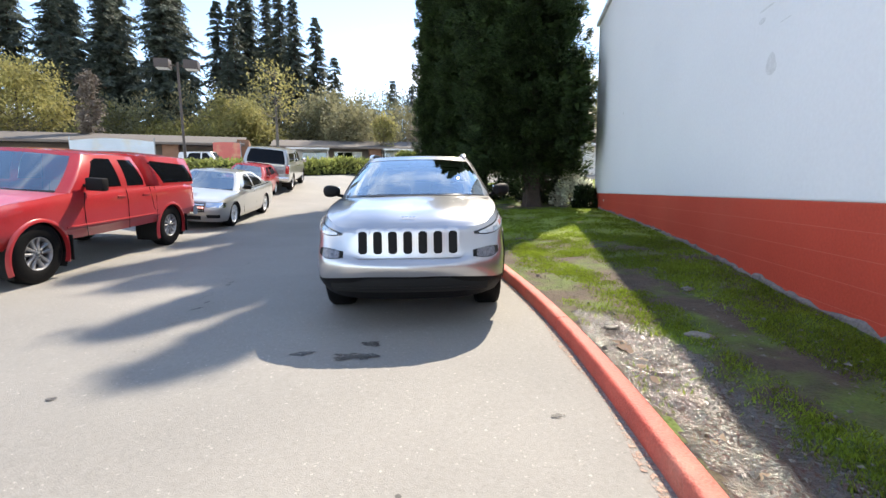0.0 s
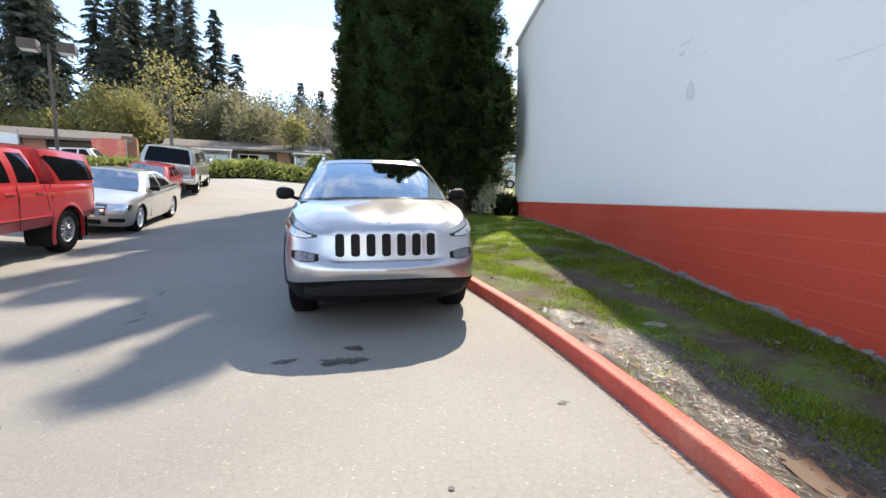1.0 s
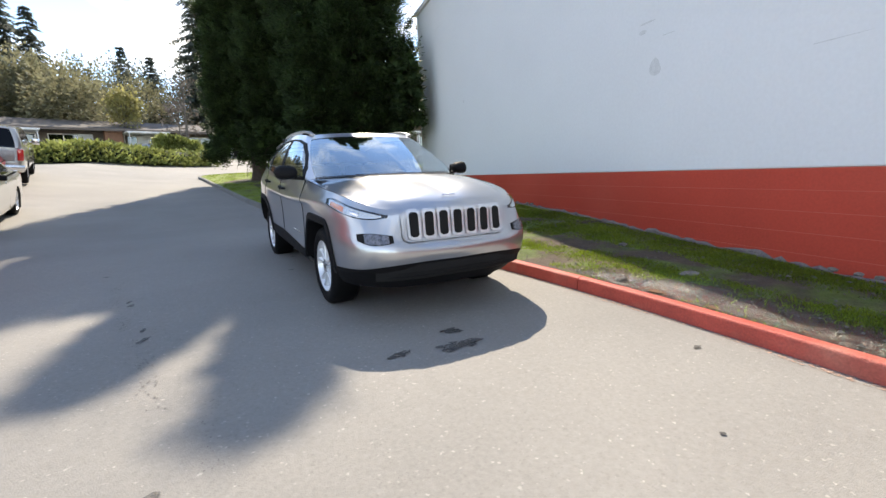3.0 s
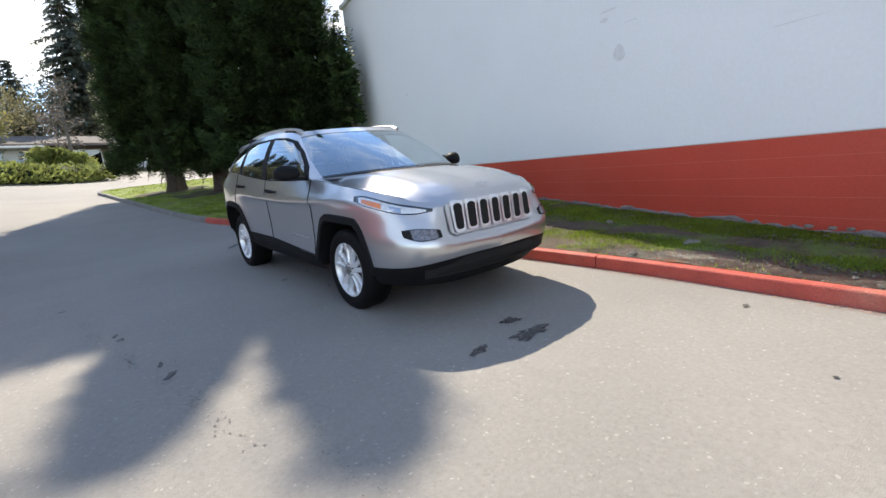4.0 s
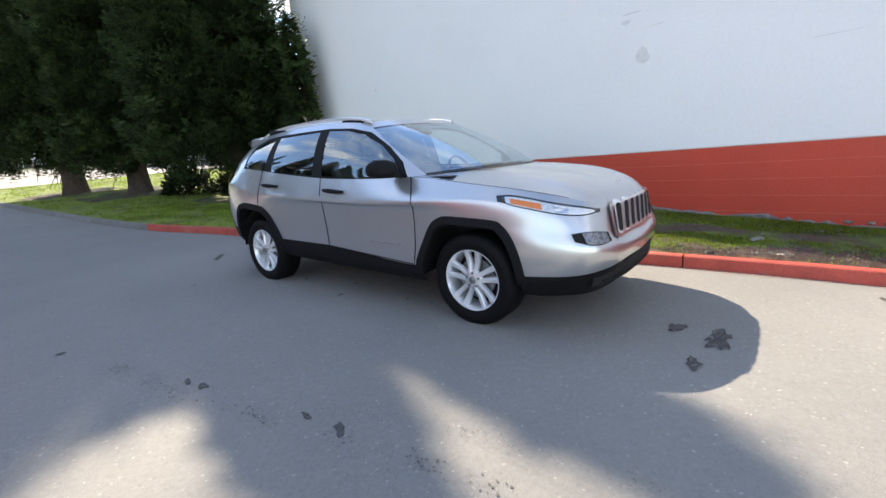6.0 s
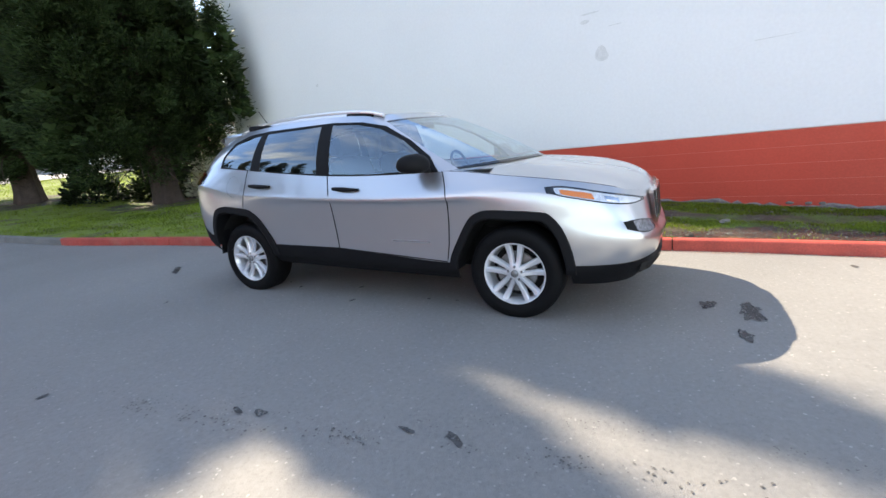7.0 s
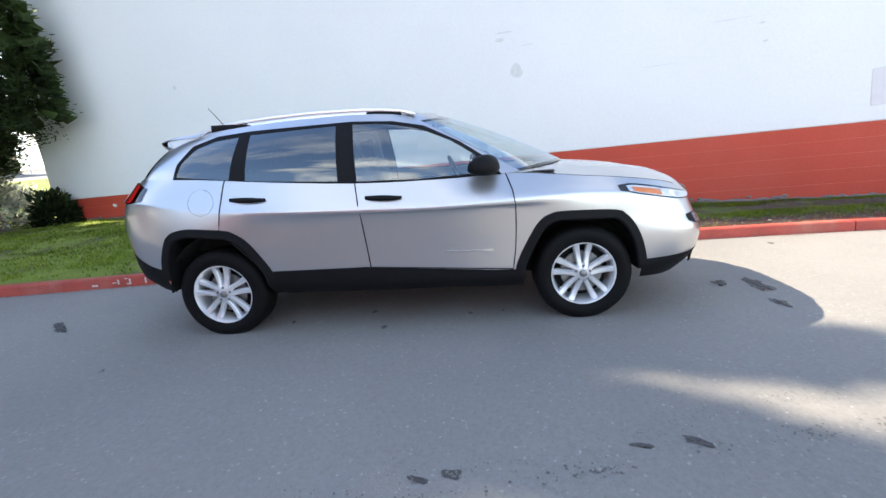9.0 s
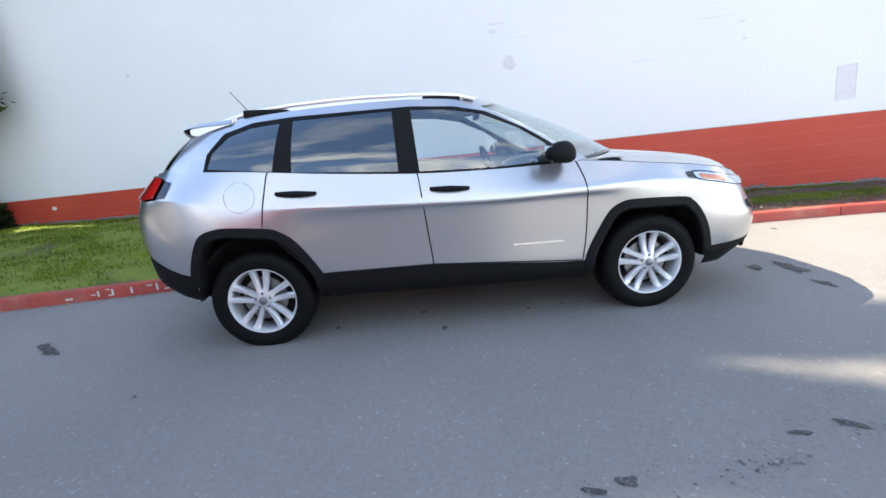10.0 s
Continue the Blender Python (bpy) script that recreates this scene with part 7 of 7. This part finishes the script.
def broadleaf(x, y, h, r, material, label, seed, leaves=2600, size=.42, base=.25, slim=False):
    rng = np.random.default_rng(seed)
    t = thing("broadleaf_tree", label, "tree", "spring trees", pose(x, y, land(x, y)))
    bm = bmesh.new()
    rod(bm, (0, 0, -.3), (0, 0, h * .45), .16 * h / 9, .10 * h / 9, 8)
    rod(bm, (0, 0, h * .45), (.1, .1, h * .92), .10 * h / 9, .02, 6)
    part("trunk", bm, M_BARK_GREY, t)
    tips = []
    for k in range(26):
        z = h * rng.uniform(base, .85)
        a = rng.uniform(0, 6.283)
        ln = r * rng.uniform(.5, 1.0) * (1.15 - .75 * z / h) * (0.45 if slim else 1)
        e = (ln * math.cos(a), ln * math.sin(a), z + ln * (1.6 if slim else .55))
        bm = bmesh.new()
        rod(bm, (0, 0, z), (e[0] * .5, e[1] * .5, z + (e[2] - z) * .4), .045, .03, 5)
        rod(bm, (e[0] * .5, e[1] * .5, z + (e[2] - z) * .4), e, .03, .01, 5)
        part("limb", bm, M_BARK_GREY, t)
        tips += [np.array(e) * q + np.array((0, 0, z)) * (1 - q) for q in (.55, .75, .9, 1.0, 1.05)]
    tips = np.array(tips)
    c = tips[rng.integers(0, len(tips), leaves)] + rng.normal(0, r * (.09 if slim else .17), (leaves, 3))
    v, f = kites(c, rng.normal(0, 1, (leaves, 3)), size, .1, .6, rng)
    leaf_part("crown", v, f, material, t)
    return t


broadleaf(-55, 42, 12.5, 5.5, M_SPRING, "broad spring tree in yellow-green leaf", 1, 9000, .33)
broadleaf(-62, 44, 11.5, 5.0, M_WOOD_FAR, "broad tree in dull green leaf", 2, 8000, .33)
broadleaf(-45.5, 42, 11.5, 2.6, M_TWIG, "slim bare tree with grey-brown twigs", 3, 3500, .3, .2, True)
broadleaf(-27, 47.5, 12.5, 3.8, M_SPRING, "thin spring tree just coming into leaf", 4, 900, .35, .35)
broadleaf(-17.5, 57, 7, 2.2, M_SPRING, "small yellow-green tree before the shops", 5, 1400, .35, .3)
broadleaf(-11.5, 52, 5.5, 1.8, M_TWIG, "small bare tree before the shops", 6, 320, .3, .3)
broadleaf(-38, 56, 9.5, 4.5, M_SPRING, "yellow-green spring tree behind the shops", 7, 6000, .33)
broadleaf(-9.5, 44, 8.0, 1.6, M_TWIG, "slender bare young tree by the hedge", 9, 260, .22, .4)
broadleaf(6.5, 24, 8.5, 3.2, M_TWIG, "bare branching tree behind the wall's end", 8, 900, .2, .2)
broadleaf(3.4, 33, 6.5, 2.6, M_WOOD_FAR, "small tree coming into leaf beyond the wall", 10, 1500, .3, .25)


def woods(count, x0, x1, y0, y1, low, high, material, seed, label):
    """Undergrowth and far woods that nobody could count: clumps of leaves over the ground."""
    rng = np.random.default_rng(seed)
    ob = tagged(new("woods"), label, "woods", kind="stuff")
    c, o, z0 = [], [], []
    for _ in range(count):
        x, y = rng.uniform(x0, x1), rng.uniform(y0, y1)
        h, r = rng.uniform(low, high), rng.uniform(2.0, 3.8)
        n = int(400 * r)
        u = rng.normal(0, 1, (n, 3))
        u /= np.linalg.norm(u, axis=1, keepdims=True)
        k = rng.uniform(.55, 1.1, n)
        z = land(x, y)
        c.append(np.stack([x + u[:, 0] * r * k, y + u[:, 1] * r * k, z + h * .52 + u[:, 2] * h * .5 * k], 1))
        o.append(u)
    v, f = kites(np.concatenate(c), np.concatenate(o), .4, .1, .7, rng)
    leaf_part("leaves", v, f, material, ob)


woods(60, -100, -22, 58, 72, 7, 12, M_WOOD_FAR, 1, "olive-green undergrowth behind the shops")
woods(26, -70, -30, 56, 66, 6, 10, M_SPRING, 2, "yellow-green spring growth behind the shops")
woods(80, -34, 40, 70, 90, 8, 13.5, M_WOOD_FAR, 3, "distant mixed woods on the rise")
woods(34, -34, 20, 88, 98, 12, 18, M_FIR, 4, "distant dark conifers on the rise")
# more buildings and cars glimpsed past the wall's end
shop_row((4.5, 44.0), (22.0, 46.0), 7.6, "low building glimpsed past the wall's end", False)
far_car("sedan", "pale sedan glimpsed past the wall's end", (5.5, 38.0), (-1, .1), M_WHITEPAINT, 4.5, 1.8, 1.42)
